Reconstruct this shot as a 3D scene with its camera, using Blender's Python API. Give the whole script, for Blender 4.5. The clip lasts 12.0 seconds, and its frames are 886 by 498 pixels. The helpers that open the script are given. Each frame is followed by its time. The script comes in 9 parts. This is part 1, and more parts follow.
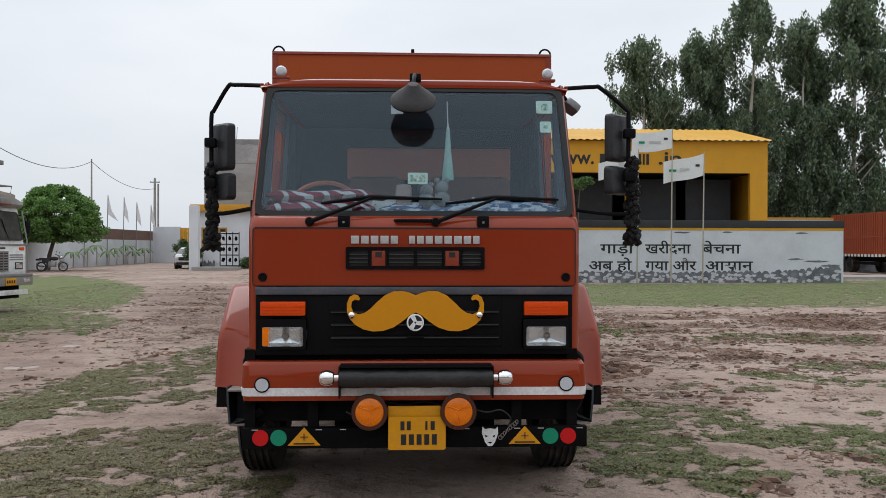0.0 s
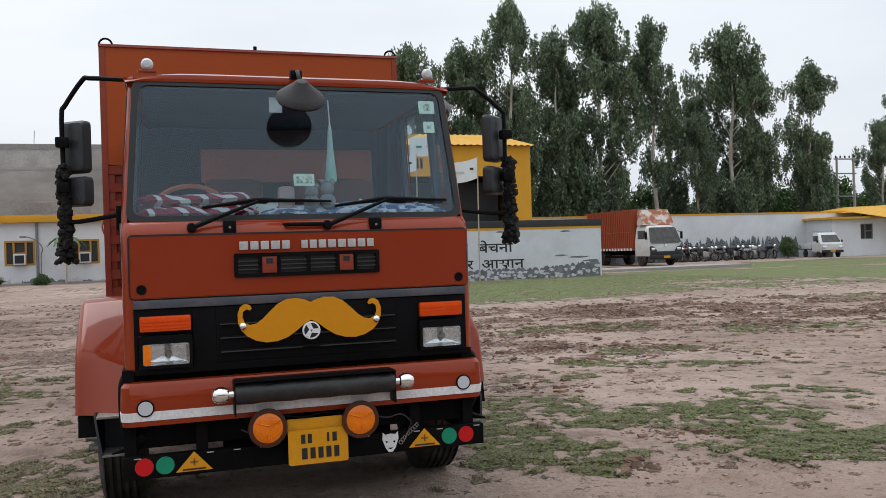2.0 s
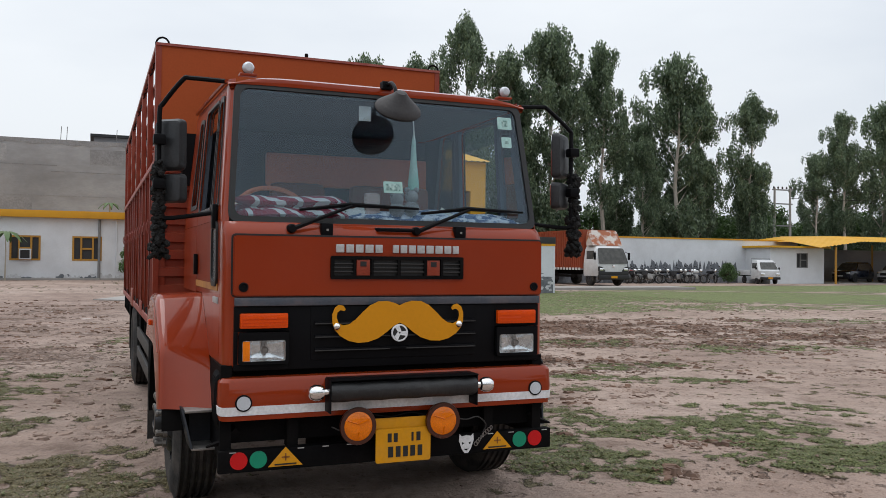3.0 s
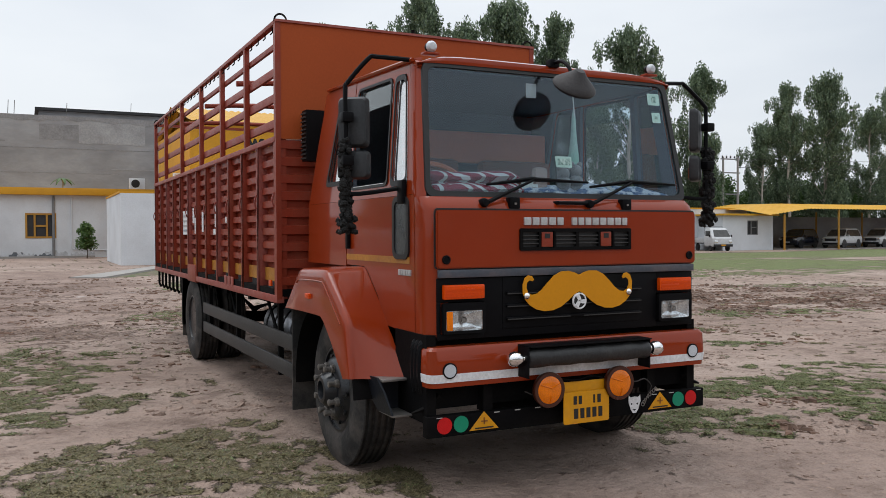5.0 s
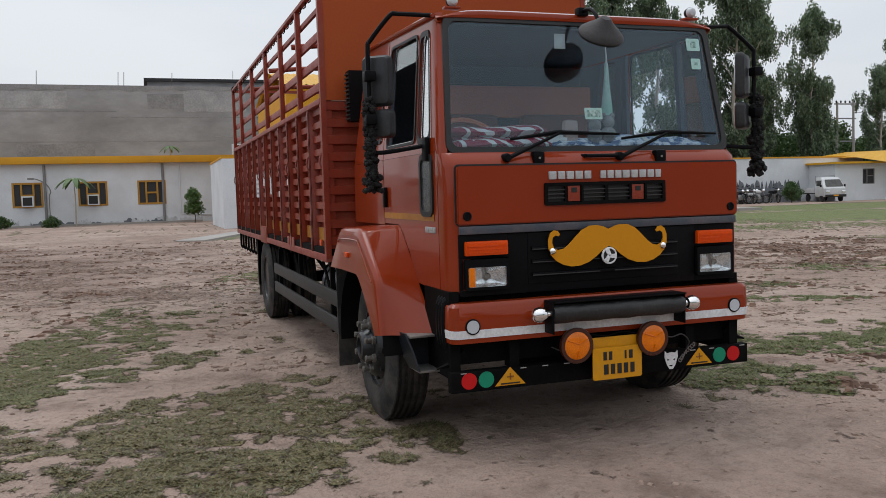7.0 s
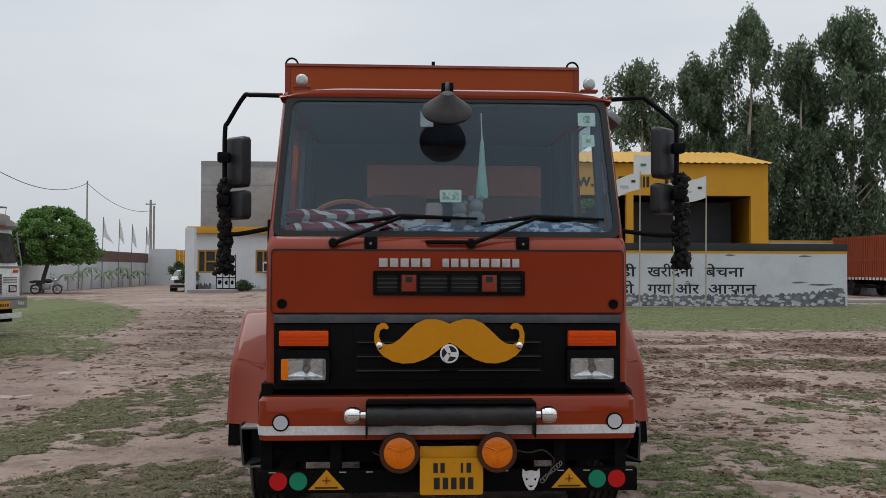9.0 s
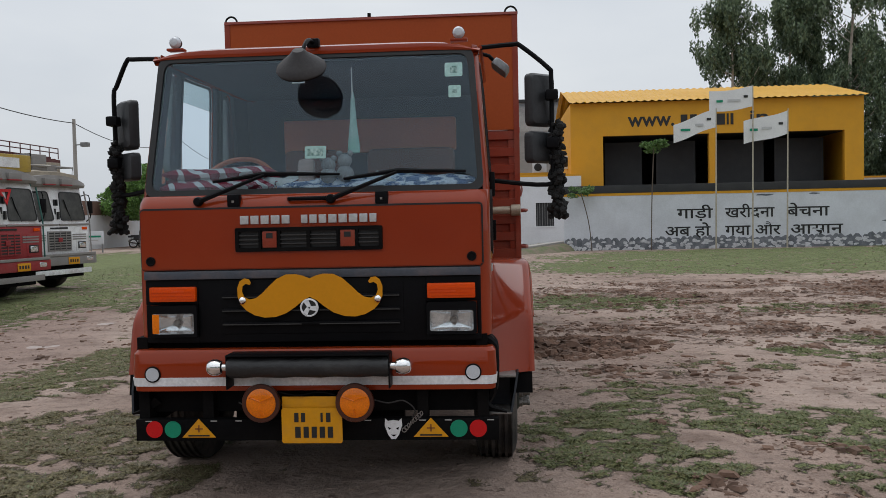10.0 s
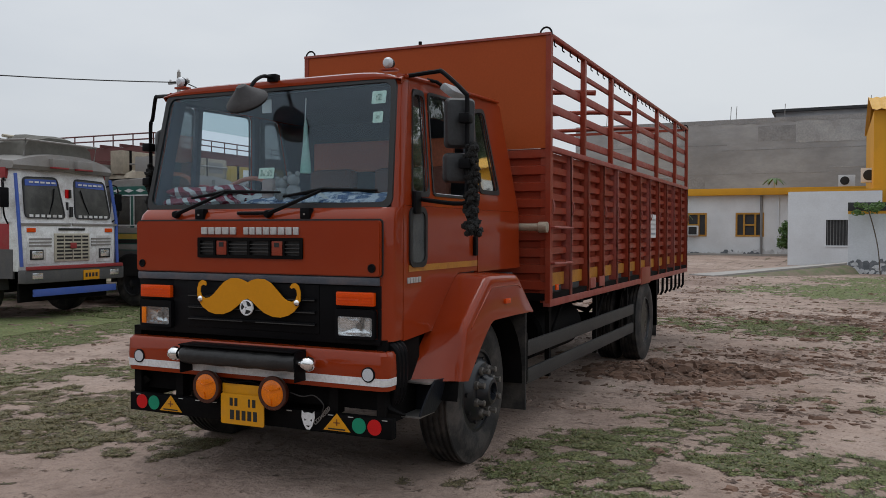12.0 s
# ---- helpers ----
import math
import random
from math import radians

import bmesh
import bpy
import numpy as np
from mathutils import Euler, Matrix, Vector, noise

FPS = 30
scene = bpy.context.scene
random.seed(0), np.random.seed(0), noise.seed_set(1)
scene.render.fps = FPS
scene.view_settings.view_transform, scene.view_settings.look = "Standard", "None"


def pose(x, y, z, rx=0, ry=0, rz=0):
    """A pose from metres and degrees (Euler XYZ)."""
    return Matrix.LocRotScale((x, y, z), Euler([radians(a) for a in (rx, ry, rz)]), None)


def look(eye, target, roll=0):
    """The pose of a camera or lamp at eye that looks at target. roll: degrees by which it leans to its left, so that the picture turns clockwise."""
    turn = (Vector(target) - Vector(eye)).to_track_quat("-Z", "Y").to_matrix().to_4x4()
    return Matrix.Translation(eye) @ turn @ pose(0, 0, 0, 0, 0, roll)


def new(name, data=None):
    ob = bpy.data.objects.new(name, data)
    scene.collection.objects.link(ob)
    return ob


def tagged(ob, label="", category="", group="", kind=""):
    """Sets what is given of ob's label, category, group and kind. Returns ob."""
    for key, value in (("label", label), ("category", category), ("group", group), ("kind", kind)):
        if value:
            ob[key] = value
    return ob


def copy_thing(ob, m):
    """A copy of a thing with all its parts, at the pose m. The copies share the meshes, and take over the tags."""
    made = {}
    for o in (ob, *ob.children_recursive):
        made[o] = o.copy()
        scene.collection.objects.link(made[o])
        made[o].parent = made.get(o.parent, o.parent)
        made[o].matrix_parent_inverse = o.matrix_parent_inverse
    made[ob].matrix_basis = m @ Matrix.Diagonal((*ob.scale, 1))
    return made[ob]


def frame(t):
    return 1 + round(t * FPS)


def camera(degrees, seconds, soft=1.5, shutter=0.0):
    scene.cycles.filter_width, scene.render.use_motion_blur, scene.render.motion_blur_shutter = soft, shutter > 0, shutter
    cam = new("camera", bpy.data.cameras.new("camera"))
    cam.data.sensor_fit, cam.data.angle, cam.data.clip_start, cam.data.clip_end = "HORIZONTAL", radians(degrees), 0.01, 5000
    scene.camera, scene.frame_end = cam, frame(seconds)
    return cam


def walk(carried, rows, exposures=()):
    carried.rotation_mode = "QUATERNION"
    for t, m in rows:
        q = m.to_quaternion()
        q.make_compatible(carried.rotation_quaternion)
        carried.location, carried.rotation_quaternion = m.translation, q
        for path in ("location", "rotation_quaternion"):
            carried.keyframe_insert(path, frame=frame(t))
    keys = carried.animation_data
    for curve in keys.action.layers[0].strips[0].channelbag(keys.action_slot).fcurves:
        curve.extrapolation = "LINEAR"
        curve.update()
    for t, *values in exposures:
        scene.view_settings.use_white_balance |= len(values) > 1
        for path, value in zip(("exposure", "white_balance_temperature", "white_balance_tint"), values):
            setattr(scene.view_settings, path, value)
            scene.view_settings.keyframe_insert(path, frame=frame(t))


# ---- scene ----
cam = camera(55.2, 12.0, soft=0.6)
METRES, EYE, TILT, LEAN, TURN = 9.810, 1.55, -0.5, 0.0, -2.5
ROWS = [
    (0.0, 0.0, 0.0, 0.0, -0.0, 0.38, -0.11),
    (0.5, -0.0059, 0.0009, 0.0002, -2.14, 1.06, -0.09),
    (1.0, -0.02, 0.0021, 0.0002, -7.5, 0.63, 1.15),
    (1.5, -0.0415, 0.0067, -0.0032, -12.96, -0.52, 2.25),
    (2.0, -0.0732, 0.0189, -0.0006, -15.69, 0.46, 1.94),
    (2.5, -0.1176, 0.023, -0.0023, -17.94, 1.45, 0.5),
    (4.5, -0.2735, 0.0482, -0.0008, -23.12, -0.68, 0.14),
    (5.0, -0.3028, 0.0583, -0.002, -23.7, -0.62, 0.45),
    (5.5, -0.3188, 0.0574, -0.002, -25.24, -0.53, -0.03),
    (6.0, -0.3195, 0.0526, -0.0021, -23.21, -1.19, 0.79),
    (6.5, -0.3, 0.0462, -0.0026, -18.23, -1.81, 1.32),
    (7.0, -0.2595, 0.042, -0.0036, -16.83, -3.32, 1.79),
    (9.0, -0.0225, 0.0434, 0.001, -0.33, 1.91, -0.17),
    (9.5, 0.0431, 0.0475, 0.0021, 3.32, 0.49, -0.2),
    (10.0, 0.1103, 0.0464, 0.0044, 6.42, -1.69, 1.17),
    (10.5, 0.1754, 0.0528, 0.0058, 13.0, -1.49, 2.14),
    (11.0, 0.2387, 0.0583, 0.0052, 19.58, -0.92, 1.37),
    (11.5, 0.2957, 0.0698, 0.0042, 23.81, -0.95, 0.2),
    (12.0, 0.344, 0.0801, 0.0049, 27.43, -0.73, -0.38),
]
walk(cam, [(t, pose(0, 0, EYE, TILT, LEAN, TURN) @ pose(METRES * x, METRES * y, METRES * z, 90 + pitch, roll, yaw)) for t, x, y, z, yaw, pitch, roll in ROWS],
     exposures=[(0, 0.12), (1, 0.0), (1.5, 0.35), (2, 0.2), (4.5, 0.15), (5.5, 0.15), (6.5, 0.12), (7, 0.0), (9, -0.18), (9.5, -0.08), (10, -0.12), (10.5, 0.28), (11, -0.08), (12, -0.19)])

# ---- sky and light: a bright overcast afternoon ----
world = bpy.data.worlds.new("overcast_sky")
scene.world = world
world.use_nodes = True
wn, wl = world.node_tree.nodes, world.node_tree.links
wn.clear()
w_out = wn.new("ShaderNodeOutputWorld")
w_bg = wn.new("ShaderNodeBackground")
sky = wn.new("ShaderNodeTexSky")
sky.sky_type, sky.sun_disc = "NISHITA", False
sky.sun_elevation, sky.sun_rotation = radians(66), radians(-30)
sky.air_density, sky.dust_density, sky.ozone_density = 1.0, 4.0, 1.0
coord = wn.new("ShaderNodeTexCoord")
split = wn.new("ShaderNodeSeparateXYZ")
wl.new(coord.outputs["Generated"], split.inputs[0])
# cloud deck: brighter overhead than at the horizon, with soft grey drifts
deck = wn.new("ShaderNodeValToRGB")
deck.color_ramp.elements[0].position, deck.color_ramp.elements[0].color = 0.0, (0.71, 0.75, 0.80, 1)
deck.color_ramp.elements[1].position, deck.color_ramp.elements[1].color = 1.0, (1.45, 1.50, 1.56, 1)
low_deck = deck.color_ramp.elements.new(0.3)
low_deck.color = (0.80, 0.84, 0.89, 1)
wl.new(split.outputs["Z"], deck.inputs["Fac"])
drift = wn.new("ShaderNodeTexNoise")
drift.inputs["Scale"].default_value, drift.inputs["Detail"].default_value, drift.inputs["Roughness"].default_value = 1.6, 5.0, 0.5
stretch = wn.new("ShaderNodeMapping")
stretch.inputs["Scale"].default_value = (1.0, 1.0, 3.2)
wl.new(coord.outputs["Generated"], stretch.inputs["Vector"])
wl.new(stretch.outputs["Vector"], drift.inputs["Vector"])
drift_ramp = wn.new("ShaderNodeValToRGB")
drift_ramp.color_ramp.elements[0].position, drift_ramp.color_ramp.elements[0].color = 0.32, (0.84, 0.865, 0.90, 1)
drift_ramp.color_ramp.elements[1].position, drift_ramp.color_ramp.elements[1].color = 0.68, (1.08, 1.075, 1.06, 1)
wl.new(drift.outputs["Fac"], drift_ramp.inputs["Fac"])
cloud = wn.new("ShaderNodeMixRGB")
cloud.blend_type, cloud.inputs["Fac"].default_value = "MULTIPLY", 1.0
wl.new(deck.outputs["Color"], cloud.inputs["Color1"])
wl.new(drift_ramp.outputs["Color"], cloud.inputs["Color2"])
blue = wn.new("ShaderNodeMixRGB")
blue.blend_type, blue.inputs["Fac"].default_value = "MULTIPLY", 1.0
blue.inputs["Color2"].default_value = (0.1, 0.1, 0.1, 1)
wl.new(sky.outputs["Color"], blue.inputs["Color1"])
veil = wn.new("ShaderNodeMixRGB")
veil.inputs["Fac"].default_value = 0.9
wl.new(blue.outputs["Color"], veil.inputs["Color1"])
wl.new(cloud.outputs["Color"], veil.inputs["Color2"])
wl.new(veil.outputs["Color"], w_bg.inputs["Color"])
w_bg.inputs["Strength"].default_value = 1.0
wl.new(w_bg.outputs[0], w_out.inputs[0])

sun = new("sun", bpy.data.lights.new("sun", "SUN"))
sun.data.energy, sun.data.angle, sun.data.color = 0.7, radians(30), (0.96, 0.98, 1.0)
sun.matrix_world = look((-5.5, 15.5, 24.5), (0, 6, 0))
scene.view_settings.exposure = 0.0

# ---- materials ----
def surface(name, base, second=None, rough=0.6, metal=0.0, scale=2.0, amount=0.5, grain=0.12, bump=0.15, grain_scale=60.0,
            spec=0.5, dirt=None, dirt_amount=0.0, dirt_scale=1.2, coat=0.0, rough_spread=0.12, stretch=(1, 1, 1), edges=(0.38, 0.66)):
    """A two-scale surface: base and second colour in soft patches, fine grain, optional dirt patches, grain relief."""
    m = bpy.data.materials.new(name)
    m.use_nodes = True
    n, l = m.node_tree.nodes, m.node_tree.links
    b = n["Principled BSDF"]
    tc = n.new("ShaderNodeTexCoord")
    mp = n.new("ShaderNodeMapping")
    mp.inputs["Scale"].default_value = stretch
    l.new(tc.outputs["Object"], mp.inputs["Vector"])
    info = n.new("ShaderNodeObjectInfo")
    shift = n.new("ShaderNodeVectorMath")
    shift.operation = "MULTIPLY_ADD"
    combine = n.new("ShaderNodeCombineXYZ")
    for k in range(3):
        l.new(info.outputs["Random"], combine.inputs[k])
    shift.inputs[1].default_value = (17.0, 31.0, 23.0)
    l.new(combine.outputs[0], shift.inputs[0])
    l.new(mp.outputs["Vector"], shift.inputs[2])
    vec = shift.outputs[0]
    second = second or tuple(c * 0.72 for c in base)

    def tex(s, detail, roughness=0.55):
        t = n.new("ShaderNodeTexNoise")
        t.inputs["Scale"].default_value, t.inputs["Detail"].default_value, t.inputs["Roughness"].default_value = s, detail, roughness
        l.new(vec, t.inputs["Vector"])
        return t

    def ramp(src, lo, hi, c0, c1):
        r = n.new("ShaderNodeValToRGB")
        r.color_ramp.elements[0].position, r.color_ramp.elements[1].position = lo, hi
        r.color_ramp.elements[0].color, r.color_ramp.elements[1].color = (*c0, 1), (*c1, 1)
        l.new(src, r.inputs["Fac"])
        return r.outputs["Color"]

    def mix(kind, fac, a, c):
        x = n.new("ShaderNodeMixRGB")
        x.blend_type = kind
        if isinstance(fac, float):
            x.inputs["Fac"].default_value = fac
        else:
            l.new(fac, x.inputs["Fac"])
        for k, v in (("Color1", a), ("Color2", c)):
            if isinstance(v, tuple):
                x.inputs[k].default_value = (*v, 1)
            else:
                l.new(v, x.inputs[k])
        return x.outputs["Color"]

    big = tex(scale, 5.0)
    fine = tex(grain_scale, 3.0)
    patch = ramp(big.outputs["Fac"], edges[0], edges[1], (0, 0, 0), (amount,) * 3)
    col = mix("MIX", patch, tuple(base), tuple(second))
    g = ramp(fine.outputs["Fac"], 0.3, 0.7, (1 - grain,) * 3, (1 + grain,) * 3)
    col = mix("MULTIPLY", 1.0, col, g)
    if dirt:
        d = tex(dirt_scale, 6.0, 0.68)
        df = ramp(d.outputs["Fac"], 0.45, 0.72, (0, 0, 0), (dirt_amount,) * 3)
        col = mix("MIX", df, col, tuple(dirt))
    l.new(col, b.inputs["Base Color"])
    rr = n.new("ShaderNodeMapRange")
    rr.inputs["To Min"].default_value, rr.inputs["To Max"].default_value = max(0.02, rough - rough_spread), min(1.0, rough + rough_spread)
    l.new(big.outputs["Fac"], rr.inputs["Value"])
    l.new(rr.outputs[0], b.inputs["Roughness"])
    b.inputs["Metallic"].default_value = metal
    b.inputs["Specular IOR Level"].default_value = spec
    b.inputs["Coat Weight"].default_value, b.inputs["Coat Roughness"].default_value = coat, 0.06
    if bump:
        bp = n.new("ShaderNodeBump")
        bp.inputs["Strength"].default_value, bp.inputs["Distance"].default_value = bump, 0.01
        l.new(fine.outputs["Fac"], bp.inputs["Height"])
        l.new(bp.outputs[0], b.inputs["Normal"])
    return m


def clear_glass(name, tint, rough=0.0, mixin=0.12, film=(1, 1, 1)):
    """Thin glazing: see-through with a mirror film, both real, no refraction in a single sheet."""
    m = bpy.data.materials.new(name)
    m.use_nodes = True
    n, l = m.node_tree.nodes, m.node_tree.links
    n.remove(n["Principled BSDF"])
    tr, gl, mx, fr = n.new("ShaderNodeBsdfTransparent"), n.new("ShaderNodeBsdfGlossy"), n.new("ShaderNodeMixShader"), n.new("ShaderNodeLayerWeight")
    steep = n.new("ShaderNodeMath")
    steep.operation, steep.inputs[1].default_value = "POWER", 5.0
    tr.inputs["Color"].default_value = (*tint, 1)
    gl.inputs["Roughness"].default_value = rough
    gl.inputs["Color"].default_value = (*film, 1)
    fr.inputs["Blend"].default_value = 0.5
    add = n.new("ShaderNodeMath")
    add.inputs[1].default_value = mixin
    l.new(fr.outputs["Facing"], steep.inputs[0])
    l.new(steep.outputs[0], add.inputs[0])
    l.new(add.outputs[0], mx.inputs["Fac"])
    l.new(tr.outputs[0], mx.inputs[1])
    l.new(gl.outputs[0], mx.inputs[2])
    l.new(mx.outputs[0], n["Material Output"].inputs["Surface"])
    return m


ORANGE = surface("orange_cab_paint", (0.265, 0.029, 0.004), (0.225, 0.025, 0.004), rough=0.36, coat=0.68, spec=0.08, scale=1.6, grain=0.03, bump=0.02, grain_scale=140, dirt=(0.28, 0.06, 0.028), dirt_amount=0.13, dirt_scale=2.2)
ORANGE.node_tree.nodes["Principled BSDF"].inputs["Coat IOR"].default_value = 1.45
BODYRED = surface("red_body_paint", (0.26, 0.034, 0.014), (0.175, 0.023, 0.010), rough=0.42, spec=0.35, scale=2.4, grain=0.08, bump=0.08, grain_scale=90, dirt=(0.26, 0.12, 0.085), dirt_amount=0.30, dirt_scale=3.0)
BOARDRED = surface("brown_red_headboard_paint", (0.36, 0.070, 0.016), (0.31, 0.060, 0.016), rough=0.5, spec=0.18, scale=1.2, grain=0.05, bump=0.04)
BODYPINK = surface("faded_red_rail_paint", (0.30, 0.062, 0.045), (0.22, 0.04, 0.03), rough=0.5, scale=6, grain=0.1, bump=0.08, dirt=(0.36, 0.2, 0.17), dirt_amount=0.35, dirt_scale=7)
YELLOWSTRIPE = surface("amber_stripe_paint", (0.45, 0.19, 0.02), rough=0.5, dirt=(0.25, 0.07, 0.03), dirt_amount=0.5, dirt_scale=8)
PLASTIC = surface("black_plastic", (0.005, 0.005, 0.006), (0.009, 0.009, 0.010), rough=0.42, spec=0.07, grain=0.1, bump=0.05)
RUBBER = surface("tyre_rubber", (0.024, 0.0235, 0.0235), (0.05, 0.047, 0.045), rough=0.8, spec=0.25, scale=5, amount=0.7, bump=0.3, grain_scale=50, dirt=(0.14, 0.115, 0.10), dirt_amount=0.5, dirt_scale=5)
GASKET = surface("window_rubber", (0.01, 0.01, 0.011), rough=0.5)
CHASSIS = surface("chassis_black_paint", (0.004, 0.004, 0.0045), (0.011, 0.010, 0.0095), rough=0.7, spec=0.05, scale=3, amount=0.6, dirt=(0.035, 0.027, 0.022), dirt_amount=0.08, dirt_scale=5)
FADEDPRINT = surface("faded_brown_print", (0.24, 0.075, 0.012), (0.34, 0.13, 0.015), rough=0.6)
RAILGREY = surface("dusty_black_guard_steel", (0.022, 0.0215, 0.022), (0.045, 0.042, 0.04), rough=0.55, scale=3, amount=0.6)
BLUEBLACK = surface("blue_black_step_plate", (0.010, 0.012, 0.017), (0.018, 0.02, 0.025), rough=0.45, spec=0.25)
WHITEPAINT = surface("white_stripe_paint", (0.76, 0.77, 0.79), (0.66, 0.66, 0.66), rough=0.5, dirt=(0.42, 0.36, 0.33), dirt_amount=0.3, dirt_scale=6)
SILVER = surface("silver_paint", (0.5, 0.5, 0.5), rough=0.4, metal=0.3)
STEEL = surface("dull_steel", (0.32, 0.31, 0.30), (0.2, 0.18, 0.16), rough=0.45, metal=0.8, scale=6)
CHROME = surface("chrome", (0.85, 0.85, 0.85), (0.75, 0.74, 0.72), rough=0.1, metal=1.0, bump=0.02, grain=0.02, rough_spread=0.05)
AMBER = surface("amber_lens", (0.85, 0.20, 0.002), (0.62, 0.13, 0.002), rough=0.2, spec=0.3, coat=0.25, bump=0.1, grain_scale=120, scale=12)
AMBERRED = surface("orange_indicator_lens", (0.72, 0.07, 0.001), (0.6, 0.055, 0.001), rough=0.25, spec=0.25, coat=0.15, bump=0.1, grain_scale=160)
REFRED = surface("red_reflector", (0.58, 0.008, 0.010), rough=0.35, spec=0.25, coat=0.1, bump=0.2, grain_scale=300)
REFGREEN = surface("green_reflector", (0.008, 0.25, 0.14), rough=0.35, spec=0.25, coat=0.1, bump=0.2, grain_scale=300)
REFWHITE = surface("white_reflector", (0.55, 0.58, 0.62), rough=0.3, coat=0.4, bump=0.2, grain_scale=300)
PLATE = surface("yellow_plate", (0.68, 0.30, 0.008), (0.62, 0.27, 0.008), rough=0.4, spec=0.25, grain=0.04, bump=0.02, dirt=(0.4, 0.22, 0.08), dirt_amount=0.25, dirt_scale=14)
MUSTARD = surface("mustard_sheet", (0.64, 0.26, 0.008), (0.59, 0.24, 0.008), rough=0.45, spec=0.2, grain=0.03, bump=0.02)
INK = surface("black_lettering", (0.012, 0.012, 0.012), rough=0.6)
LAMPGLASS = clear_glass("lamp_lens", (0.9, 0.92, 0.93), 0.08, 0.06)
SCREEN = clear_glass("windscreen_glass", (0.84, 0.90, 0.94), 0.0, 0.034, (0.80, 0.92, 1.0))
PANE = clear_glass("cab_window_glass", (0.82, 0.88, 0.88), 0.0, 0.04)
MIRROR = surface("mirror_glass", (0.8, 0.82, 0.84), rough=0.04, metal=1.0, bump=0.0, grain=0.0, rough_spread=0.01)
DASH = surface("grey_dash", (0.06, 0.065, 0.07), rough=0.6)
SEAT = surface("rust_seat_vinyl", (0.74, 0.24, 0.13), (0.62, 0.19, 0.10), rough=0.5)
SEATDARK = surface("brown_seat_vinyl", (0.20, 0.075, 0.05), (0.14, 0.055, 0.04), rough=0.6)
LINING = surface("dark_grey_cab_lining", (0.085, 0.102, 0.128), (0.068, 0.08, 0.10), rough=0.8)
CLOTHBLUE = surface("blue_white_towel", (0.62, 0.66, 0.7), (0.08, 0.14, 0.26), rough=0.95, scale=14, amount=1.0, edges=(0.46, 0.54), bump=0.6)
TASSEL = surface("black_wool_tassel", (0.008, 0.008, 0.008), rough=0.95, bump=0.8, grain_scale=120)
PAPER = surface("paper", (0.74, 0.75, 0.70), rough=0.8, grain=0.03)
MINT = surface("mint_sticker", (0.33, 0.55, 0.52), (0.45, 0.62, 0.6), rough=0.5, scale=30)
GREENCLOTH = surface("green_white_pennant", (0.30, 0.55, 0.42), (0.6, 0.68, 0.64), rough=0.9, scale=5)

WALLWHITE = surface("whitewashed_plaster", (0.62, 0.645, 0.69), (0.52, 0.54, 0.58), rough=0.9, scale=0.7, amount=0.7, grain=0.05, bump=0.25, grain_scale=18, dirt=(0.36, 0.36, 0.37), dirt_amount=0.28, dirt_scale=0.9)
WALLPLAIN = surface("white_painted_plaster", (0.67, 0.695, 0.725), (0.57, 0.59, 0.615), rough=0.9, scale=0.5, amount=0.7, grain=0.04, bump=0.2, grain_scale=14, dirt=(0.42, 0.41, 0.40), dirt_amount=0.25, dirt_scale=0.7)
DAMP = surface("flaking_damp_plaster", (0.11, 0.12, 0.135), (0.23, 0.24, 0.26), rough=0.95, scale=3, amount=0.8, bump=0.5, grain_scale=20)
FLAKE = surface("blistered_whitewash", (0.58, 0.59, 0.61), (0.34, 0.35, 0.36), rough=0.95, scale=5, amount=0.7, bump=0.6, grain_scale=22)
BLACKPAINT = surface("black_band_paint", (0.025, 0.026, 0.028), (0.05, 0.05, 0.05), rough=0.8, scale=2)
YELLOWPAINT = surface("yellow_wall_paint", (0.62, 0.30, 0.012), (0.56, 0.265, 0.014), rough=0.75, scale=0.6, grain=0.04, dirt=(0.38, 0.2, 0.03), dirt_amount=0.3, dirt_scale=1.0)
YELLOWSHEET = surface("yellow_roof_sheet", (0.60, 0.32, 0.018), (0.52, 0.27, 0.018), rough=0.5, spec=0.25, scale=0.7)
CEMENT = surface("bare_cement_render", (0.35, 0.362, 0.382), (0.245, 0.253, 0.268), rough=0.95, scale=0.28, amount=1.0, grain=0.06, bump=0.25, grain_scale=8, dirt=(0.14, 0.14, 0.142), dirt_amount=0.45, dirt_scale=0.5, stretch=(0.7, 1, 1.6))
CONCRETE = surface("grey_concrete", (0.33, 0.31, 0.29), (0.25, 0.235, 0.22), rough=0.95, scale=1.0, bump=0.3, grain_scale=25)
# near-black colour that stands in for the shade inside rooms
ROOMSHADE = surface("painted_room_shade", (0.035, 0.036, 0.038), (0.055, 0.055, 0.056), rough=0.9)
WOODFRAME = surface("ochre_window_frame", (0.42, 0.21, 0.025), rough=0.6, scale=8)
PIPE = surface("grey_pipe", (0.2, 0.2, 0.2), rough=0.6)
FLAGWHITE = surface("white_flag_cloth", (0.72, 0.72, 0.72), (0.62, 0.62, 0.63), rough=0.9, bump=0.2)
WOODPOLE = surface("bleached_bamboo_pole", (0.42, 0.38, 0.30), rough=0.8, scale=8)
BRICKWALL = surface("brown_brick_wall", (0.20, 0.115, 0.09), (0.13, 0.085, 0.07), rough=0.95, scale=2, bump=0.5, grain_scale=12)
BARK = surface("pale_eucalyptus_bark", (0.50, 0.46, 0.40), (0.28, 0.24, 0.20), rough=0.9, scale=1.2, amount=0.9, stretch=(1, 1, 0.3), bump=0.4, grain_scale=14)
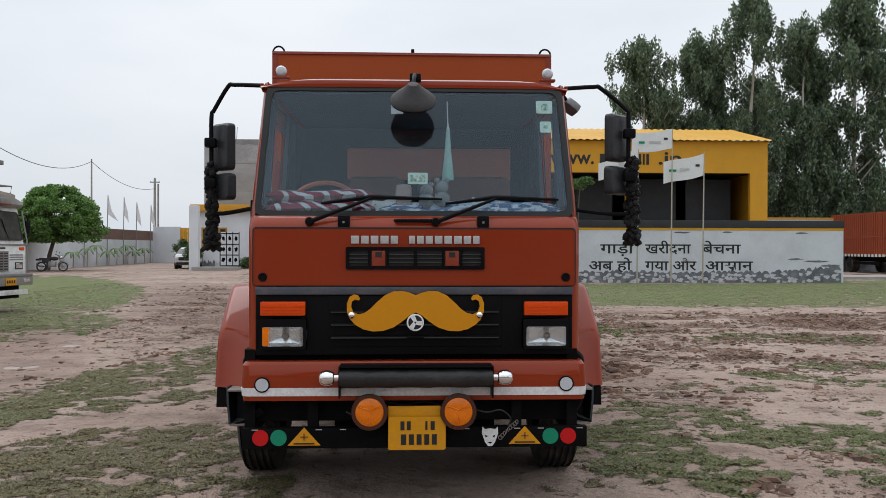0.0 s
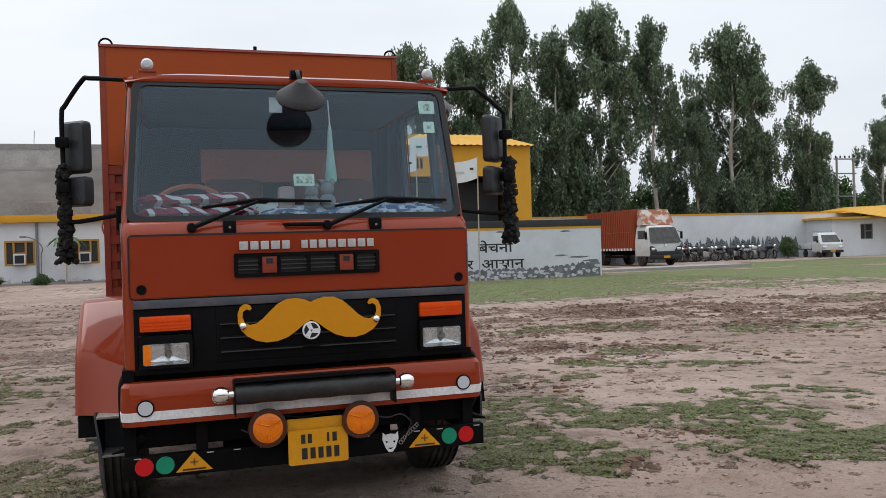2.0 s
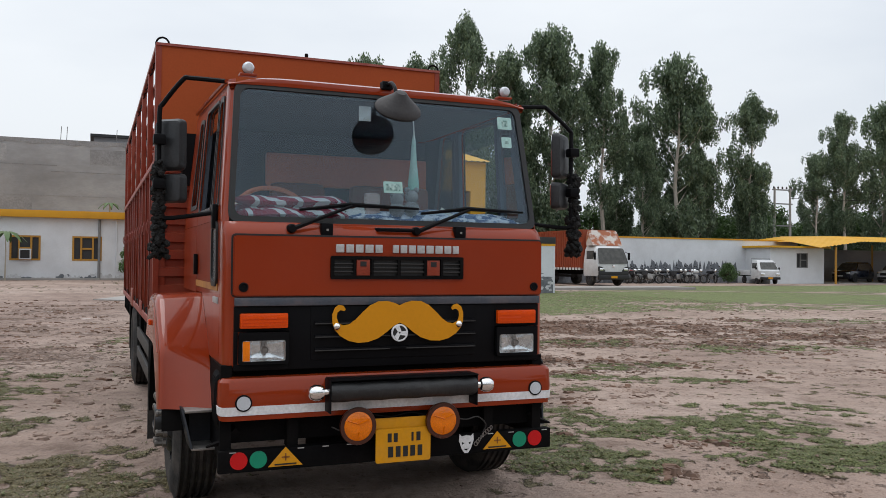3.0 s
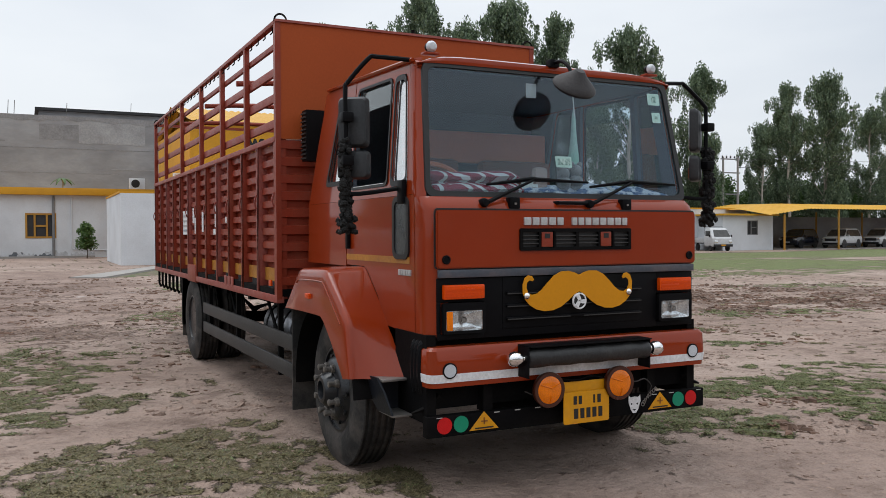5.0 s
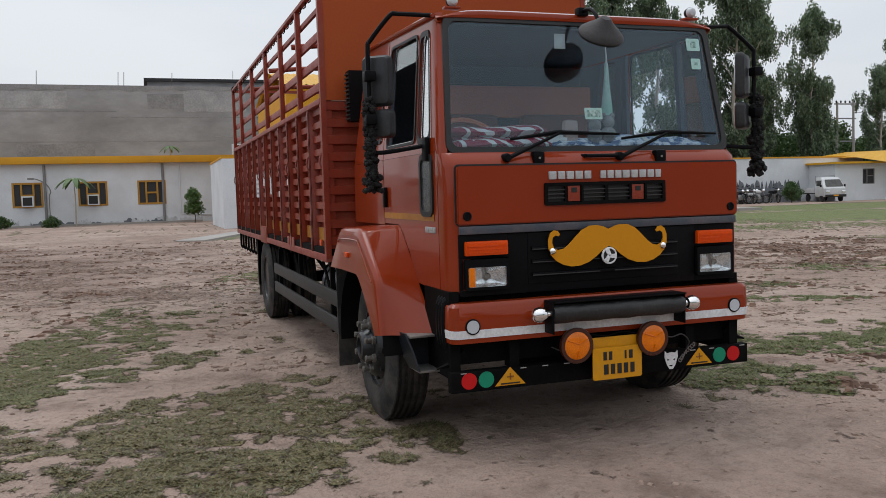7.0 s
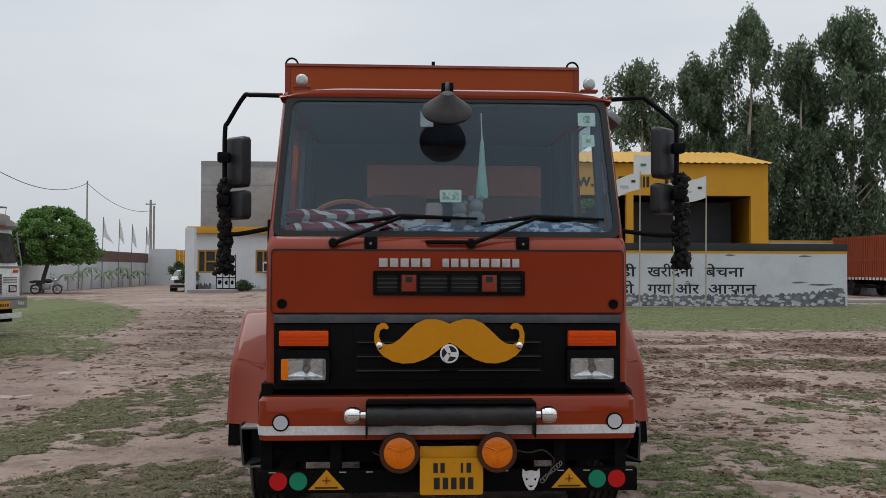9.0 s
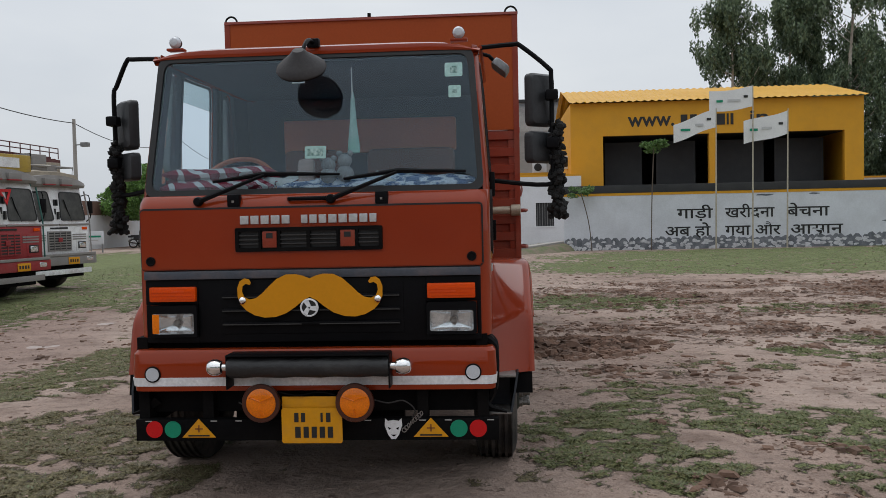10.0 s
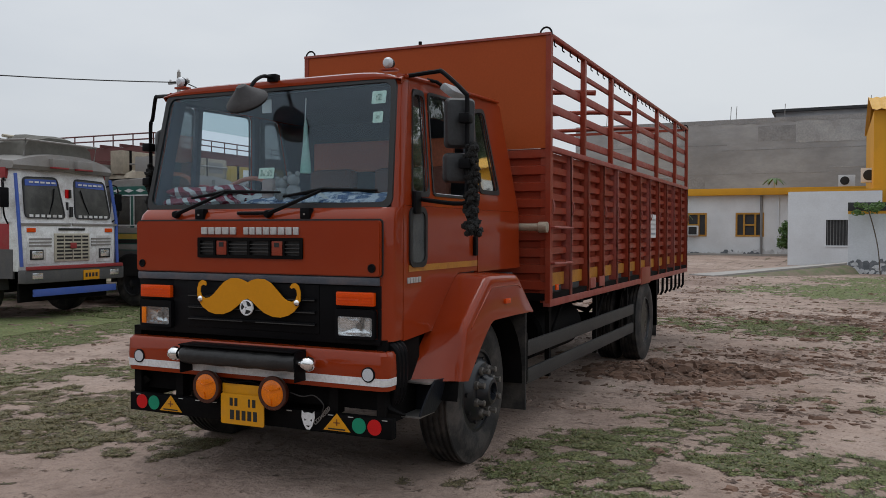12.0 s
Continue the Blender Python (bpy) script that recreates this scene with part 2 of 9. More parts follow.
DARKBARK = surface("dark_bark", (0.11, 0.085, 0.065), rough=0.95, scale=4, bump=0.6, grain_scale=20)
LAMPSILVER = surface("lamp_reflector_silver", (0.86, 0.87, 0.88), (0.25, 0.25, 0.26), rough=0.18, metal=0.9, amount=0.25, edges=(0.5, 0.62), scale=14, bump=0.05)
GREYPLASTIC = surface("weathered_grey_plastic", (0.035, 0.033, 0.034), (0.055, 0.05, 0.05), rough=0.6, spec=0.3, scale=8)
DUSTYPANE = clear_glass("dusty_side_glass", (0.75, 0.8, 0.8), 0.03, 0.55)

# ---- mesh tools ----
def box(bm, x0, x1, y0, y1, z0, z1, bevel=0.0):
    made = bmesh.ops.create_cube(bm, size=1.0)["verts"]
    for v in made:
        v.co = Vector(((x0 + x1) / 2 + v.co.x * (x1 - x0), (y0 + y1) / 2 + v.co.y * (y1 - y0), (z0 + z1) / 2 + v.co.z * (z1 - z0)))
    if bevel > 0:
        bmesh.ops.bevel(bm, geom=list({e for v in made for e in v.link_edges}), offset=bevel, segments=2, affect="EDGES", profile=0.6)
    return made


def tube(bm, pts, r, seg=8, close=False):
    """A round bar along points; r may be a number or one per point."""
    pts = [Vector(p) for p in pts]
    rad = r if isinstance(r, (list, tuple)) else [r] * len(pts)
    rings, up = [], Vector((0.123, 0.317, 0.94)).normalized()
    for i, p in enumerate(pts):
        a, b = pts[max(0, i - 1)], pts[min(len(pts) - 1, i + 1)]
        d = (b - a).normalized()
        s = d.cross(up)
        if s.length < 0.1:
            s = d.cross(Vector((1, 0.2, 0)))
        s.normalize()
        u = s.cross(d)
        rings.append([bm.verts.new(p + rad[i] * (math.cos(2 * math.pi * k / seg) * s + math.sin(2 * math.pi * k / seg) * u)) for k in range(seg)])
    for q, w in zip(rings, rings[1:]):
        for k in range(seg):
            bm.faces.new((q[k], q[(k + 1) % seg], w[(k + 1) % seg], w[k]))
    bm.faces.new(rings[0])
    bm.faces.new(rings[-1])


def smooth_path(pts, n=4):
    """A rounder line through the points (Catmull-Rom)."""
    p = [Vector(q) for q in pts]
    p = [p[0] * 2 - p[1]] + p + [p[-1] * 2 - p[-2]]
    out = []
    for i in range(1, len(p) - 2):
        for k in range(n):
            t = k / n
            a, b, c, d = p[i - 1:i + 3]
            out.append(0.5 * (2 * b + (c - a) * t + (2 * a - 5 * b + 4 * c - d) * t * t + (3 * b - a - 3 * c + d) * t ** 3))
    return out + [p[-2]]


def lathe(bm, profile, axis="x", centre=(0, 0, 0), seg=24, closed=False):
    """A turned shape: profile of (along, radius)."""
    c = Vector(centre)
    rings = []
    for a, r in profile:
        ring = []
        for k in range(seg):
            u, v = r * math.cos(2 * math.pi * k / seg), r * math.sin(2 * math.pi * k / seg)
            ring.append(bm.verts.new(c + Vector({"x": (a, u, v), "y": (u, a, v), "z": (u, v, a)}[axis])))
        rings.append(ring)
    for q, w in zip(rings, rings[1:] + ([rings[0]] if closed else [])):
        for k in range(seg):
            bm.faces.new((q[k], q[(k + 1) % seg], w[(k + 1) % seg], w[k]))
    if not closed:
        bm.faces.new(rings[0])
        bm.faces.new(rings[-1])


def loft(bm, rings, closed=False, caps=True):
    vs = [[bm.verts.new(p) for p in r] for r in rings]
    n = len(vs[0])
    for q, w in zip(vs, vs[1:]):
        for k in range(n if closed else n - 1):
            bm.faces.new((q[k], q[(k + 1) % n], w[(k + 1) % n], w[k]))
    if caps and closed:
        bm.faces.new(vs[0])
        bm.faces.new(vs[-1])
    return vs


def plate(bm, outline, holes=(), place=lambda u, v: (u, 0, v), depth=(0, 0.02, 0)):
    """A flat plate with an outline and openings, placed by place(u, v) and given thickness along depth."""
    edges = []
    for loop in (outline, *holes):
        vs = [bm.verts.new(place(u, v)) for u, v in loop]
        edges += [bm.edges.new((a, b)) for a, b in zip(vs, vs[1:] + vs[:1])]
    faces = [f for f in bmesh.ops.triangle_fill(bm, use_beauty=True, use_dissolve=False, edges=edges)["geom"] if isinstance(f, bmesh.types.BMFace)]
    solid = bmesh.ops.extrude_face_region(bm, geom=faces)["geom"]
    bmesh.ops.translate(bm, verts=[g for g in solid if isinstance(g, bmesh.types.BMVert)], vec=depth)
    for f in faces:
        if f.is_valid:
            f.normal_flip()


def round_rect(u0, u1, v0, v1, r, n=4):
    out = []
    for cu, cv, a in ((u1 - r, v1 - r, 0), (u0 + r, v1 - r, 90), (u0 + r, v0 + r, 180), (u1 - r, v0 + r, 270)):
        for k in range(n + 1):
            t = radians(a + 90 * k / n)
            out.append((cu + r * math.cos(t), cv + r * math.sin(t)))
    return out


def disc(bm, centre, r, depth=(0, 0.01, 0), seg=20, axis="y"):
    c = Vector(centre)
    pts = [(r * math.cos(2 * math.pi * k / seg), r * math.sin(2 * math.pi * k / seg)) for k in range(seg)]
    plate(bm, pts, (), lambda u, v: c + (Vector((u, 0, v)) if axis == "y" else Vector((0, u, v)) if axis == "x" else Vector((u, v, 0))), depth)


def finish(name, bm, material, smooth=None):
    bmesh.ops.remove_doubles(bm, verts=bm.verts, dist=0.0002)
    bmesh.ops.recalc_face_normals(bm, faces=bm.faces)
    me = bpy.data.meshes.new(name)
    bm.to_mesh(me)
    bm.free()
    me.materials.append(material)
    if smooth:
        me.shade_smooth()
        me.set_sharp_from_angle(angle=radians(smooth))
    return me


def part(name, bm, material, parent, label="", smooth=35):
    ob = new(name, finish(name, bm, material, smooth))
    ob.parent = parent
    return tagged(ob, label)


def thing(name, m, label, category, group="", kind=""):
    ob = new(name)
    ob.matrix_world = m
    ob.empty_display_size = 0.2
    return tagged(ob, label, category, group, kind)


def solo(name, bm, material, label, category, group="", kind="", m=None, smooth=35):
    ob = new(name, finish(name, bm, material, smooth))
    if m is not None:
        ob.matrix_world = m
    return tagged(ob, label, category, group, kind)


def B(*args, **kw):
    bm = bmesh.new()
    box(bm, *args, **kw)
    return bm


def T(*args, **kw):
    bm = bmesh.new()
    tube(bm, *args, **kw)
    return bm

# ---- ground: one sheet of trodden mud with grass, out to the horizon ----
PERM = np.random.default_rng(12).permutation(256)
PERM = np.concatenate([PERM, PERM])
GRAD = np.stack([np.cos(np.arange(256) * 2.399963), np.sin(np.arange(256) * 2.399963)], -1)


def lattice(x, y):
    """Smooth gradient noise over arrays, about -0.7 to 0.7."""
    xi, yi = np.floor(x).astype(int), np.floor(y).astype(int)
    xf, yf = x - xi, y - yi
    u, v = xf ** 3 * (xf * (6 * xf - 15) + 10), yf ** 3 * (yf * (6 * yf - 15) + 10)

    def corner(dx, dy):
        g = GRAD[PERM[PERM[(xi + dx) & 255] + ((yi + dy) & 255)]]
        return g[..., 0] * (xf - dx) + g[..., 1] * (yf - dy)

    a = corner(0, 0) * (1 - u) + corner(1, 0) * u
    b = corner(0, 1) * (1 - u) + corner(1, 1) * u
    return a * (1 - v) + b * v


def fbm(x, y, scale, seed=0.0, octaves=4):
    x, y = np.asarray(x, float), np.asarray(y, float)
    total, amp, f = 0.0, 1.0, scale
    for k in range(octaves):
        total = total + amp * lattice(x * f + seed * 7.3 + 11.7 * k, y * f - seed * 3.1 + 5.9 * k)
        amp, f = amp * 0.55, f * 2.03
    return total


# grass: centre x, y, half length, half width, turn in degrees, density, greenness
GRASS = [(-2.3, 5.8, 2.1, 1.5, 0, 1.15, 0.12), (-1.0, 5.0, 1.2, 0.7, 0, 0.85, 0.1), (-2.4, 4.2, 2.4, 1.2, 0, 0.9, 0.15), (-3.4, 9.6, 2.6, 0.95, 66, 1.35, 0.45), (-3.6, 8.0, 1.3, 0.65, 25, 1.2, 0.5), (-2.2, 8.9, 0.9, 0.55, 30, 0.9, 0.3), (-1.7, 7.2, 0.8, 0.4, 0, 0.75, 0.1), (-4.6, 7.2, 1.4, 0.9, 40, 0.8, 0.4),
         (-0.9, 17.3, 0.8, 1.2, 0, 0.75, 0.4), (-2.6, 12.3, 0.7, 1.4, 0, 0.7, 0.35), (-0.75, 6.5, 0.5, 0.45, 0, 0.7, 0.1),
         (2.0, 6.5, 0.8, 1.4, 0, 1.12, 0.7), (3.3, 6.7, 1.7, 0.85, -22, 1.18, 0.8), (3.9, 5.5, 1.4, 0.7, -30, 1.02, 0.8), (2.5, 7.9, 0.9, 0.7, 0, 0.75, 0.6), (4.9, 7.2, 1.1, 0.5, -20, 0.7, 0.7),
         (5.2, 9.6, 1.5, 0.4, -28, 0.95, 0.8), (5.7, 10.9, 1.4, 0.4, -10, 0.8, 0.75), (3.6, 9.2, 0.6, 0.4, 0, 0.6, 0.5), (2.7, 15.9, 2.5, 1.6, 0, 1.2, 0.8), (6.5, 14.2, 2.2, 0.8, -8, 0.75, 0.6), (9.8, 12.2, 2.0, 0.8, -15, 0.7, 0.6),
         (9.0, 26.0, 9.5, 4.6, -2, 1.5, 1.0), (12.5, 31.5, 10.5, 5.0, -3, 1.8, 1.0), (27, 31, 14, 8, -25, 1.6, 1.0), (48, 42, 26, 8, 0, 1.8, 1.0), (20, 24, 7, 2.5, -10, 0.8, 0.9), (16, 17.5, 3.5, 1.2, -5, 0.7, 0.7),
         (-13.8, 33.0, 15.5, 3.6, 114, 1.7, 1.0), (-8.6, 16.5, 3.0, 5.0, 10, 1.5, 0.9), (-8.2, 12.5, 2.8, 2.0, -40, 1.8, 0.95), (-8.4, 9.4, 3.0, 1.8, -35, 1.8, 0.95), (-16, 22, 6, 14, 0, 0.8, 0.9)]
MUDDY = [(-5.6, 12.2, 4.8, 1.1, 110, 1.0), (-6.0, 8.2, 1.5, 0.8, 35, 0.8), (-6.6, 27, 13, 1.8, 106, 1.0), (0.6, 4.1, 3.2, 1.25, 0, 1.1), (8.6, 17.6, 7, 2.6, -3, 0.8), (-3.2, 28, 4.2, 13, 0, 0.75), (1.75, 10.5, 0.9, 1.0, 0, 0.9), (0.1, 9.5, 1.2, 5.5, 0, 0.8), (2.7, 5.0, 0.5, 0.4, -35, 0.8),
         (4.4, 12.2, 2.6, 1.0, 0, 0.5), (-2.5, 7.6, 1.0, 0.3, 8, 0.7), (2.9, 6.15, 0.75, 0.22, -38, 0.8), (-0.9, 6.0, 0.7, 0.25, 10, 0.5), (3.9, 8.3, 1.6, 0.35, -12, 0.5)]
CHURN = [(-3.0, 24, 5.0, 11, 0, 0.5), (9.0, 16.6, 10, 3.9, -3, 1.1), (1.75, 10.5, 0.8, 0.8, 0, 1.2), (4.2, 11.8, 3.2, 1.6, -10, 0.75), (-6.0, 26, 12, 2.2, 106, 0.4), (2.75, 5.0, 0.75, 0.4, -38, 1.0), (2.9, 6.3, 0.9, 0.35, -38, 0.7), (2.4, 8.7, 1.4, 0.7, 0, 0.6), (-3, 15, 2.5, 4, 20, 0.35), (14, 12.5, 6, 2.4, 0, 0.7)]


def blob(x, y, p):
    cx, cy, a, b, turn, k = p[:6]
    c, s = math.cos(radians(turn)), math.sin(radians(turn))
    dx, dy = np.asarray(x, float) - cx, np.asarray(y, float) - cy
    u, v = (c * dx + s * dy) / a, (-s * dx + c * dy) / b
    return k * np.sqrt(np.maximum(0.0, 1.0 - (u * u + v * v)))


def grass_at(x, y):
    """How thickly grass covers the ground, in islands with ragged edges."""
    bed = np.maximum.reduce([blob(x, y, p) for p in GRASS])
    g = -0.40 + 0.66 * bed + 0.32 * fbm(x, y, 0.45, 3.1, 3) + 0.62 * fbm(x, y, 1.5, 7.7, 4) + 0.9 * fbm(x, y, 5.2, 2.2, 4)
    g = g - 0.7 * sum(blob(x, y, p) for p in MUDDY)
    return np.clip(g * 2.0 + 0.36, 0.0, 1.0)


def churned(x, y):
    x, y = np.asarray(x, float), np.asarray(y, float)
    bed = np.minimum(1.3, sum(blob(x, y, p) for p in CHURN))
    # torn up in streaks, with trodden ground left between them
    return bed * np.clip(0.62 + 1.5 * fbm(x * 0.45, y + 0.12 * x, 1.0, 8.3, 4), 0.0, 1.25)


def ground_z(x, y):
    near = np.maximum(0.0, 1.0 - np.hypot(x, y) / 60.0)
    z = 0.035 * fbm(x, y, 0.25, 1.7, 3) + 0.016 * fbm(x, y, 1.9, 4.4, 4)
    z = z + 0.014 * grass_at(x, y) * (0.7 + fbm(x, y, 7.0, 1.0, 2))
    # wheel ruts across the soft ground, torn clods, and a churned heap beside the truck
    rut = blob(x, y, (8.6, 16.4, 8.5, 4.2, -3, 1.0))
    z = z + 0.035 * rut * np.sin((y + 0.18 * x + 0.8 * fbm(x, y, 0.4, 9.0, 2)) * 6.5)
    z = z + 0.10 * churned(x, y) * np.maximum(-0.25, fbm(x * 0.7, y, 2.6, 5.0, 4))
    track = blob(x, y, (2.75, 5.0, 0.9, 0.5, -38, 1.0))
    z = z + 0.022 * track * np.sin((0.62 * x + 0.79 * y) * 30.0)
    heap = blob(x, y, (1.85, 10.5, 1.15, 0.75, 12, 1.0))
    return near * (z + 0.025 * heap + 0.13 * heap * fbm(x, y, 4.2, 6.0, 4))


def axis(stops, far):
    """Grid lines: stops of (from, step), the last one ends the fine part; coarser and coarser outside."""
    vals = [a for (lo, step), (hi, _) in zip(stops, stops[1:]) for a in np.arange(lo, hi - 1e-6, step)] + [stops[-1][0]]
    for end, sign in ((0, -1), (-1, 1)):
        a, st = vals[end], stops[end][1]
        while abs(a) < far:
            st *= 1.28
            a += sign * st
            vals.insert(0, a) if sign < 0 else vals.append(a)
    return np.array(vals)


gx = axis([(-22, 0.16), (-8, 0.05), (8, 0.13), (22, 0.16)], 2500)
gy = axis([(-8, 0.12), (-1, 0.08), (3.2, 0.045), (13, 0.09), (24, 0.18), (40, 0.3)], 2500)
px, py = np.meshgrid(gx, gy)
nx, ny = len(gx), len(gy)
corner_ids = np.arange(nx * ny).reshape(ny, nx)
faces = np.stack([corner_ids[:-1, :-1], corner_ids[:-1, 1:], corner_ids[1:, 1:], corner_ids[1:, :-1]], -1).reshape(-1, 4)
gm = bpy.data.meshes.new("ground")
gm.from_pydata(np.stack([px, py, ground_z(px, py)], -1).reshape(-1, 3), [], faces)
gm.shade_smooth()
green_bed = np.minimum(1.0, sum(p[6] * blob(px, py, p) for p in GRASS) / np.maximum(0.25, sum(blob(px, py, p) for p in GRASS)))
# mask of darker track soil, darker ground before the truck, shade painted beneath it
for attr_name, field in (("grass", grass_at(px, py)), ("lush", green_bed), ("churn", churned(px, py)), ("road_and_shade", np.minimum(1.0, sum(blob(px, py, p) for p in (MUDDY[0], MUDDY[2], MUDDY[5])) + 0.45 * blob(px, py, MUDDY[3]) + 0.4 * blob(px, py, MUDDY[7]))),):
    gm.attributes.new(attr_name, "FLOAT", "POINT").data.foreach_set("value", field.ravel().astype(np.float32))


def ground_material():
    m = bpy.data.materials.new("mud_and_grass")
    m.use_nodes = True
    n, l = m.node_tree.nodes, m.node_tree.links
    b = n["Principled BSDF"]
    geo = n.new("ShaderNodeNewGeometry")

    def tex(s, d, r=0.6):
        t = n.new("ShaderNodeTexNoise")
        t.inputs["Scale"].default_value, t.inputs["Detail"].default_value, t.inputs["Roughness"].default_value = s, d, r
        l.new(geo.outputs["Position"], t.inputs["Vector"])
        return t

    def ramp(src, stops):
        r = n.new("ShaderNodeValToRGB")
        e = r.color_ramp.elements
        while len(e) < len(stops):
            e.new(0.5)
        for k, (p, c) in enumerate(stops):
            e[k].position, e[k].color = p, (*c, 1)
        l.new(src, r.inputs["Fac"])
        return r.outputs["Color"]

    def mix(kind, fac, a, c):
        x = n.new("ShaderNodeMixRGB")
        x.blend_type = kind
        if isinstance(fac, float):
            x.inputs["Fac"].default_value = fac
        else:
            l.new(fac, x.inputs["Fac"])
        l.new(a, x.inputs["Color1"])
        l.new(c, x.inputs["Color2"])
        return x.outputs["Color"]

    def attribute(name):
        a = n.new("ShaderNodeAttribute")
        a.attribute_name = name
        return a.outputs["Fac"]

    def sums(a, k, c):
        q = n.new("ShaderNodeMath")
        q.operation = "MULTIPLY_ADD"
        q.inputs[1].default_value = k
        l.new(a, q.inputs[0])
        if isinstance(c, float):
            q.inputs[2].default_value = c
        else:
            l.new(c, q.inputs[2])
        return q.outputs[0]

    broad, mid, fine, grit = tex(0.3, 5), tex(2.1, 6, 0.6), tex(15, 5, 0.65), tex(70, 3)
    soil = ramp(broad.outputs["Fac"], [(0.32, (0.25, 0.178, 0.143)), (0.50, (0.318, 0.236, 0.193)), (0.66, (0.392, 0.305, 0.256))])
    # darker track soil; the same colour paints some shade under the truck
    soil = mix("MIX", attribute("road_and_shade"), soil, ramp(broad.outputs["Fac"], [(0.35, (0.20, 0.133, 0.106)), (0.62, (0.28, 0.20, 0.166))]))
    soil = mix("MULTIPLY", 1.0, soil, ramp(mid.outputs["Fac"], [(0.34, (0.66, 0.62, 0.60)), (0.48, (1, 1, 1)), (0.68, (1.16, 1.15, 1.14))]))
    soil = mix("MULTIPLY", 0.6, soil, ramp(fine.outputs["Fac"], [(0.33, (0.62, 0.58, 0.56)), (0.46, (1, 1, 1)), (0.7, (1.12, 1.11, 1.10))]))
    soil = mix("MULTIPLY", 0.5, soil, ramp(grit.outputs["Fac"], [(0.32, (0.7, 0.67, 0.65)), (0.5, (1, 1, 1)), (0.7, (1.1, 1.1, 1.1))]))
    # pale dried scabs on the track
    scab = sums(attribute("road_and_shade"), 0.07, tex(1.3, 2, 0.4).outputs["Fac"])
    soil = mix("MIX", ramp(scab, [(0.765, (0, 0, 0)), (0.78, (0.7, 0.7, 0.7))]), soil, ramp(fine.outputs["Fac"], [(0.3, (0.43, 0.36, 0.34)), (0.7, (0.52, 0.46, 0.43))]))
    # turned brown earth in broken patches
    lumps = tex(4.2, 7, 0.68)
    turned = sums(attribute("churn"), 0.24, lumps.outputs["Fac"])
    earth = ramp(turned, [(0.625, (0, 0, 0)), (0.665, (0.95, 0.95, 0.95))])
    earth_col = ramp(fine.outputs["Fac"], [(0.35, (0.06, 0.035, 0.025)), (0.52, (0.16, 0.102, 0.075)), (0.68, (0.28, 0.20, 0.155))])
    soil = mix("MIX", earth, soil, earth_col)
    # grass: dark trodden fringe, then olive or fresh green
    blade_tex = tex(38, 4, 0.7)
    cover = sums(blade_tex.outputs["Fac"], 0.75, sums(fine.outputs["Fac"], 0.9, sums(attribute("grass"), 1.0, -0.83)))
    olive = ramp(blade_tex.outputs["Fac"], [(0.34, (0.068, 0.055, 0.029)), (0.5, (0.146, 0.121, 0.062)), (0.66, (0.235, 0.198, 0.112))])
    fresh = ramp(blade_tex.outputs["Fac"], [(0.34, (0.056, 0.072, 0.022)), (0.5, (0.124, 0.153, 0.052)), (0.66, (0.21, 0.235, 0.096))])
    green = mix("MIX", attribute("lush"), olive, fresh)
    green = mix("MULTIPLY", 1.0, green, ramp(mid.outputs["Fac"], [(0.36, (0.9, 0.8, 0.75)), (0.52, (1.0, 1.0, 1.0)), (0.66, (1.2, 1.15, 1.05))]))
    fringe = ramp(fine.outputs["Fac"], [(0.35, (0.07, 0.052, 0.036)), (0.65, (0.17, 0.13, 0.095))])
    surface_col = mix("MIX", ramp(cover, [(0.37, (0, 0, 0)), (0.43, (0.9, 0.9, 0.9))]), soil, fringe)
    surface_col = mix("MIX", ramp(cover, [(0.50, (0, 0, 0)), (0.60, (1, 1, 1))]), surface_col, green)
    l.new(surface_col, b.inputs["Base Color"])
    b.inputs["Roughness"].default_value = 0.92
    relief = sums(mid.outputs["Fac"], 1.4, sums(fine.outputs["Fac"], 0.5, sums(ramp(cover, [(0.37, (0, 0, 0)), (0.62, (1, 1, 1))]), 0.55, sums(earth, 0.5, lumps.outputs["Fac"]))))
    bp = n.new("ShaderNodeBump")
    bp.inputs["Strength"].default_value, bp.inputs["Distance"].default_value = 1.0, 0.05
    l.new(relief, bp.inputs["Height"])
    l.new(bp.outputs[0], b.inputs["Normal"])
    return m


gm.materials.append(ground_material())
ground = tagged(new("ground", gm), "pinkish trodden mud yard with patches of short grass", "ground", kind="structure")


def ground_scatter(name, count, region, keep, build, material, label, category, seed):
    """Many small bits on the ground as one piece of stuff. build(rng, n): corner offsets (n, k, 3) of k-sided faces."""
    rng = np.random.default_rng(seed)
    x0, x1, y0, y1 = region
    xs, ys = np.zeros(0), np.zeros(0)
    while len(xs) < count:
        x, y = x0 + (x1 - x0) * rng.random(60000), y0 + (y1 - y0) * rng.random(60000) ** 1.7
        ok = rng.random(60000) < keep(x, y)
        xs, ys = np.concatenate([xs, x[ok]]), np.concatenate([ys, y[ok]])
    xs, ys = xs[:count], ys[:count]
    base = np.stack([xs, ys, ground_z(xs, ys)], -1)
    off = build(rng, count)
    k = off.shape[2]
    v = (base[:, None, None, :] + off).reshape(-1, 3)
    me = bpy.data.meshes.new(name)
    me.from_pydata(v, [], np.arange(len(v)).reshape(-1, k))
    me.materials.append(material)
    return tagged(new(name, me), label, category, kind="stuff")

# ---- walls and buildings round the yard ----
def block(name, x0, x1, y0, y1, z0, z1, material, label, category="wall", bevel=0.0):
    return solo(name, B(x0, x1, y0, y1, z0, z1, bevel=bevel), material, label, category, kind="structure", smooth=None)


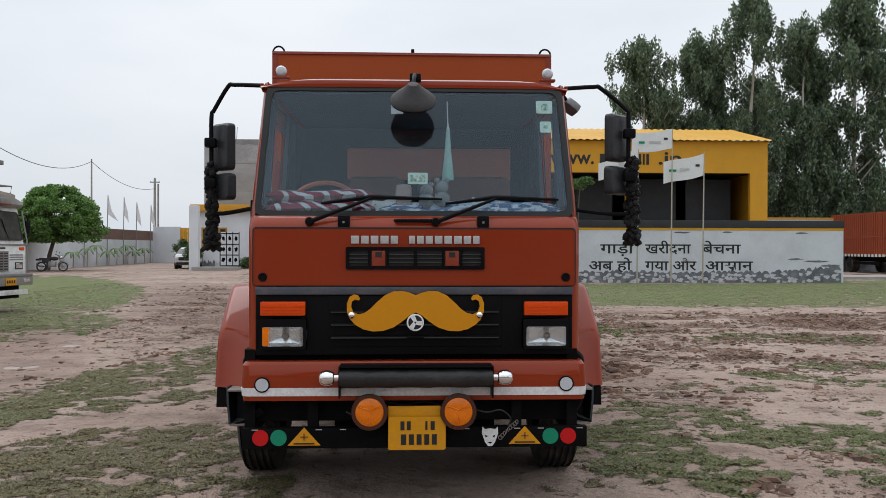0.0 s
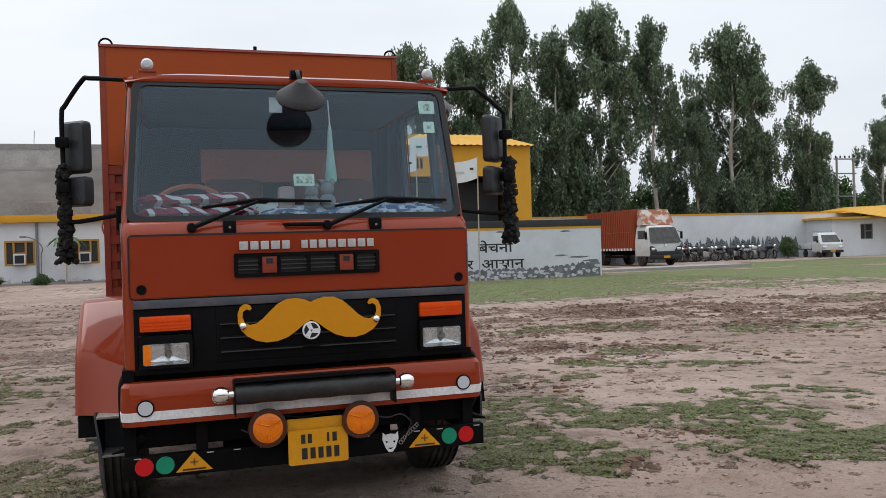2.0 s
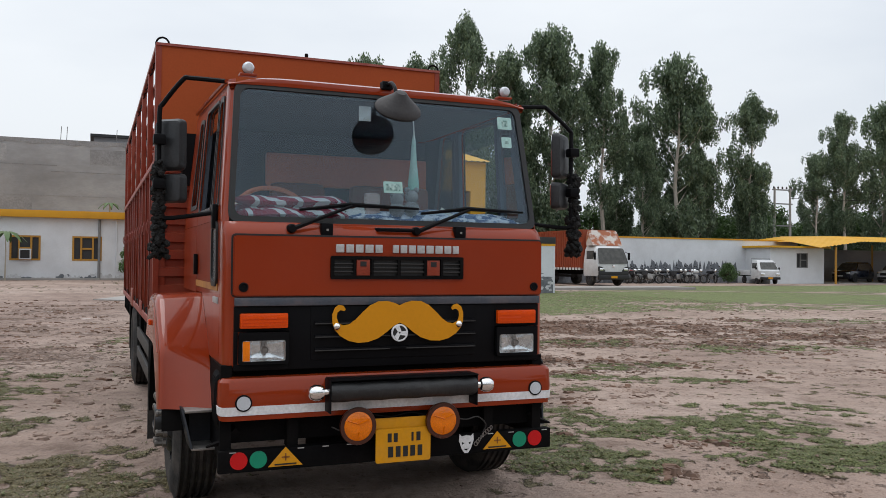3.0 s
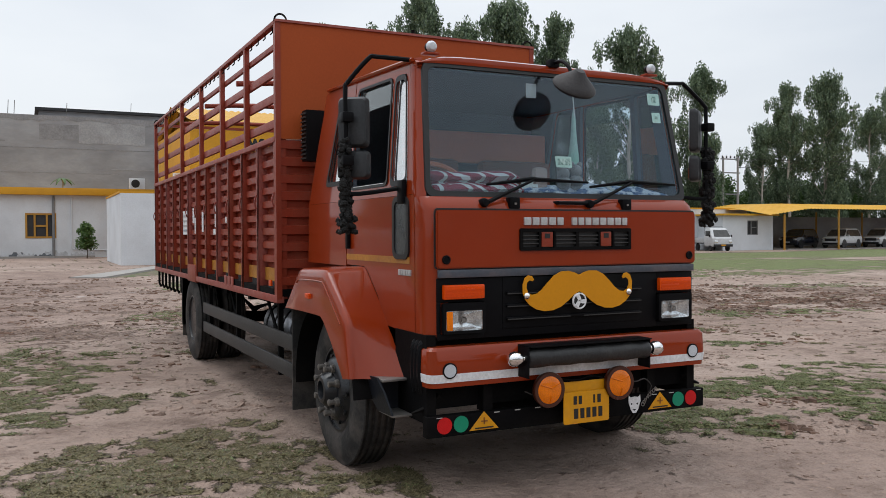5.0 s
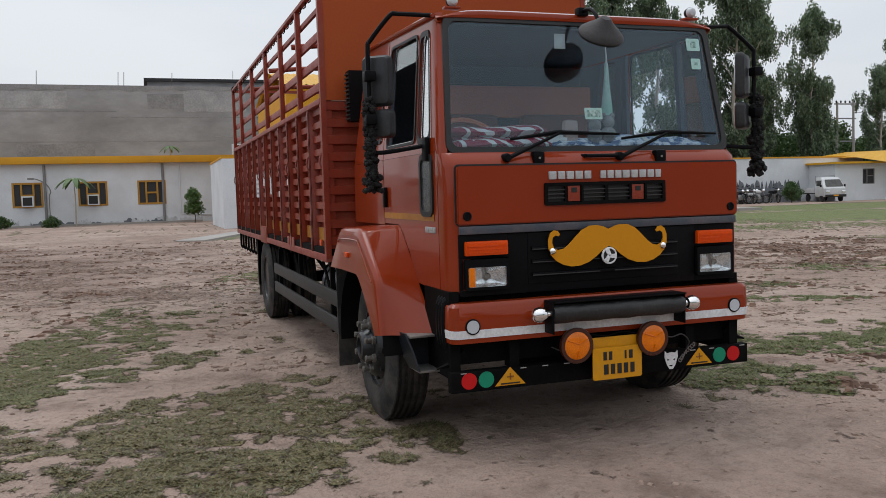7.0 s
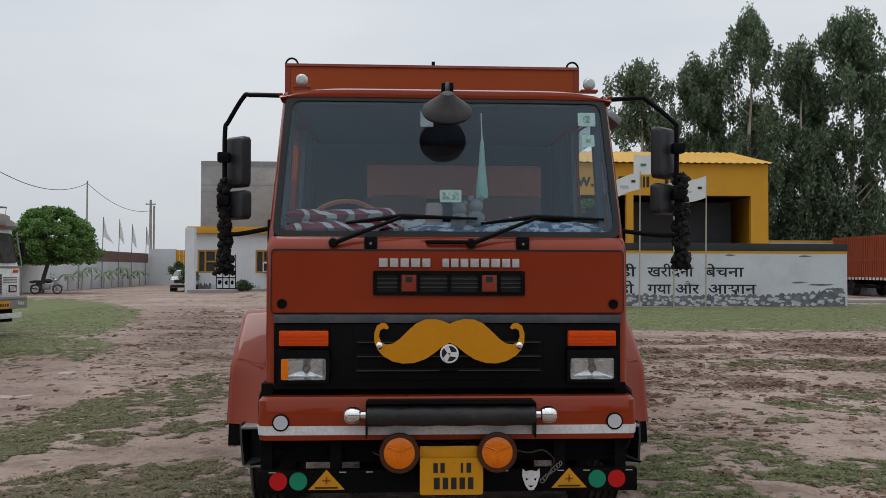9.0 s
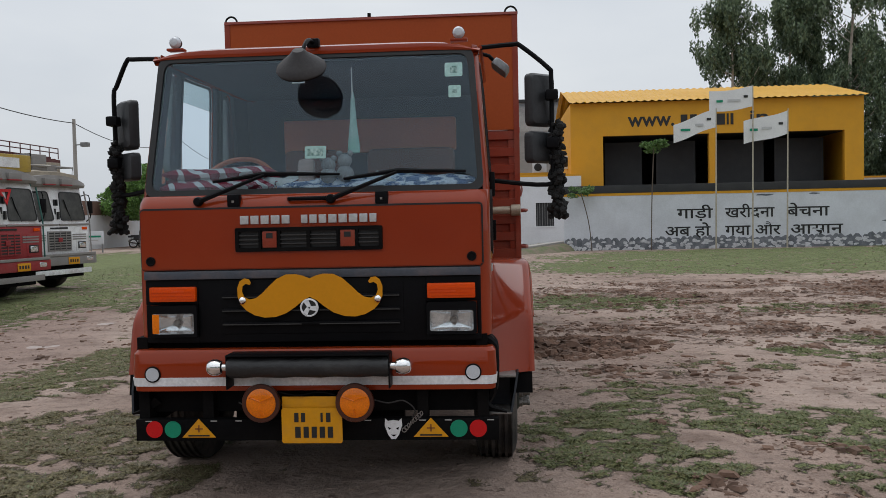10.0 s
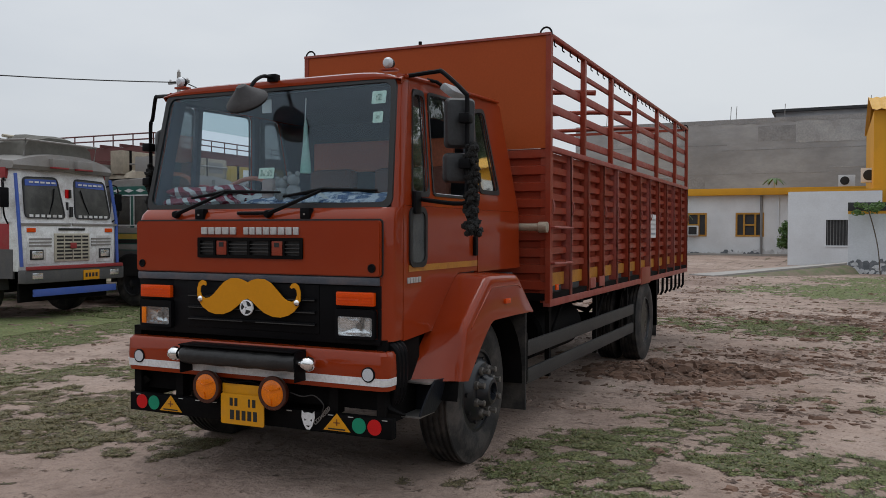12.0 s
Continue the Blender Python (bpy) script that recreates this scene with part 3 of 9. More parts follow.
WY = 37.0
front_wall = block("wall_north", 3.8, 19.5, WY, WY + 0.25, -0.1, 2.32, WALLWHITE, "whitewashed boundary wall with black lettering and flaking base")
part("coping_band", B(3.79, 19.51, WY - 0.012, WY + 0.26, 2.32, 2.43), YELLOWPAINT, front_wall, "yellow painted band")
part("parapet", B(3.78, 19.52, WY - 0.03, WY + 0.28, 2.43, 2.76, bevel=0.01), BLACKPAINT, front_wall, "black painted parapet")
block("wall_east", 19.25, 19.5, WY + 0.25, 60, -0.1, 2.32, WALLWHITE, "whitewashed side boundary wall")

# wall lettering
for text, x0, x1, z, h in (("गाड़ी", 8.55, 10.05, 1.30, 0.62), ("खरीदना", 10.55, 12.60, 1.30, 0.62), ("बेचना", 13.10, 14.85, 1.30, 0.62), ("अब हो", 8.05, 9.95, 0.55, 0.62), ("गया और", 10.55, 12.85, 0.55, 0.62), ("आसान", 13.25, 15.4, 0.55, 0.62)):
    cu = bpy.data.curves.new("wall_lettering", "FONT")
    cu.body, cu.size, cu.extrude, cu.offset = text, 1.0, 0.004, 0.012
    tmp = bpy.data.objects.new("tmp", cu)
    scene.collection.objects.link(tmp)
    bpy.context.view_layer.update()
    me = bpy.data.meshes.new_from_object(tmp)
    bpy.data.objects.remove(tmp)
    co = np.array([v.co[:] for v in me.vertices])
    a, b = co.min(0), co.max(0)
    sx = (x1 - x0) / (b[0] - a[0])
    for v in me.vertices:
        v.co = Vector((x0 + (v.co.x - a[0]) * sx, WY - 0.008 - v.co.z * 0.5, z + v.co.y * 0.62))
    me.materials.clear()
    me.materials.append(INK)
    ob = new("wall_lettering", me)
    ob.parent = front_wall
    ob["label"] = "black painted Hindi lettering"

# yellow two-storey shed behind the wall
YY = 47.5
shed = thing("yellow_shed", pose(0, YY, 0), "yellow rendered shed with a corrugated roof edge and dark openings", "building", kind="structure")
bm = bmesh.new()
plate(bm, [(5.0, 0), (20.6, 0), (20.6, 7.6), (5.0, 7.6)], [[(6.75, 3.05), (19.6, 3.05), (19.6, 5.8), (6.75, 5.8)]], lambda u, v: (u, 0, v), (0, 0.3, 0))
part("facade", bm, YELLOWPAINT, shed, smooth=None)
for x0, x1 in ((5.0, 5.3), (20.3, 20.6)):
    part("side_wall", B(x0, x1, 0.3, 12, 0, 7.6), YELLOWPAINT, shed, smooth=None)
# inner surfaces coloured near black, so the shed's shade is painted on
part("back_wall", B(5.3, 20.3, 11.7, 12, 0, 7.4), ROOMSHADE, shed, smooth=None)
part("inner_floor", B(5.3, 20.3, 0.3, 11.7, 2.95, 3.04), ROOMSHADE, shed, smooth=None)
part("ceiling", B(5.3, 20.3, 0.3, 11.7, 5.9, 6.0), ROOMSHADE, shed, smooth=None)
part("pier", B(12.45, 12.85, -0.01, 0.32, 3.05, 5.8), YELLOWPAINT, shed, smooth=None)
bm = bmesh.new()
rings = []
for k in range(0, 157):
    x = 4.9 + k * 0.1015
    d = 0.035 * math.cos(k * math.pi / 2)
    rings.append([Vector((x, -0.35, 7.62 + d)), Vector((x, 6.0, 9.1 + d)), Vector((x, 12.3, 7.6 + d))])
loft(bm, rings, caps=False)
bmesh.ops.solidify(bm, geom=bm.faces[:], thickness=0.03)
part("roof", bm, YELLOWSHEET, shed, "yellow corrugated roof sheet")
for k, (a, b) in enumerate(((10.95, 11.3), (11.45, 11.8), (12.0, 12.35), (12.5, 12.75), (12.85, 13.3), (13.4, 13.5), (13.6, 13.75))):
    part("sign_bar", B(a, b, -0.03, -0.002, 6.25, 6.85), INK, shed, "dark painted sign bar")
def shed_word(text, x0, x1, z, h):
    cu = bpy.data.curves.new("sign_lettering", "FONT")
    cu.body, cu.size, cu.extrude, cu.offset = text, 1.0, 0.004, 0.02
    tmp = bpy.data.objects.new("tmp", cu)
    scene.collection.objects.link(tmp)
    bpy.context.view_layer.update()
    me = bpy.data.meshes.new_from_object(tmp)
    bpy.data.objects.remove(tmp)
    co = np.array([v.co[:] for v in me.vertices])
    a, b = co.min(0), co.max(0)
    for v in me.vertices:
        v.co = Vector((x0 + (v.co.x - a[0]) * (x1 - x0) / (b[0] - a[0]), -0.012 - v.co.z * 0.5, z + (v.co.y - a[1]) * h / (b[1] - a[1])))
    me.materials.clear()
    me.materials.append(INK)
    ob = new("sign_lettering", me)
    ob.parent = shed
    ob["label"] = "dark painted lettering"


shed_word("www.", 8.1, 10.6, 6.25, 0.55)
shed_word(".in", 14.3, 15.6, 6.25, 0.72)
for x0, x1 in ((7.1, 9.2), (10.0, 12.2), (13.3, 16.0), (16.6, 19.3)):
    # more sheets in the painted shade colour, set inside the opening
    part("shutter", B(x0, x1, 2.2, 2.25, 3.1, 5.6), ROOMSHADE, shed, smooth=None)

# gate house with a barred window
gate = thing("gate_house", pose(0, 45, 0), "white plastered gate room with a barred dark window", "building", kind="structure")
bm = bmesh.new()
plate(bm, [(1.24, -0.1), (5.3, -0.1), (5.3, 3.56), (1.24, 3.56)], [[(2.93, 0.98), (3.87, 0.98), (3.87, 2.2), (2.93, 2.2)]], lambda u, v: (u, 0, v), (0, 0.25, 0))
part("front_wall", bm, WALLPLAIN, gate, smooth=None)
part("side_wall", B(1.24, 1.49, 0.25, 8, -0.1, 3.56), WALLPLAIN, gate, smooth=None)
part("roof_slab", B(1.2, 5.3, 0.0, 8, 3.565, 3.66), YELLOWPAINT, gate, "yellow edged roof slab", smooth=None)
# opaque sheet, coloured as the unlit room behind the bars
part("window_pane", B(2.93, 3.87, 0.10, 0.12, 0.98, 2.2), ROOMSHADE, gate, smooth=None)
part("window_sill", B(2.85, 3.95, -0.04, 0.0, 0.91, 0.975), WALLPLAIN, gate, smooth=None)
for k in range(7):
    x = 3.0 + k * 0.133
    part("window_bar", T([(x, 0.05, 0.98), (x, 0.05, 2.2)], 0.014, 5), PIPE, gate)
bm = bmesh.new()
ramp_top = [(-0.6, 32.3, 0.04), (3.78, 36.9, 0.42), (3.78, 38.0, 0.42), (-1.6, 33.2, 0.03)]
loft(bm, [[Vector((x, y, z - 0.10)) for x, y, z in ramp_top], [Vector(p) for p in ramp_top]], closed=True)
solo("ramp", bm, CONCRETE, "pale concrete ramp to the gate", "ramp", kind="structure", smooth=None)
bm = bmesh.new()
edge = [(Vector((-0.6, 32.3, 0.0)).lerp(Vector((3.78, 36.9, 0.37)), k / 12)) for k in range(13)]
loft(bm, [[p + Vector((0.55 + 0.12 * math.sin(5 * k), -0.5 - 0.1 * math.cos(7 * k), -p.z - 0.1)), p + Vector((0.26, -0.22, -p.z * 0.35 + 0.02 * math.sin(4 * k))), p + Vector((0, 0.0, -0.02)), p + Vector((-0.9, 0.9, -0.02)), p + Vector((-0.9, 0.9, -p.z - 0.1))] for k, p in enumerate(edge)], closed=True)
solo("earth_bank", bm, surface("mossy_earth", (0.10, 0.115, 0.05), (0.17, 0.13, 0.10), rough=0.95, scale=3, amount=1.0, bump=0.6, grain_scale=16), "mossy earth bank under the ramp", "bank", kind="structure")

# white annex under the tall cement wall
AY = 62.5
annex = thing("annex", pose(0, AY, 0), "white annex with ochre windows and a yellow parapet", "building", kind="structure")
WINS = [-14.9, -10.75, -6.75, -2.98]
bm = bmesh.new()
plate(bm, [(-15.5, -0.1), (6, -0.1), (6, 4.15), (-15.5, 4.15)], [[(x, 1.3), (x + 1.85, 1.3), (x + 1.85, 2.95), (x, 2.95)] for x in WINS], lambda u, v: (u, 0, v), (0, 0.25, 0))
part("front_wall", bm, WALLPLAIN, annex, smooth=None)
part("parapet", B(-15.6, 6, -0.45, 5.4, 4.15, 4.62, bevel=0.01), YELLOWPAINT, annex, "yellow painted parapet")
part("end_wall", B(-15.5, -15.25, 0.25, 5.5, -0.1, 4.15), WALLPLAIN, annex, smooth=None)
part("plinth", B(-15.5, 1.2, -0.5, 0.0, -0.12, 0.12), CONCRETE, annex, smooth=None)
for x in WINS:
    win = new("window")
    win.parent = annex
    bm = bmesh.new()
    plate(bm, [(x, 1.3), (x + 1.85, 1.3), (x + 1.85, 2.95), (x, 2.95)], [[(x + 0.12, 1.42), (x + 0.5, 1.42), (x + 0.5, 2.83), (x + 0.12, 2.83)], [(x + 0.62, 1.42), (x + 1.23, 1.42), (x + 1.23, 2.05), (x + 0.62, 2.05)], [(x + 0.62, 2.17), (x + 1.23, 2.17), (x + 1.23, 2.83), (x + 0.62, 2.83)], [(x + 1.35, 1.42), (x + 1.73, 1.42), (x + 1.73, 2.83), (x + 1.35, 2.83)]], lambda u, v: (u, -0.03, v), (0, 0.12, 0))
    part("frame", bm, WOODFRAME, win, "ochre wooden frame", smooth=None)
    # opaque pane: the room's darkness is put into its colour
    part("pane", B(x + 0.1, x + 1.75, 0.06, 0.07, 1.4, 2.85), ROOMSHADE, win, smooth=None)
for x in (-8.75, -1.3):
    part("down_pipe", T([(x, -0.08, 0), (x, -0.08, 4.1)], 0.09, 8), PIPE, annex)
for x in (-0.2,):
    part("white_pipe", T([(x, -0.06, 4.0), (x, -0.06, 0.7), (x + 0.05, -0.06, 0.6), (x + 2.2, -0.06, 0.45)], 0.04, 6), WALLPLAIN, annex)
rnd_base = random.Random(17)
x = -15.3
while x < 1.0:
    w = rnd_base.uniform(0.25, 0.8)
    bm = bmesh.new()
    high = rnd_base.uniform(0.22, 0.62)
    plate(bm, [(x - w, 0.0), (x + w, 0.0)] + [(x + w * (0.95 - 0.19 * k), high * rnd_base.uniform(0.35, 1.0)) for k in range(11)], (), lambda u, v: (u, -0.002, v), (0, -rnd_base.uniform(0.004, 0.014), 0))
    part("damp_patch", bm, DAMP if rnd_base.random() < 0.55 else FLAKE, annex, smooth=None)
    x += w * rnd_base.uniform(1.0, 1.9)
yard_lamp = thing("yard_lamp", pose(-8.5, 62.2, 0), "grey curved yard lamp against the annex wall", "lamp")
part("post", T(smooth_path([(0, 0, -0.05), (0, 0, 1.9), (0.12, -0.1, 2.35), (-0.15, -0.25, 2.85), (-0.6, -0.4, 3.12), (-0.85, -0.45, 3.18)], 4), 0.035, 6), PIPE, yard_lamp)
part("lamp_head", B(-1.2, -0.8, -0.56, -0.36, 3.12, 3.24, bevel=0.03), PIPE, yard_lamp)
tall = block("wall_cement", -16, 22, 68, 68.4, 0, 10.1, CEMENT, "tall bare cement-rendered building wall")
RENDERLIGHT = surface("light_cement_coat", (0.37, 0.382, 0.40), (0.285, 0.295, 0.31), rough=0.95, scale=0.6, amount=0.9, bump=0.25, grain_scale=8, dirt=(0.16, 0.16, 0.165), dirt_amount=0.4, dirt_scale=0.9)
RENDERDARK = surface("dark_weathered_cement_coat", (0.20, 0.205, 0.215), (0.29, 0.295, 0.31), rough=0.95, scale=0.5, amount=0.9, bump=0.25, grain_scale=8)
rnd_coat = random.Random(31)
for x0, x1, z0, z1, mt in ((-15.9, -4.2, 8.15, 8.24, RENDERDARK), (-4.6, 7.5, 7.72, 7.80, RENDERDARK), (7.2, 21.9, 8.3, 8.38, RENDERDARK), (-15.9, 3.5, 5.95, 6.02, RENDERDARK), (2.8, 21.9, 6.3, 6.37, RENDERLIGHT),
                           (-13.2, -7.5, 8.3, 9.7, RENDERLIGHT), (0.6, 5.2, 8.1, 9.8, RENDERLIGHT), (-11.0, -5.8, 4.9, 5.9, RENDERDARK), (6.0, 11.5, 6.6, 8.2, RENDERDARK), (-2.0, 2.5, 8.3, 9.6, RENDERDARK), (8.0, 13.0, 8.5, 9.9, RENDERLIGHT)):
    n_edge = max(4, int((x1 - x0) / 0.5))
    wob = [0.03 + 0.10 * min(1.0, (z1 - z0) * 0.8) * rnd_coat.random() for _ in range(2 * n_edge + 2)]
    lower = [(x0 + (x1 - x0) * k / n_edge, z0 + (wob[k] if z1 - z0 > 0.3 else wob[k] * 0.3)) for k in range(n_edge + 1)]
    upper = [(x1 - (x1 - x0) * k / n_edge, z1 - (wob[n_edge + 1 + k] if z1 - z0 > 0.3 else wob[n_edge + 1 + k] * 0.3)) for k in range(n_edge + 1)]
    bm = bmesh.new()
    plate(bm, lower + upper, (), lambda u, v: (u, 68.0, v), (0, -0.014 if mt is RENDERLIGHT else -0.009, 0))
    part("render_coat", bm, mt, tall, smooth=None)
bm = bmesh.new()
plate(bm, [(-16, 10.1)] + [(-16 + 0.5 * k, 9.86 - 0.26 * rnd_coat.random()) for k in range(77)] + [(22, 10.1)], (), lambda u, v: (u, 68.0, v), (0, -0.018, 0))
part("stained_edge", bm, RENDERDARK, tall, "dark rain-stained top edge", smooth=None)
block("wall_cement_side", -16, -15.6, 68.4, 90, 0, 10.1, CEMENT, "tall bare cement-rendered side wall")
block("roof_room", -1.8, 11, 84, 90, 8, 12.55, CEMENT, "low cement roof room")
block("roof_room_slab", -2.1, 11.3, 83.6, 90.4, 12.55, 12.8, BLACKPAINT, "dark roof slab edge")

# boundary wall, low office and car shelter on the far side
block("wall_far", 19.5, 53.2, 55.0, 55.3, -0.1, 3.45, WALLPLAIN, "long white boundary wall with damp base")
block("wall_far_cap", 19.5, 53.25, 54.95, 55.35, 3.45, 3.56, YELLOWPAINT, "yellow painted wall cap")
office = thing("office", pose(0, 52.2, 0), "low white office with a yellow roof edge", "building", kind="structure")
bm = bmesh.new()
plate(bm, [(47.6, -0.1), (53.2, -0.1), (53.2, 2.85), (47.6, 2.85)], [[(50.3, 1.25), (51.5, 1.25), (51.5, 2.45), (50.3, 2.45)]], lambda u, v: (u, 0, v), (0, 0.2, 0))
part("front_wall", bm, WALLPLAIN, office, smooth=None)
part("end_wall", B(47.6, 47.8, 0.2, 2.8, -0.1, 2.85), WALLPLAIN, office, smooth=None)
part("far_wall", B(53.0, 53.2, 0.2, 7.0, -0.1, 2.85), WALLPLAIN, office, smooth=None)
win = new("window")
win.parent = office
bm = bmesh.new()
plate(bm, [(50.3, 1.25), (51.5, 1.25), (51.5, 2.45), (50.3, 2.45)], [[(50.36, 1.31), (50.72, 1.31), (50.72, 2.39), (50.36, 2.39)], [(50.8, 1.31), (51.44, 1.31), (51.44, 1.85), (50.8, 1.85)], [(50.8, 1.92), (51.44, 1.92), (51.44, 2.39), (50.8, 2.39)]], lambda u, v: (u, 0.02, v), (0, 0.1, 0))
part("frame", bm, PIPE, win, smooth=None)
# opaque pane, the office's inner shade painted in
part("pane", B(50.32, 51.48, 0.13, 0.14, 1.27, 2.43), ROOMSHADE, win, smooth=None)
part("roof_edge", B(47.3, 53.4, -0.5, 6.8, 2.85, 3.0), YELLOWSHEET, office, "yellow sheet roof edge", smooth=None)
shelter = thing("car_shelter", pose(0, 50.2, 0), "yellow sheet-roofed open car shelter on thin posts", "car shelter", kind="structure")
bm = bmesh.new()
rings = []
for k in range(0, 420):
    x = 50.6 + k * 0.1
    d = 0.03 * math.cos(k * math.pi / 2)
    lift = 0.55 * min(1.0, max(0.0, (x - 50.6) / 4.5))
    rings.append([Vector((x, 0.0, 2.86 + lift + d)), Vector((x, 3.0, 3.35 + lift + d)), Vector((x, 8.6, 3.45 + lift + d))])
loft(bm, rings, caps=False)
bmesh.ops.solidify(bm, geom=bm.faces[:], thickness=0.02)
part("roof", bm, YELLOWSHEET, shelter, "yellow corrugated shelter roof")
for x in (52.6, 59.0, 65.5, 72.0, 79.0, 86.0):
    for y in (0.25, 8.0):
        part("post", T([(x, y, -0.1), (x, y, 3.38 if x > 53 else 2.95)], 0.09, 8), WOODFRAME, shelter)
part("back_wall", B(53.2, 92, 8.4, 8.7, -0.1, 2.9), CEMENT, shelter, "grey back wall", smooth=None)
part("floor_slab", B(53.4, 92, 0.6, 8.4, -0.1, 0.06), CONCRETE, shelter, smooth=None)

# damp, flaking lower part of the lettered wall: ragged patches proud of the plaster
rnd_damp = random.Random(4)
def ragged(cx, cz, w, h, seed, n=18):
    out = []
    for k in range(n):
        t = 2 * math.pi * k / n
        r = 0.72 + 0.45 * noise.noise(Vector((math.cos(t) * 1.7 + seed, math.sin(t) * 1.7, seed * 1.3)))
        out.append((cx + w * r * math.cos(t), cz + h * r * math.sin(t)))
    return out


x = 3.95
while x < 19.4:
    top = 0.52 + 0.10 * noise.noise(Vector((x * 0.9, 3, 0))) + (0.45 * max(0, (x - 16.2) / 3.2) * (0.6 + 0.4 * noise.noise(Vector((x * 2.0, 9, 0)))) if x > 16.2 else 0)
    w = rnd_damp.uniform(0.16, 0.3)
    bm = bmesh.new()
    zt = max(0.2, top)
    plate(bm, [(x - w * 0.75, -0.05), (x + w * 0.75, -0.05), (x + w * 0.7, zt * 0.8 * rnd_damp.uniform(0.8, 1.1)), (x + w * 0.2, zt * rnd_damp.uniform(0.9, 1.1)), (x - w * 0.3, zt * rnd_damp.uniform(0.85, 1.1)), (x - w * 0.72, zt * 0.8)], (), lambda u, v: (u, WY - 0.0015, v), (0, -rnd_damp.uniform(0.002, 0.006), 0))
    part("damp_patch", bm, DAMP, front_wall)
    for q in range(3):
        bm = bmesh.new()
        cz = rnd_damp.uniform(0.02, max(0.12, zt * 0.72))
        plate(bm, ragged(x + rnd_damp.uniform(-0.12, 0.12), cz, rnd_damp.uniform(0.08, 0.2), rnd_damp.uniform(0.05, 0.12), x * 3 + q), (), lambda u, v: (u, WY - 0.009, v), (0, -rnd_damp.uniform(0.006, 0.014), 0))
        part("flake", bm, FLAKE, front_wall)
    x += w * 1.2
for cx, cz, w, h in ((18.3, 0.95, 0.9, 0.06), (17.3, 1.05, 0.5, 0.05), (18.9, 0.75, 0.5, 0.1), (12.2, 2.22, 0.5, 0.05), (17.6, 2.2, 0.4, 0.05), (14.2, 2.24, 0.3, 0.05)):
    bm = bmesh.new()
    plate(bm, ragged(cx, cz, w, h, cx), (), lambda u, v: (u, WY - 0.001, v), (0, -0.004, 0))
    part("damp_patch", bm, DAMP, front_wall)
x = 27.0
while x < 47:
    w = rnd_damp.uniform(0.5, 1.1)
    bm = bmesh.new()
    plate(bm, [(x - w, -0.05), (x + w, -0.05)] + [(x + w * (0.95 - 0.19 * k), rnd_damp.uniform(0.9, 1.85)) for k in range(11)], (), lambda u, v: (u, 54.985, v), (0, -rnd_damp.uniform(0.01, 0.03), 0))
    solo("damp_stain", bm, DAMP, "dark damp stain on the wall base", "stain", kind="structure", smooth=None)
    x += w * 1.3

# flags on poles before the lettered wall
def flag_pole(x, top, fx, fz, fw, fh, lean, seed):
    fp = thing("flag_pole", pose(x, WY - 0.5, 0), "white flag on a thin bamboo pole", "flag", "white flags by the wall")
    part("pole", T([(0, 0, -0.1), (lean * 0.5, 0, top * 0.5), (lean, 0, top)], [0.035, 0.03, 0.02], 6), WOODPOLE, fp)
    bm = bmesh.new()
    nx, nz = 14, 6
    grid = []
    for i in range(nx + 1):
        u = i / nx
        grid.append([bm.verts.new((lean + fx * u, 0.14 * math.sin(u * 6 + seed) * u, top - 0.06 - fh * j / nz - fz * u + 0.05 * math.sin(u * 5 + seed))) for j in range(nz + 1)])
    for i in range(nx):
        for j in range(nz):
            bm.faces.new((grid[i][j], grid[i + 1][j], grid[i + 1][j + 1], grid[i][j + 1]))
    bmesh.ops.solidify(bm, geom=bm.faces[:], thickness=0.004)
    cloth = part("flag", bm, FLAGWHITE, fp, "white flag with small green and grey print")
    for k, (u0, u1, dz, mt) in enumerate(((0.12, 0.22, 0.45, INK), (0.3, 0.6, 0.52, SILVER), (0.62, 0.85, 0.5, REFGREEN))):
        y = -0.01 + 0.14 * math.sin((u0 + u1) / 2 * 6 + seed) * (u0 + u1) / 2
        z = top - 0.06 - fh * dz - fz * (u0 + u1) / 2 + 0.05 * math.sin((u0 + u1) / 2 * 5 + seed)
        part("print_bar", B(*sorted((lean + fx * u0, lean + fx * u1)), y - 0.01, y - 0.006, z - 0.05, z + 0.05), mt, cloth)


flag_pole(10.05, 5.85, -1.75, 0.55, 0, 0.75, 0.05, 0.4)
flag_pole(11.55, 6.75, -1.75, 0.15, 0, 0.85, 0.05, 2.0)
flag_pole(12.95, 5.75, -1.80, 0.45, 0, 0.95, 0.06, 3.4)

# sapling trees before the wall
def sapling(x, y, h, bend, seed, fronds, label):
    rng, rnd2 = np.random.default_rng(seed), random.Random(seed)
    st = thing("sapling", pose(x, y, 0), label, "sapling")
    part("stem", T(smooth_path([(0, 0, -0.05), (bend * 0.2, 0, h * 0.4), (bend * 0.6, 0, h * 0.75), (bend, 0, h)], 3), 0.022, 6), DARKBARK, st)
    cl = []
    for k in range(fronds):
        a = 2.4 * k
        cl.append((bend + 0.35 * math.cos(a), 0.35 * math.sin(a), h + 0.25 * rnd2.uniform(-0.6, 0.8), 0.26))
    leaves("crown", cl, fronds * 60, 0.16, 0.4, BROAD, st, rng, (1, 1, 0.5), 2.6)


# left boundary: plastered wall with a brick top, end wall and yellow gate
block("wall_west", -25.0, -24.7, 12, 84, -0.1, 2.15, WALLPLAIN, "grey-white plastered boundary wall")
block("wall_west_top", -25.0, -24.72, 12, 84, 2.15, 3.05, BRICKWALL, "brown brick top of the boundary wall")
block("wall_end", -24.7, -22.1, 84, 84.3, -0.1, 3.5, WALLPLAIN, "white plastered end wall")
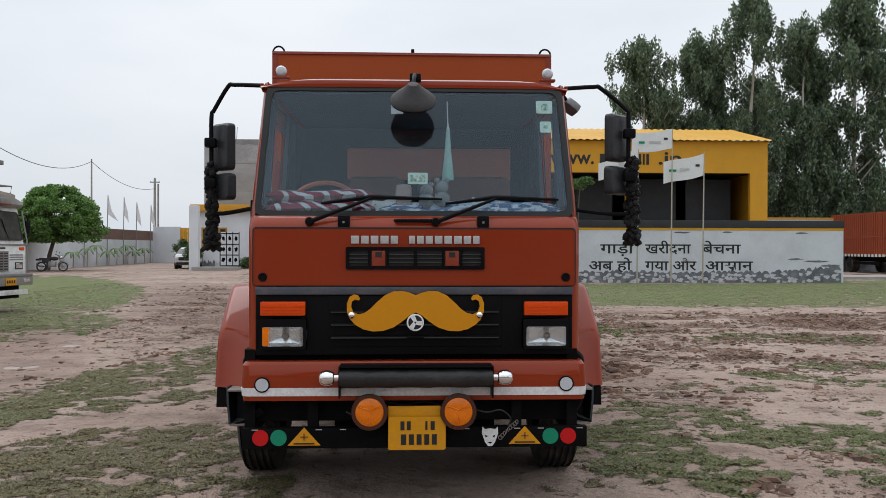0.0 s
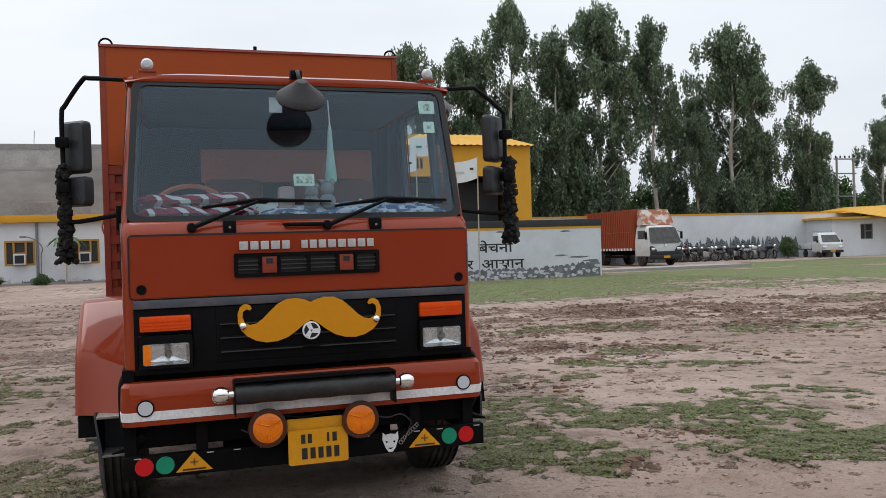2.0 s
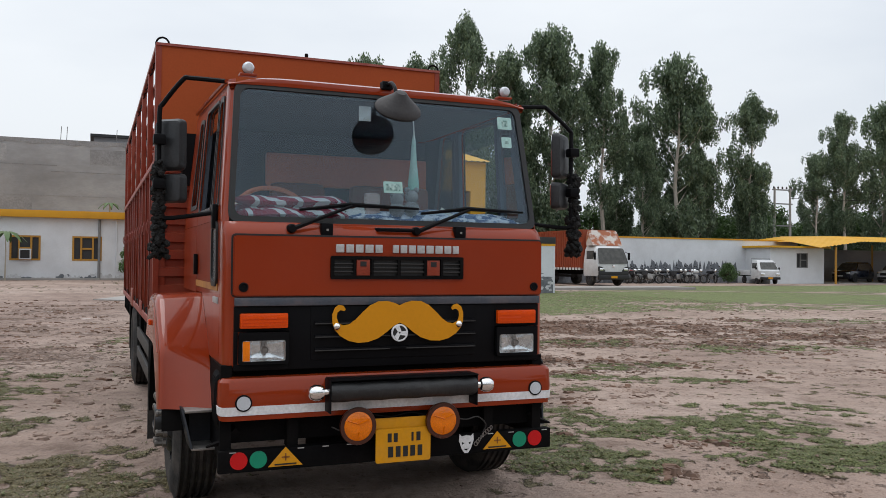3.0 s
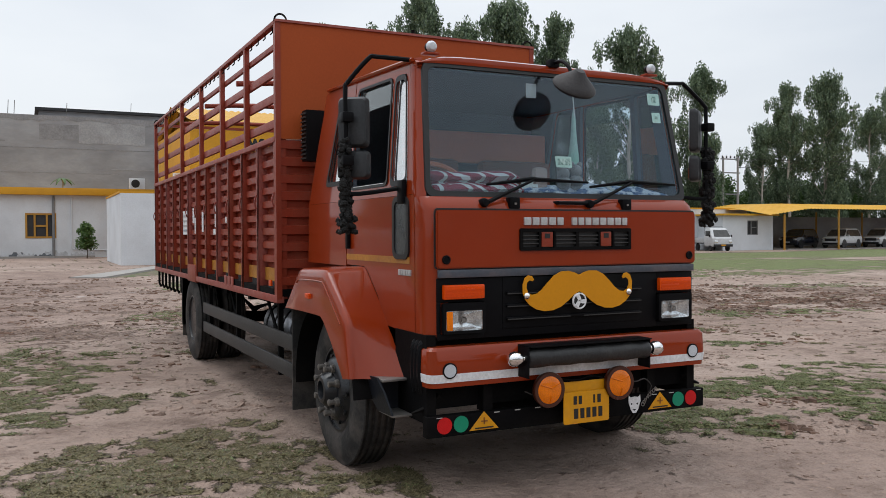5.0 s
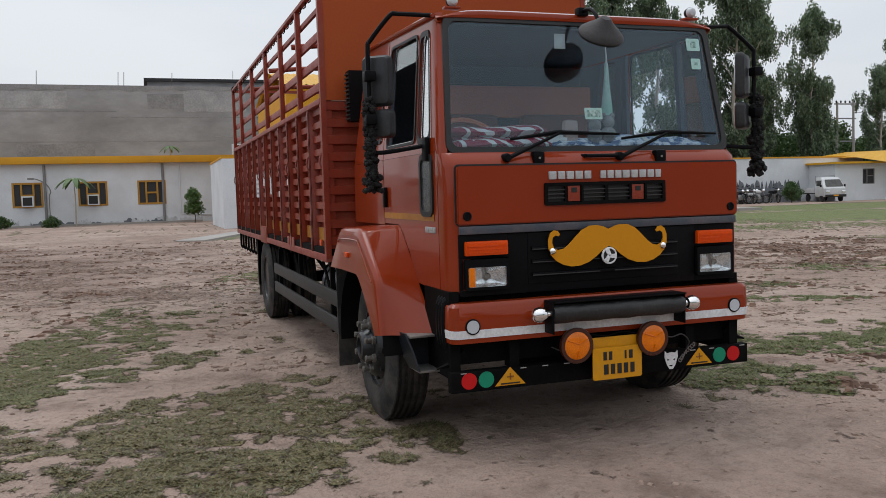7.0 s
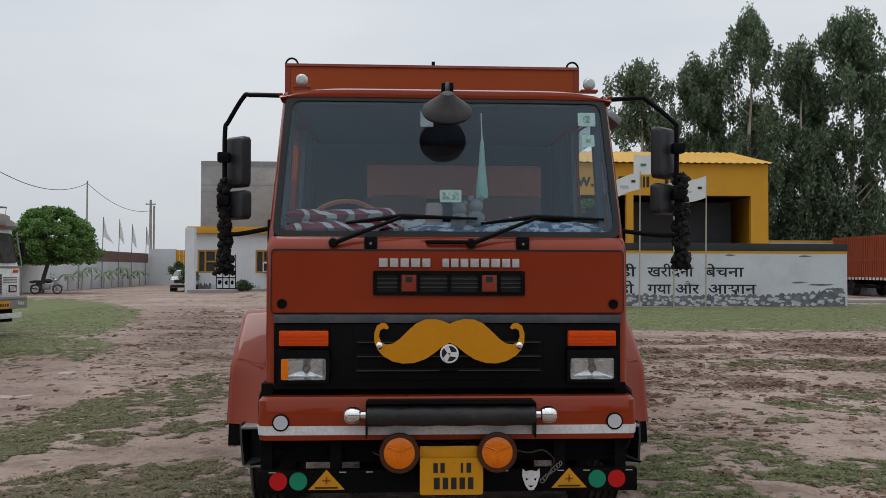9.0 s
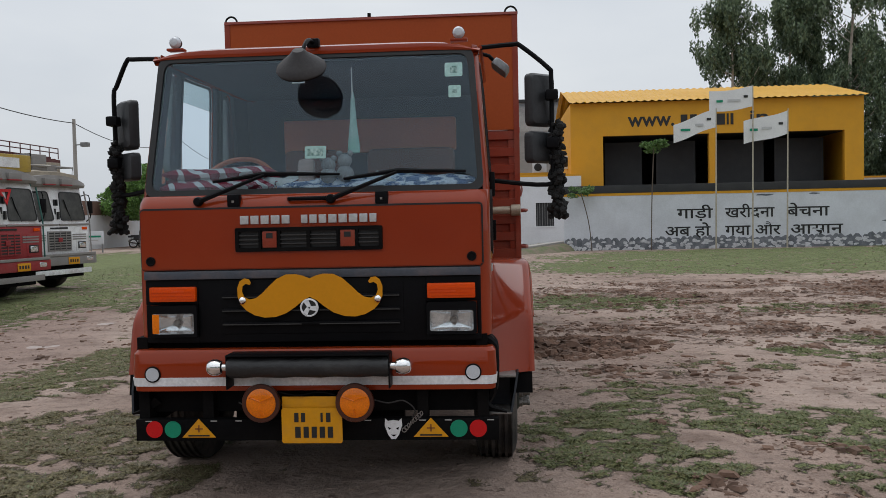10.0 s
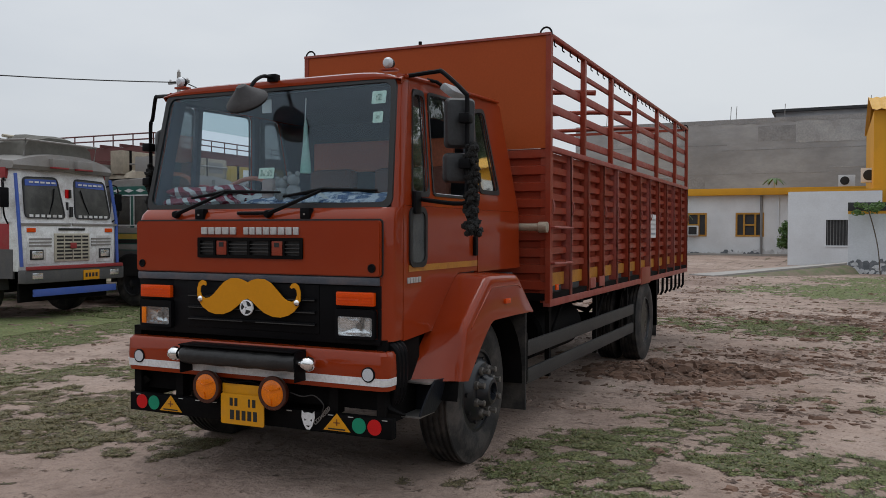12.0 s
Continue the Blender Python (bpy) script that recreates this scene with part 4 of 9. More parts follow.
gt = thing("yellow_gate", pose(-21.2, 84.1, 0), "yellow sheet-metal yard gate", "gate", kind="structure")
for k in range(5):
    part("sheet", B(-0.9 + 0.36 * k, -0.56 + 0.36 * k, -0.03, 0.03, 0.15, 3.4, bevel=0.01), YELLOWPAINT, gt)
part("rail", B(-0.95, 0.95, -0.06, -0.03, 0.5, 0.62), YELLOWPAINT, gt)
part("rail", B(-0.95, 0.95, -0.06, -0.03, 2.8, 2.92), YELLOWPAINT, gt)
block("wall_end_right", -20.2, -15.6, 84, 84.3, -0.1, 3.5, CEMENT, "grey wall beside the gate")
# gate pillar with a grille panel beside the annex
block("gate_pillar", -14.45, -13.85, 57.1, 57.7, -0.1, 4.3, WALLPLAIN, "white gate pillar", "pillar", 0.02)
block("porch_slab", -13.9, -11.0, 55.6, 57.2, -0.1, 0.22, CONCRETE, "raised concrete porch", "porch")
gp = thing("grille_panel", pose(-11.9, 57.3, 0.25), "dark framed grille panel with white cut-outs", "grille", kind="structure")
part("backing", B(-0.55, 0.75, 0.0, 0.03, 0.0, 2.3), WALLPLAIN, gp, smooth=None)
for k in range(4):
    part("bar", B(-0.55 + 0.42 * k, -0.50 + 0.42 * k, -0.04, 0.0, 0.0, 2.3), CHASSIS, gp)
for k in range(4):
    part("bar", B(-0.55, 0.76, -0.045, -0.002, 0.72 * k, 0.72 * k + 0.06), CHASSIS, gp)
for k in range(3):
    for q in range(3):
        bm = bmesh.new()
        plate(bm, ragged(-0.31 + 0.42 * k, 0.42 + 0.72 * q, 0.14, 0.2, k * 3 + q + 0.5), (), lambda u, v: (u, -0.004, v), (0, -0.012, 0))
        part("cut_out", bm, CHASSIS, gp)

# poles and wires
def power_pole(x, y, h, label, r=0.09, arm=True):
    pp = thing("power_pole", pose(x, y, 0), label, "pole")
    part("shaft", T([(0, 0, -0.2), (0, 0, h)], [r * 1.3, r * 0.8], 8), CONCRETE, pp)
    if arm:
        part("cross_arm", B(-0.5, 0.5, -0.04, 0.04, h - 0.45, h - 0.35), PIPE, pp)
        for k in (-0.42, 0.0, 0.42):
            bm = bmesh.new()
            lathe(bm, [(0.0, 0.03), (0.05, 0.05), (0.1, 0.03), (0.12, 0.01)], "z", (k, 0, h - 0.35 if k else h), 8)
            part("insulator", bm, WHITEPAINT, pp)
    return pp


power_pole(-19.6, 26, 7.7, "grey concrete pole with one wire")
lamp_pole = power_pole(-20.3, 42, 6.9, "grey pole with a side flood lamp", 0.1, False)
part("lamp_arm", T([(0, 0, 5.6), (0.5, 0, 5.62)], 0.03, 6), PIPE, lamp_pole)
part("lamp_head", B(0.35, 0.75, -0.15, 0.12, 5.5, 5.72, bevel=0.03), PIPE, lamp_pole)
power_pole(-25.3, 69.4, 8.6, "slim wooden pole with one wire", 0.07, False)
twin = power_pole(-25.3, 86.6, 8.45, "concrete pole with cross arm and wires", 0.14)
part("second_shaft", T([(0.28, 0.2, -0.2), (0.28, 0.2, 7.9)], 0.09, 8), CONCRETE, twin)


def wire(a, b, sag, label="thin sagging overhead wire"):
    pts = []
    for k in range(17):
        t = k / 16
        p = Vector(a).lerp(Vector(b), t)
        p.z -= sag * 4 * t * (1 - t)
        pts.append(p)
    solo("wire", T(pts, 0.022, 5), GASKET, label, "wire", "overhead wires")


wire((-30, 8, 7.1), (-19.6, 26, 7.3), 0.4)
wire((-19.6, 26, 7.4), (-20.3, 42, 6.7), 0.4)
wire((-20.3, 42, 6.7), (-25.3, 69.4, 8.4), 0.9)
wire((-25.3, 69.4, 8.4), (-25.3, 86.6, 7.4), 0.8)
# transformer frame of two poles behind the far wall
tf = thing("pole_frame", pose(62.2, 66, 0), "twin poles with cross arms behind the wall", "pole")
for k in (-1.05, 1.05):
    part("shaft", T([(k, 0, -0.2), (k * 0.95, 0, 9.2)], [0.16, 0.11], 8), CONCRETE, tf)
for z in (9.0, 7.6, 5.4):
    part("cross_arm", B(-1.3, 1.3, -0.06, 0.06, z - 0.06, z + 0.06), PIPE, tf)
for z in (9.2,):
    for k in range(5):
        bm = bmesh.new()
        lathe(bm, [(z - 0.1, 0.05), (z, 0.09), (z + 0.12, 0.05), (z + 0.14, 0.01)], "z", (-1.1 + 0.55 * k, 0, 0), 8)
        part("insulator", bm, CHASSIS, tf)
wire((63.2, 66, 9.1), (95, 60, 9.6), 0.3)
wire((63.2, 66, 8.2), (95, 60, 8.9), 0.3)
# party flags along the left wall
for k, (y, h) in enumerate(((66, 5.4), (71, 5.8), (75, 5.85), (78.5, 5.6), (82.8, 5.6))):
    fp = thing("slim_flag", pose(-24.6, y, 0), "furled pale flag on a slim pole", "flag", "furled flags on the wall")
    part("pole", T([(-0.02, 0, -0.05), (0.0, 0, 2.9), (0.05, 0, h)], 0.035, 6), PIPE, fp)
    bm = bmesh.new()
    plate(bm, [(0.05, h), (0.35, h - 1.3), (0.9 if k == 1 else 0.45, h - 2.2), (0.06, h - 1.6)], (), lambda u, v: (u, 0, v), (0, 0.03, 0))
    part("cloth", bm, FLAGWHITE, fp, smooth=None)
# steel roof frame behind the parked trucks
STEELRED = surface("brown_red_steel", (0.105, 0.026, 0.024), (0.075, 0.022, 0.02), rough=0.6, scale=2)
fr = thing("steel_frame", pose(0, 0, 0), "brown-red unfinished steel roof frame with purlins and railing", "steel frame", kind="structure")
FX, FY = -25.2, 30.5
for k in range(4):
    y = FY + 6.2 * k
    part("rafter", B(-50, FX, y - 0.1, y + 0.1, 4.92, 5.5), STEELRED, fr)
    for x in (FX - 0.2, -34.0, -43.0):
        part("column", B(x - 0.2, x + 0.2, y - 0.15, y + 0.15, 0, 4.92), STEELRED, fr)
for k in range(20):
    x = FX - 0.5 - k * 1.25
    part("purlin", B(x - 0.05, x + 0.05, FY - 0.3, 49.5, 5.51, 5.65), STEELRED, fr)
part("edge_beam", B(FX - 0.12, FX + 0.12, FY, 49.5, 4.95, 5.45), STEELRED, fr)
part("tie_beam", B(-50, FX, FY - 0.05, FY + 0.05, 4.3, 4.42), STEELRED, fr)
part("tie_beam", B(FX - 0.05, FX + 0.05, FY, 49.5, 4.3, 4.42), STEELRED, fr)
for z in (5.85, 6.12):
    part("top_rail", T([(FX, FY, z), (FX, 49.5, z)], 0.035, 6), STEELRED, fr)
    part("top_rail", T([(FX, FY, z), (-50, FY, z)], 0.035, 6), STEELRED, fr)
for k in range(20):
    part("rail_post", T([(FX, FY + k, 5.5), (FX, FY + k, 6.15)], 0.03, 6), STEELRED, fr)
    part("rail_post", T([(FX - 1.25 * k, FY, 5.5), (FX - 1.25 * k, FY, 6.15)], 0.03, 6), STEELRED, fr)

# plain unseen wall, added behind the camera to close the yard and darken reflections
block("wall_south", -60, 70, -30.25, -30, -0.1, 3.4, CEMENT, "unseen plain cement wall added behind the camera for dark reflections")

# ---- trees ----
def leaf_material(name, dark, light):
    m = bpy.data.materials.new(name)
    m.use_nodes = True
    n, l = m.node_tree.nodes, m.node_tree.links
    n.remove(n["Principled BSDF"])
    geo, rp = n.new("ShaderNodeNewGeometry"), n.new("ShaderNodeValToRGB")
    rp.color_ramp.elements[0].color, rp.color_ramp.elements[1].color = (*dark, 1), (*light, 1)
    l.new(geo.outputs["Random Per Island"], rp.inputs["Fac"])
    d, t, g, m1, m2 = n.new("ShaderNodeBsdfDiffuse"), n.new("ShaderNodeBsdfTranslucent"), n.new("ShaderNodeBsdfGlossy"), n.new("ShaderNodeMixShader"), n.new("ShaderNodeMixShader")
    l.new(rp.outputs["Color"], d.inputs["Color"])
    l.new(rp.outputs["Color"], t.inputs["Color"])
    g.inputs["Roughness"].default_value = 0.4
    m1.inputs["Fac"].default_value, m2.inputs["Fac"].default_value = 0.35, 0.04
    l.new(d.outputs[0], m1.inputs[1])
    l.new(t.outputs[0], m1.inputs[2])
    l.new(m1.outputs[0], m2.inputs[1])
    l.new(g.outputs[0], m2.inputs[2])
    l.new(m2.outputs[0], n["Material Output"].inputs["Surface"])
    return m


EUCA = leaf_material("eucalyptus_leaf", (0.046, 0.078, 0.044), (0.205, 0.275, 0.16))
BROAD = leaf_material("broad_leaf", (0.045, 0.10, 0.028), (0.15, 0.25, 0.075))
SHRUB = leaf_material("shrub_leaf", (0.035, 0.075, 0.022), (0.11, 0.18, 0.06))


def leaves(name, centres, count, size, droop, material, parent, rng, spread_fn, shape=2.6):
    """Small leaf cards of real size, scattered round the clump centres."""
    c = np.array([p[:3] for p in centres])
    rad = np.array([p[3] for p in centres])
    w = rad ** 2 / (rad ** 2).sum()
    idx = rng.choice(len(c), count, p=w)
    d = rng.normal(size=(count, 3))
    d /= np.linalg.norm(d, axis=1)[:, None]
    r = rng.random(count) ** 0.45
    pos = c[idx] + d * (r * rad[idx])[:, None] * np.array(spread_fn)
    ax = rng.normal(size=(count, 3)) * np.array([1, 1, 0.6]) - np.array([0, 0, droop])
    ax /= np.linalg.norm(ax, axis=1)[:, None]
    sd = np.cross(ax, rng.normal(size=(count, 3)))
    sd /= np.linalg.norm(sd, axis=1)[:, None]
    ln = (size * (0.6 + 0.8 * rng.random(count)))[:, None]
    a, b = ax * ln, sd * ln / shape
    v = np.stack([pos - a * 0.5, pos + b * 0.5, pos + a * 0.5, pos - b * 0.5], 1).reshape(-1, 3)
    me = bpy.data.meshes.new(name)
    me.from_pydata(v.tolist(), [], (np.arange(count * 4).reshape(-1, 4)).tolist())
    me.materials.append(material)
    ob = new(name, me)
    ob.parent = parent
    return ob


def eucalyptus(seed, height, m, label, bare=0.15, wide=0.11, count=26000):
    rng, rnd = np.random.default_rng(seed), random.Random(seed)
    tree = thing("eucalyptus_tree", m, label, "tree", "eucalyptus row")
    bm = bmesh.new()
    lean = rnd.uniform(-0.4, 0.4)
    trunk = [Vector((lean * (k / 9) ** 1.5 + 0.12 * math.sin(k * 1.3 + seed), 0.1 * math.cos(k * 1.7 + seed), height * 0.93 * k / 9)) for k in range(10)]
    tube(bm, trunk, [0.22 * (1 - k / 9.6) + 0.012 for k in range(10)], 8)
    clumps = []
    gaps = [(rnd.uniform(0.3, 0.85), rnd.uniform(0, 6.28)) for _ in range(5)]
    for k in range(64):
        f = bare + (0.98 - bare) * (k + rnd.random()) / 64
        i = min(8, int(f * 9))
        base = trunk[i].lerp(trunk[i + 1], f * 9 - i)
        ang = k * 2.4 + rnd.uniform(-0.5, 0.5)
        if any(abs(f - gf) < 0.07 and math.cos(ang - ga) > 0.2 for gf, ga in gaps):
            continue
        rise = (f - bare) / (1 - bare)
        reach = height * wide * (math.sin(math.pi * min(1, 0.12 + 0.86 * rise)) + 0.18) * rnd.uniform(0.45, 1.3)
        tip = base + Vector((math.cos(ang) * reach, math.sin(ang) * reach, reach * rnd.uniform(0.6, 1.3)))
        mid = base.lerp(tip, 0.55) + Vector((0, 0, -0.08 * reach))
        tube(bm, [base, mid, tip], [0.07 * (1.1 - f), 0.04 * (1.1 - f) + 0.01, 0.008], 5)
        clumps.append((*tip, rnd.uniform(0.4, 0.75)))
        clumps.append((*base.lerp(tip, 0.6), rnd.uniform(0.4, 0.75)))
        for q in range(3):
            o = Vector((rnd.uniform(-1, 1), rnd.uniform(-1, 1), rnd.uniform(-1.1, 0.4))) * 0.8
            clumps.append((*(tip + o * 1.2), rnd.uniform(0.25, 0.5)))
    clumps.append((*trunk[-1], 0.8))
    part("trunk", bm, BARK, tree)
    leaves("crown", clumps, count, 0.28, 1.7, EUCA, tree, rng, (0.85, 0.85, 2.1), 2.4)
    return tree


rnd = random.Random(5)
KINDS = {}
KIND_FORMS = ((0.22, 0.105, 26000, "tall eucalyptus with pale trunk and ragged drooping crown"), (0.05, 0.085, 32000, "dense columnar eucalyptus leafy down to the wall"), (0.12, 0.125, 26000, "broad eucalyptus with an open drooping crown"), (0.30, 0.10, 22000, "eucalyptus with sparse upper branches and pale trunk"))
for x, y, h, k in ((18.5, 66, 18.0, 2), (23.0, 67, 18.8, 1), (27.4, 66, 23.0, 0), (31.6, 66, 20.0, 1), (33.2, 68, 17.5, 2), (35.6, 66, 22.3, 2), (41.0, 66, 21.6, 3), (38.8, 69, 9.0, 1), (45.4, 66, 13.0, 2), (49.2, 66, 21.2, 2), (52.4, 67, 19.5, 0), (54.2, 69, 13.5, 1),
                   (58.0, 66, 18.4, 1), (61.5, 70, 11, 2), (70.6, 66, 17.6, 3), (67.8, 67, 13.0, 2), (76.2, 66, 18.8, 2), (73.2, 69, 14.0, 1), (80.0, 68, 14.5, 1), (83.4, 66, 16.0, 0), (87.6, 66, 18.0, 2), (92.0, 67, 17.0, 0), (29.5, 70, 16, 2), (20.8, 69, 15, 1), (25.2, 69, 16.5, 2), (44.6, 69, 14.0, 1), (48.2, 70, 15.5, 2)):
    if k not in KINDS:
        bare, wide, count, words = KIND_FORMS[k]
        KINDS[k] = (eucalyptus(11 + 13 * k, h, pose(x, y, 0), words, bare, wide, count), h)
        continue
    ob, h0 = KINDS[k]
    copy_thing(ob, pose(x, y, 0, 0, 0, rnd.uniform(0, 360)) @ Matrix.Diagonal((h / h0, h / h0, h / h0, 1)))


def bushy(name, seed, m, crown, clump, leaf, count, trunk_h, material, label, category="tree", r=0.16):
    rng, rnd = np.random.default_rng(seed), random.Random(seed)
    tree = thing(name, m, label, category)
    bm = bmesh.new()
    tube(bm, [(0, 0, -0.05), (0.06, 0.03, trunk_h * 0.5), (0.0, 0.0, trunk_h), (0.1, 0, trunk_h + crown[2] * 0.8)], [r, r * 0.8, r * 0.7, 0.02], 8)
    cl = []
    for k in range(44):
        a, f = rnd.uniform(0, 6.283), rnd.random()
        h = rnd.random()
        rr = math.sqrt(max(0.05, 1 - (2 * h - 0.75) ** 2)) * (0.45 + 0.5 * f)
        p = Vector((math.cos(a) * crown[0] * rr, math.sin(a) * crown[1] * rr, trunk_h + crown[2] * (0.05 + 1.6 * h)))
        cl.append((*p, clump * rnd.uniform(0.7, 1.2)))
        tube(bm, [(0, 0, trunk_h * 0.9), p.lerp(Vector((0, 0, trunk_h)), 0.4), p], [0.05, 0.03, 0.008], 5)
    part("trunk", bm, DARKBARK, tree)
    leaves("crown", cl, count, leaf, 0.2, material, tree, rng, (1, 1, 0.8), 1.8)
    return tree


def umbrella_tree(seed, m, radius, base, top, label):
    """A dense flat-based dome of leaves on a short leaning trunk with a fan of limbs."""
    rng, rnd = np.random.default_rng(seed), random.Random(seed)
    tree = thing("shade_tree", m, label, "tree")
    bm = bmesh.new()
    tube(bm, [(-0.55, 0, -0.05), (-0.45, 0.03, base * 0.5), (-0.15, 0.0, base)], [0.16, 0.13, 0.11], 8)
    cl = []
    for k in range(150):
        a, h = k * 2.399 + rnd.uniform(-0.2, 0.2), ((k + 0.5) / 150) ** 0.8
        r = radius * math.sqrt(max(0.0, 1 - h * h)) * rnd.uniform(0.78, 1.0)
        z = base + 0.15 + (top - base - 0.35) * h * rnd.uniform(0.9, 1.04) + 0.45 * math.sin(3 * a) * (1 - h) * 0.5
        p = Vector((math.cos(a) * r, math.sin(a) * r, z))
        cl.append((*p, rnd.uniform(0.3, 0.6)))
        if k % 5 == 0:
            tube(bm, [(-0.15, 0, base * 0.95), p.lerp(Vector((-0.15, 0, base)), 0.45), p], [0.06, 0.035, 0.01], 5)
    for k in range(60):
        a, r = rnd.uniform(0, 6.283), radius * math.sqrt(rnd.random()) * 0.85
        cl.append((math.cos(a) * r, math.sin(a) * r, base + rnd.uniform(0.0, 1.4), 0.5))
    part("trunk", bm, DARKBARK, tree)
    leaves("crown", cl, 52000, 0.15, 0.25, LUSH, tree, rng, (1, 1, 0.6), 1.7)
    return tree


LUSH = leaf_material("fresh_broad_leaf", (0.05, 0.115, 0.028), (0.21, 0.37, 0.09))
umbrella_tree(3, pose(-22.45, 55.5, 0), 2.85, 2.0, 5.55, "dense umbrella-shaped green shade tree with a short dark trunk")
for k, (x, y, sc) in enumerate(((34, 72, 2.3), (40, 73, 2.0), (44, 72, 2.2), (47.5, 73, 2.0), (52, 72, 1.9), (56, 74, 2.0), (60, 72, 2.2), (64, 72, 2.4), (68, 73, 2.4), (74, 73, 2.3), (80, 72, 2.4), (87, 72, 2.4))):
    if k == 0:
        thicket = bushy("dark_green_tree", 9, pose(x, y, 0) @ Matrix.Diagonal((sc, sc, sc, 1)), (1.9, 1.6, 1.2), 0.6, 0.13, 11000, 0.9, SHRUB, "dark green leafy tree behind the wall", r=0.1)
    else:
        copy_thing(thicket, pose(x, y, 0, 0, 0, 67 * k) @ Matrix.Diagonal((sc / 2.3, sc / 2.3, sc / 2.3, 1)))

# trees beyond the closing wall
for k in range(9):
    ob, h0 = KINDS[k % 4]
    h = 14 + 5 * rnd.random()
    copy_thing(ob, pose(-42 + 10.0 * k + rnd.uniform(-1.5, 1.5), -36 - 4 * rnd.random(), 0, 0, 0, 50 * k) @ Matrix.Diagonal((h / h0, h / h0, h / h0, 1)))
for k in range(12):
    sc = rnd.uniform(1.0, 1.35)
    copy_thing(thicket, pose(-45 + 8.0 * k, -34, 0, 0, 0, 40 * k) @ Matrix.Diagonal((sc, sc, sc, 1)))

# ---- the orange truck ----
def belt(z):
    """Half the cab's width at a height: upright below the windows, drawn in above."""
    return 0.985 if z < 1.75 else 0.985 - 0.055 * (z - 1.75) / 0.8


def screen_y(z):
    """How far back the windscreen lies at a height."""
    return 0.16 + 0.15 * (z - 1.75) / 0.78


def wheel(name, parent, x_out, y, side, radius=0.505, width=0.27, front=True, label=""):
    """One road wheel: a ribbed tyre, a dished rim and its nuts. side: -1 or 1, the way that it faces."""
    hub = new(name)
    hub.parent = parent
    hub.location = (x_out, y, radius - 0.012)
    tagged(hub, label)
    bm = bmesh.new()
    w = width
    s = -side
    prof = [(0.02, 0.285), (0.0, 0.33), (0.0, 0.40), (0.012, 0.455), (0.03, 0.485)]
    groove = [(0.03, radius - 0.008)]
    for k in range(5):
        a = 0.05 + k * (w - 0.1) / 4
        groove += [(a - 0.012, radius), (a - 0.008, radius - 0.016), (a + 0.008, radius - 0.016), (a + 0.012, radius)]
    prof += groove + [(w - 0.03, radius - 0.008), (w - 0.012, 0.455), (w, 0.40), (w, 0.33), (w - 0.02, 0.285)]
    lathe(bm, [(s * a, r) for a, r in prof], "x", seg=48, closed=True)
    part("tyre", bm, RUBBER, hub, smooth=40)
    bm = bmesh.new()
    if front:
        rim = [(0.035, 0.288), (0.02, 0.285), (0.018, 0.268), (0.07, 0.262), (0.085, 0.250), (0.035, 0.232), (-0.008, 0.198), (-0.018, 0.182), (-0.020, 0.125), (-0.035, 0.118), (-0.065, 0.105), (-0.088, 0.085), (-0.092, 0.062), (-0.055, 0.056), (-0.048, 0.0)]
    else:
        rim = [(0.035, 0.288), (0.02, 0.285), (0.018, 0.268), (0.10, 0.255), (0.15, 0.235), (0.165, 0.19), (0.17, 0.12), (0.10, 0.11), (0.06, 0.095), (0.05, 0.05), (0.05, 0.0)]
    lathe(bm, [(s * a, max(r, 0.001)) for a, r in rim], "x", seg=40)
    rim_ob = part("rim", bm, RIMPAINT, hub, "black-painted steel rim")
    if front:
        # hand holes in the disc, and long hub bolts with caps
        for k in range(10):
            t = 2 * math.pi * k / 10
            bm = bmesh.new()
            disc(bm, (s * 0.022, 0.216 * math.cos(t), 0.216 * math.sin(t)), 0.017, (s * -0.016, 0, 0), 10, "x")
            part("hand_hole", bm, GASKET, rim_ob)
        for k in range(8):
            t = 2 * math.pi * (k + 0.5) / 8
            bm = bmesh.new()
            p = Vector((s * -0.016, 0.155 * math.cos(t), 0.155 * math.sin(t)))
            lathe(bm, [(s * 0.0, 0.03), (s * -0.022, 0.028), (s * -0.026, 0.018), (s * -0.055, 0.017), (s * -0.058, 0.021), (s * -0.07, 0.02), (s * -0.074, 0.004)], "x", p, 10)
            part("wheel_nut", bm, NUTSTEEL, rim_ob)
    else:
        for k in range(10):
            t = 2 * math.pi * k / 10
            bm = bmesh.new()
            lathe(bm, [(s * 0.175, 0.02), (s * 0.13, 0.018), (s * 0.128, 0.003)], "x", (0, 0.16 * math.cos(t), 0.16 * math.sin(t)), 8)
            part("wheel_nut", bm, NUTSTEEL, rim_ob)
    return hub


def lettering_bars(parent, name, x0, x1, z0, z1, y, gaps, material, axis="y", depth=0.012):
    """Writing that stays unlettered: a row of raised bars. gaps: shares of the length at which bars start and end."""
    for a, b in gaps:
        bm = bmesh.new()
        u0, u1 = x0 + (x1 - x0) * a, x0 + (x1 - x0) * b
        if axis == "y":
            box(bm, u0, u1, y - depth, y + 0.004, z0, z1, 0.003)
        else:
            box(bm, y - 0.004 if y > 0 else y - depth, y + depth if y > 0 else y + 0.004, u0, u1, z0, z1, 0.002)
        part(name, bm, material, parent)


MIRRORSHELL = surface("grey_black_mirror_shell", (0.028, 0.03, 0.033), (0.04, 0.042, 0.045), rough=0.45, spec=0.3, scale=6)
NUTSTEEL = surface("greasy_nut_steel", (0.20, 0.185, 0.17), (0.10, 0.09, 0.08), rough=0.4, metal=0.5, scale=12)
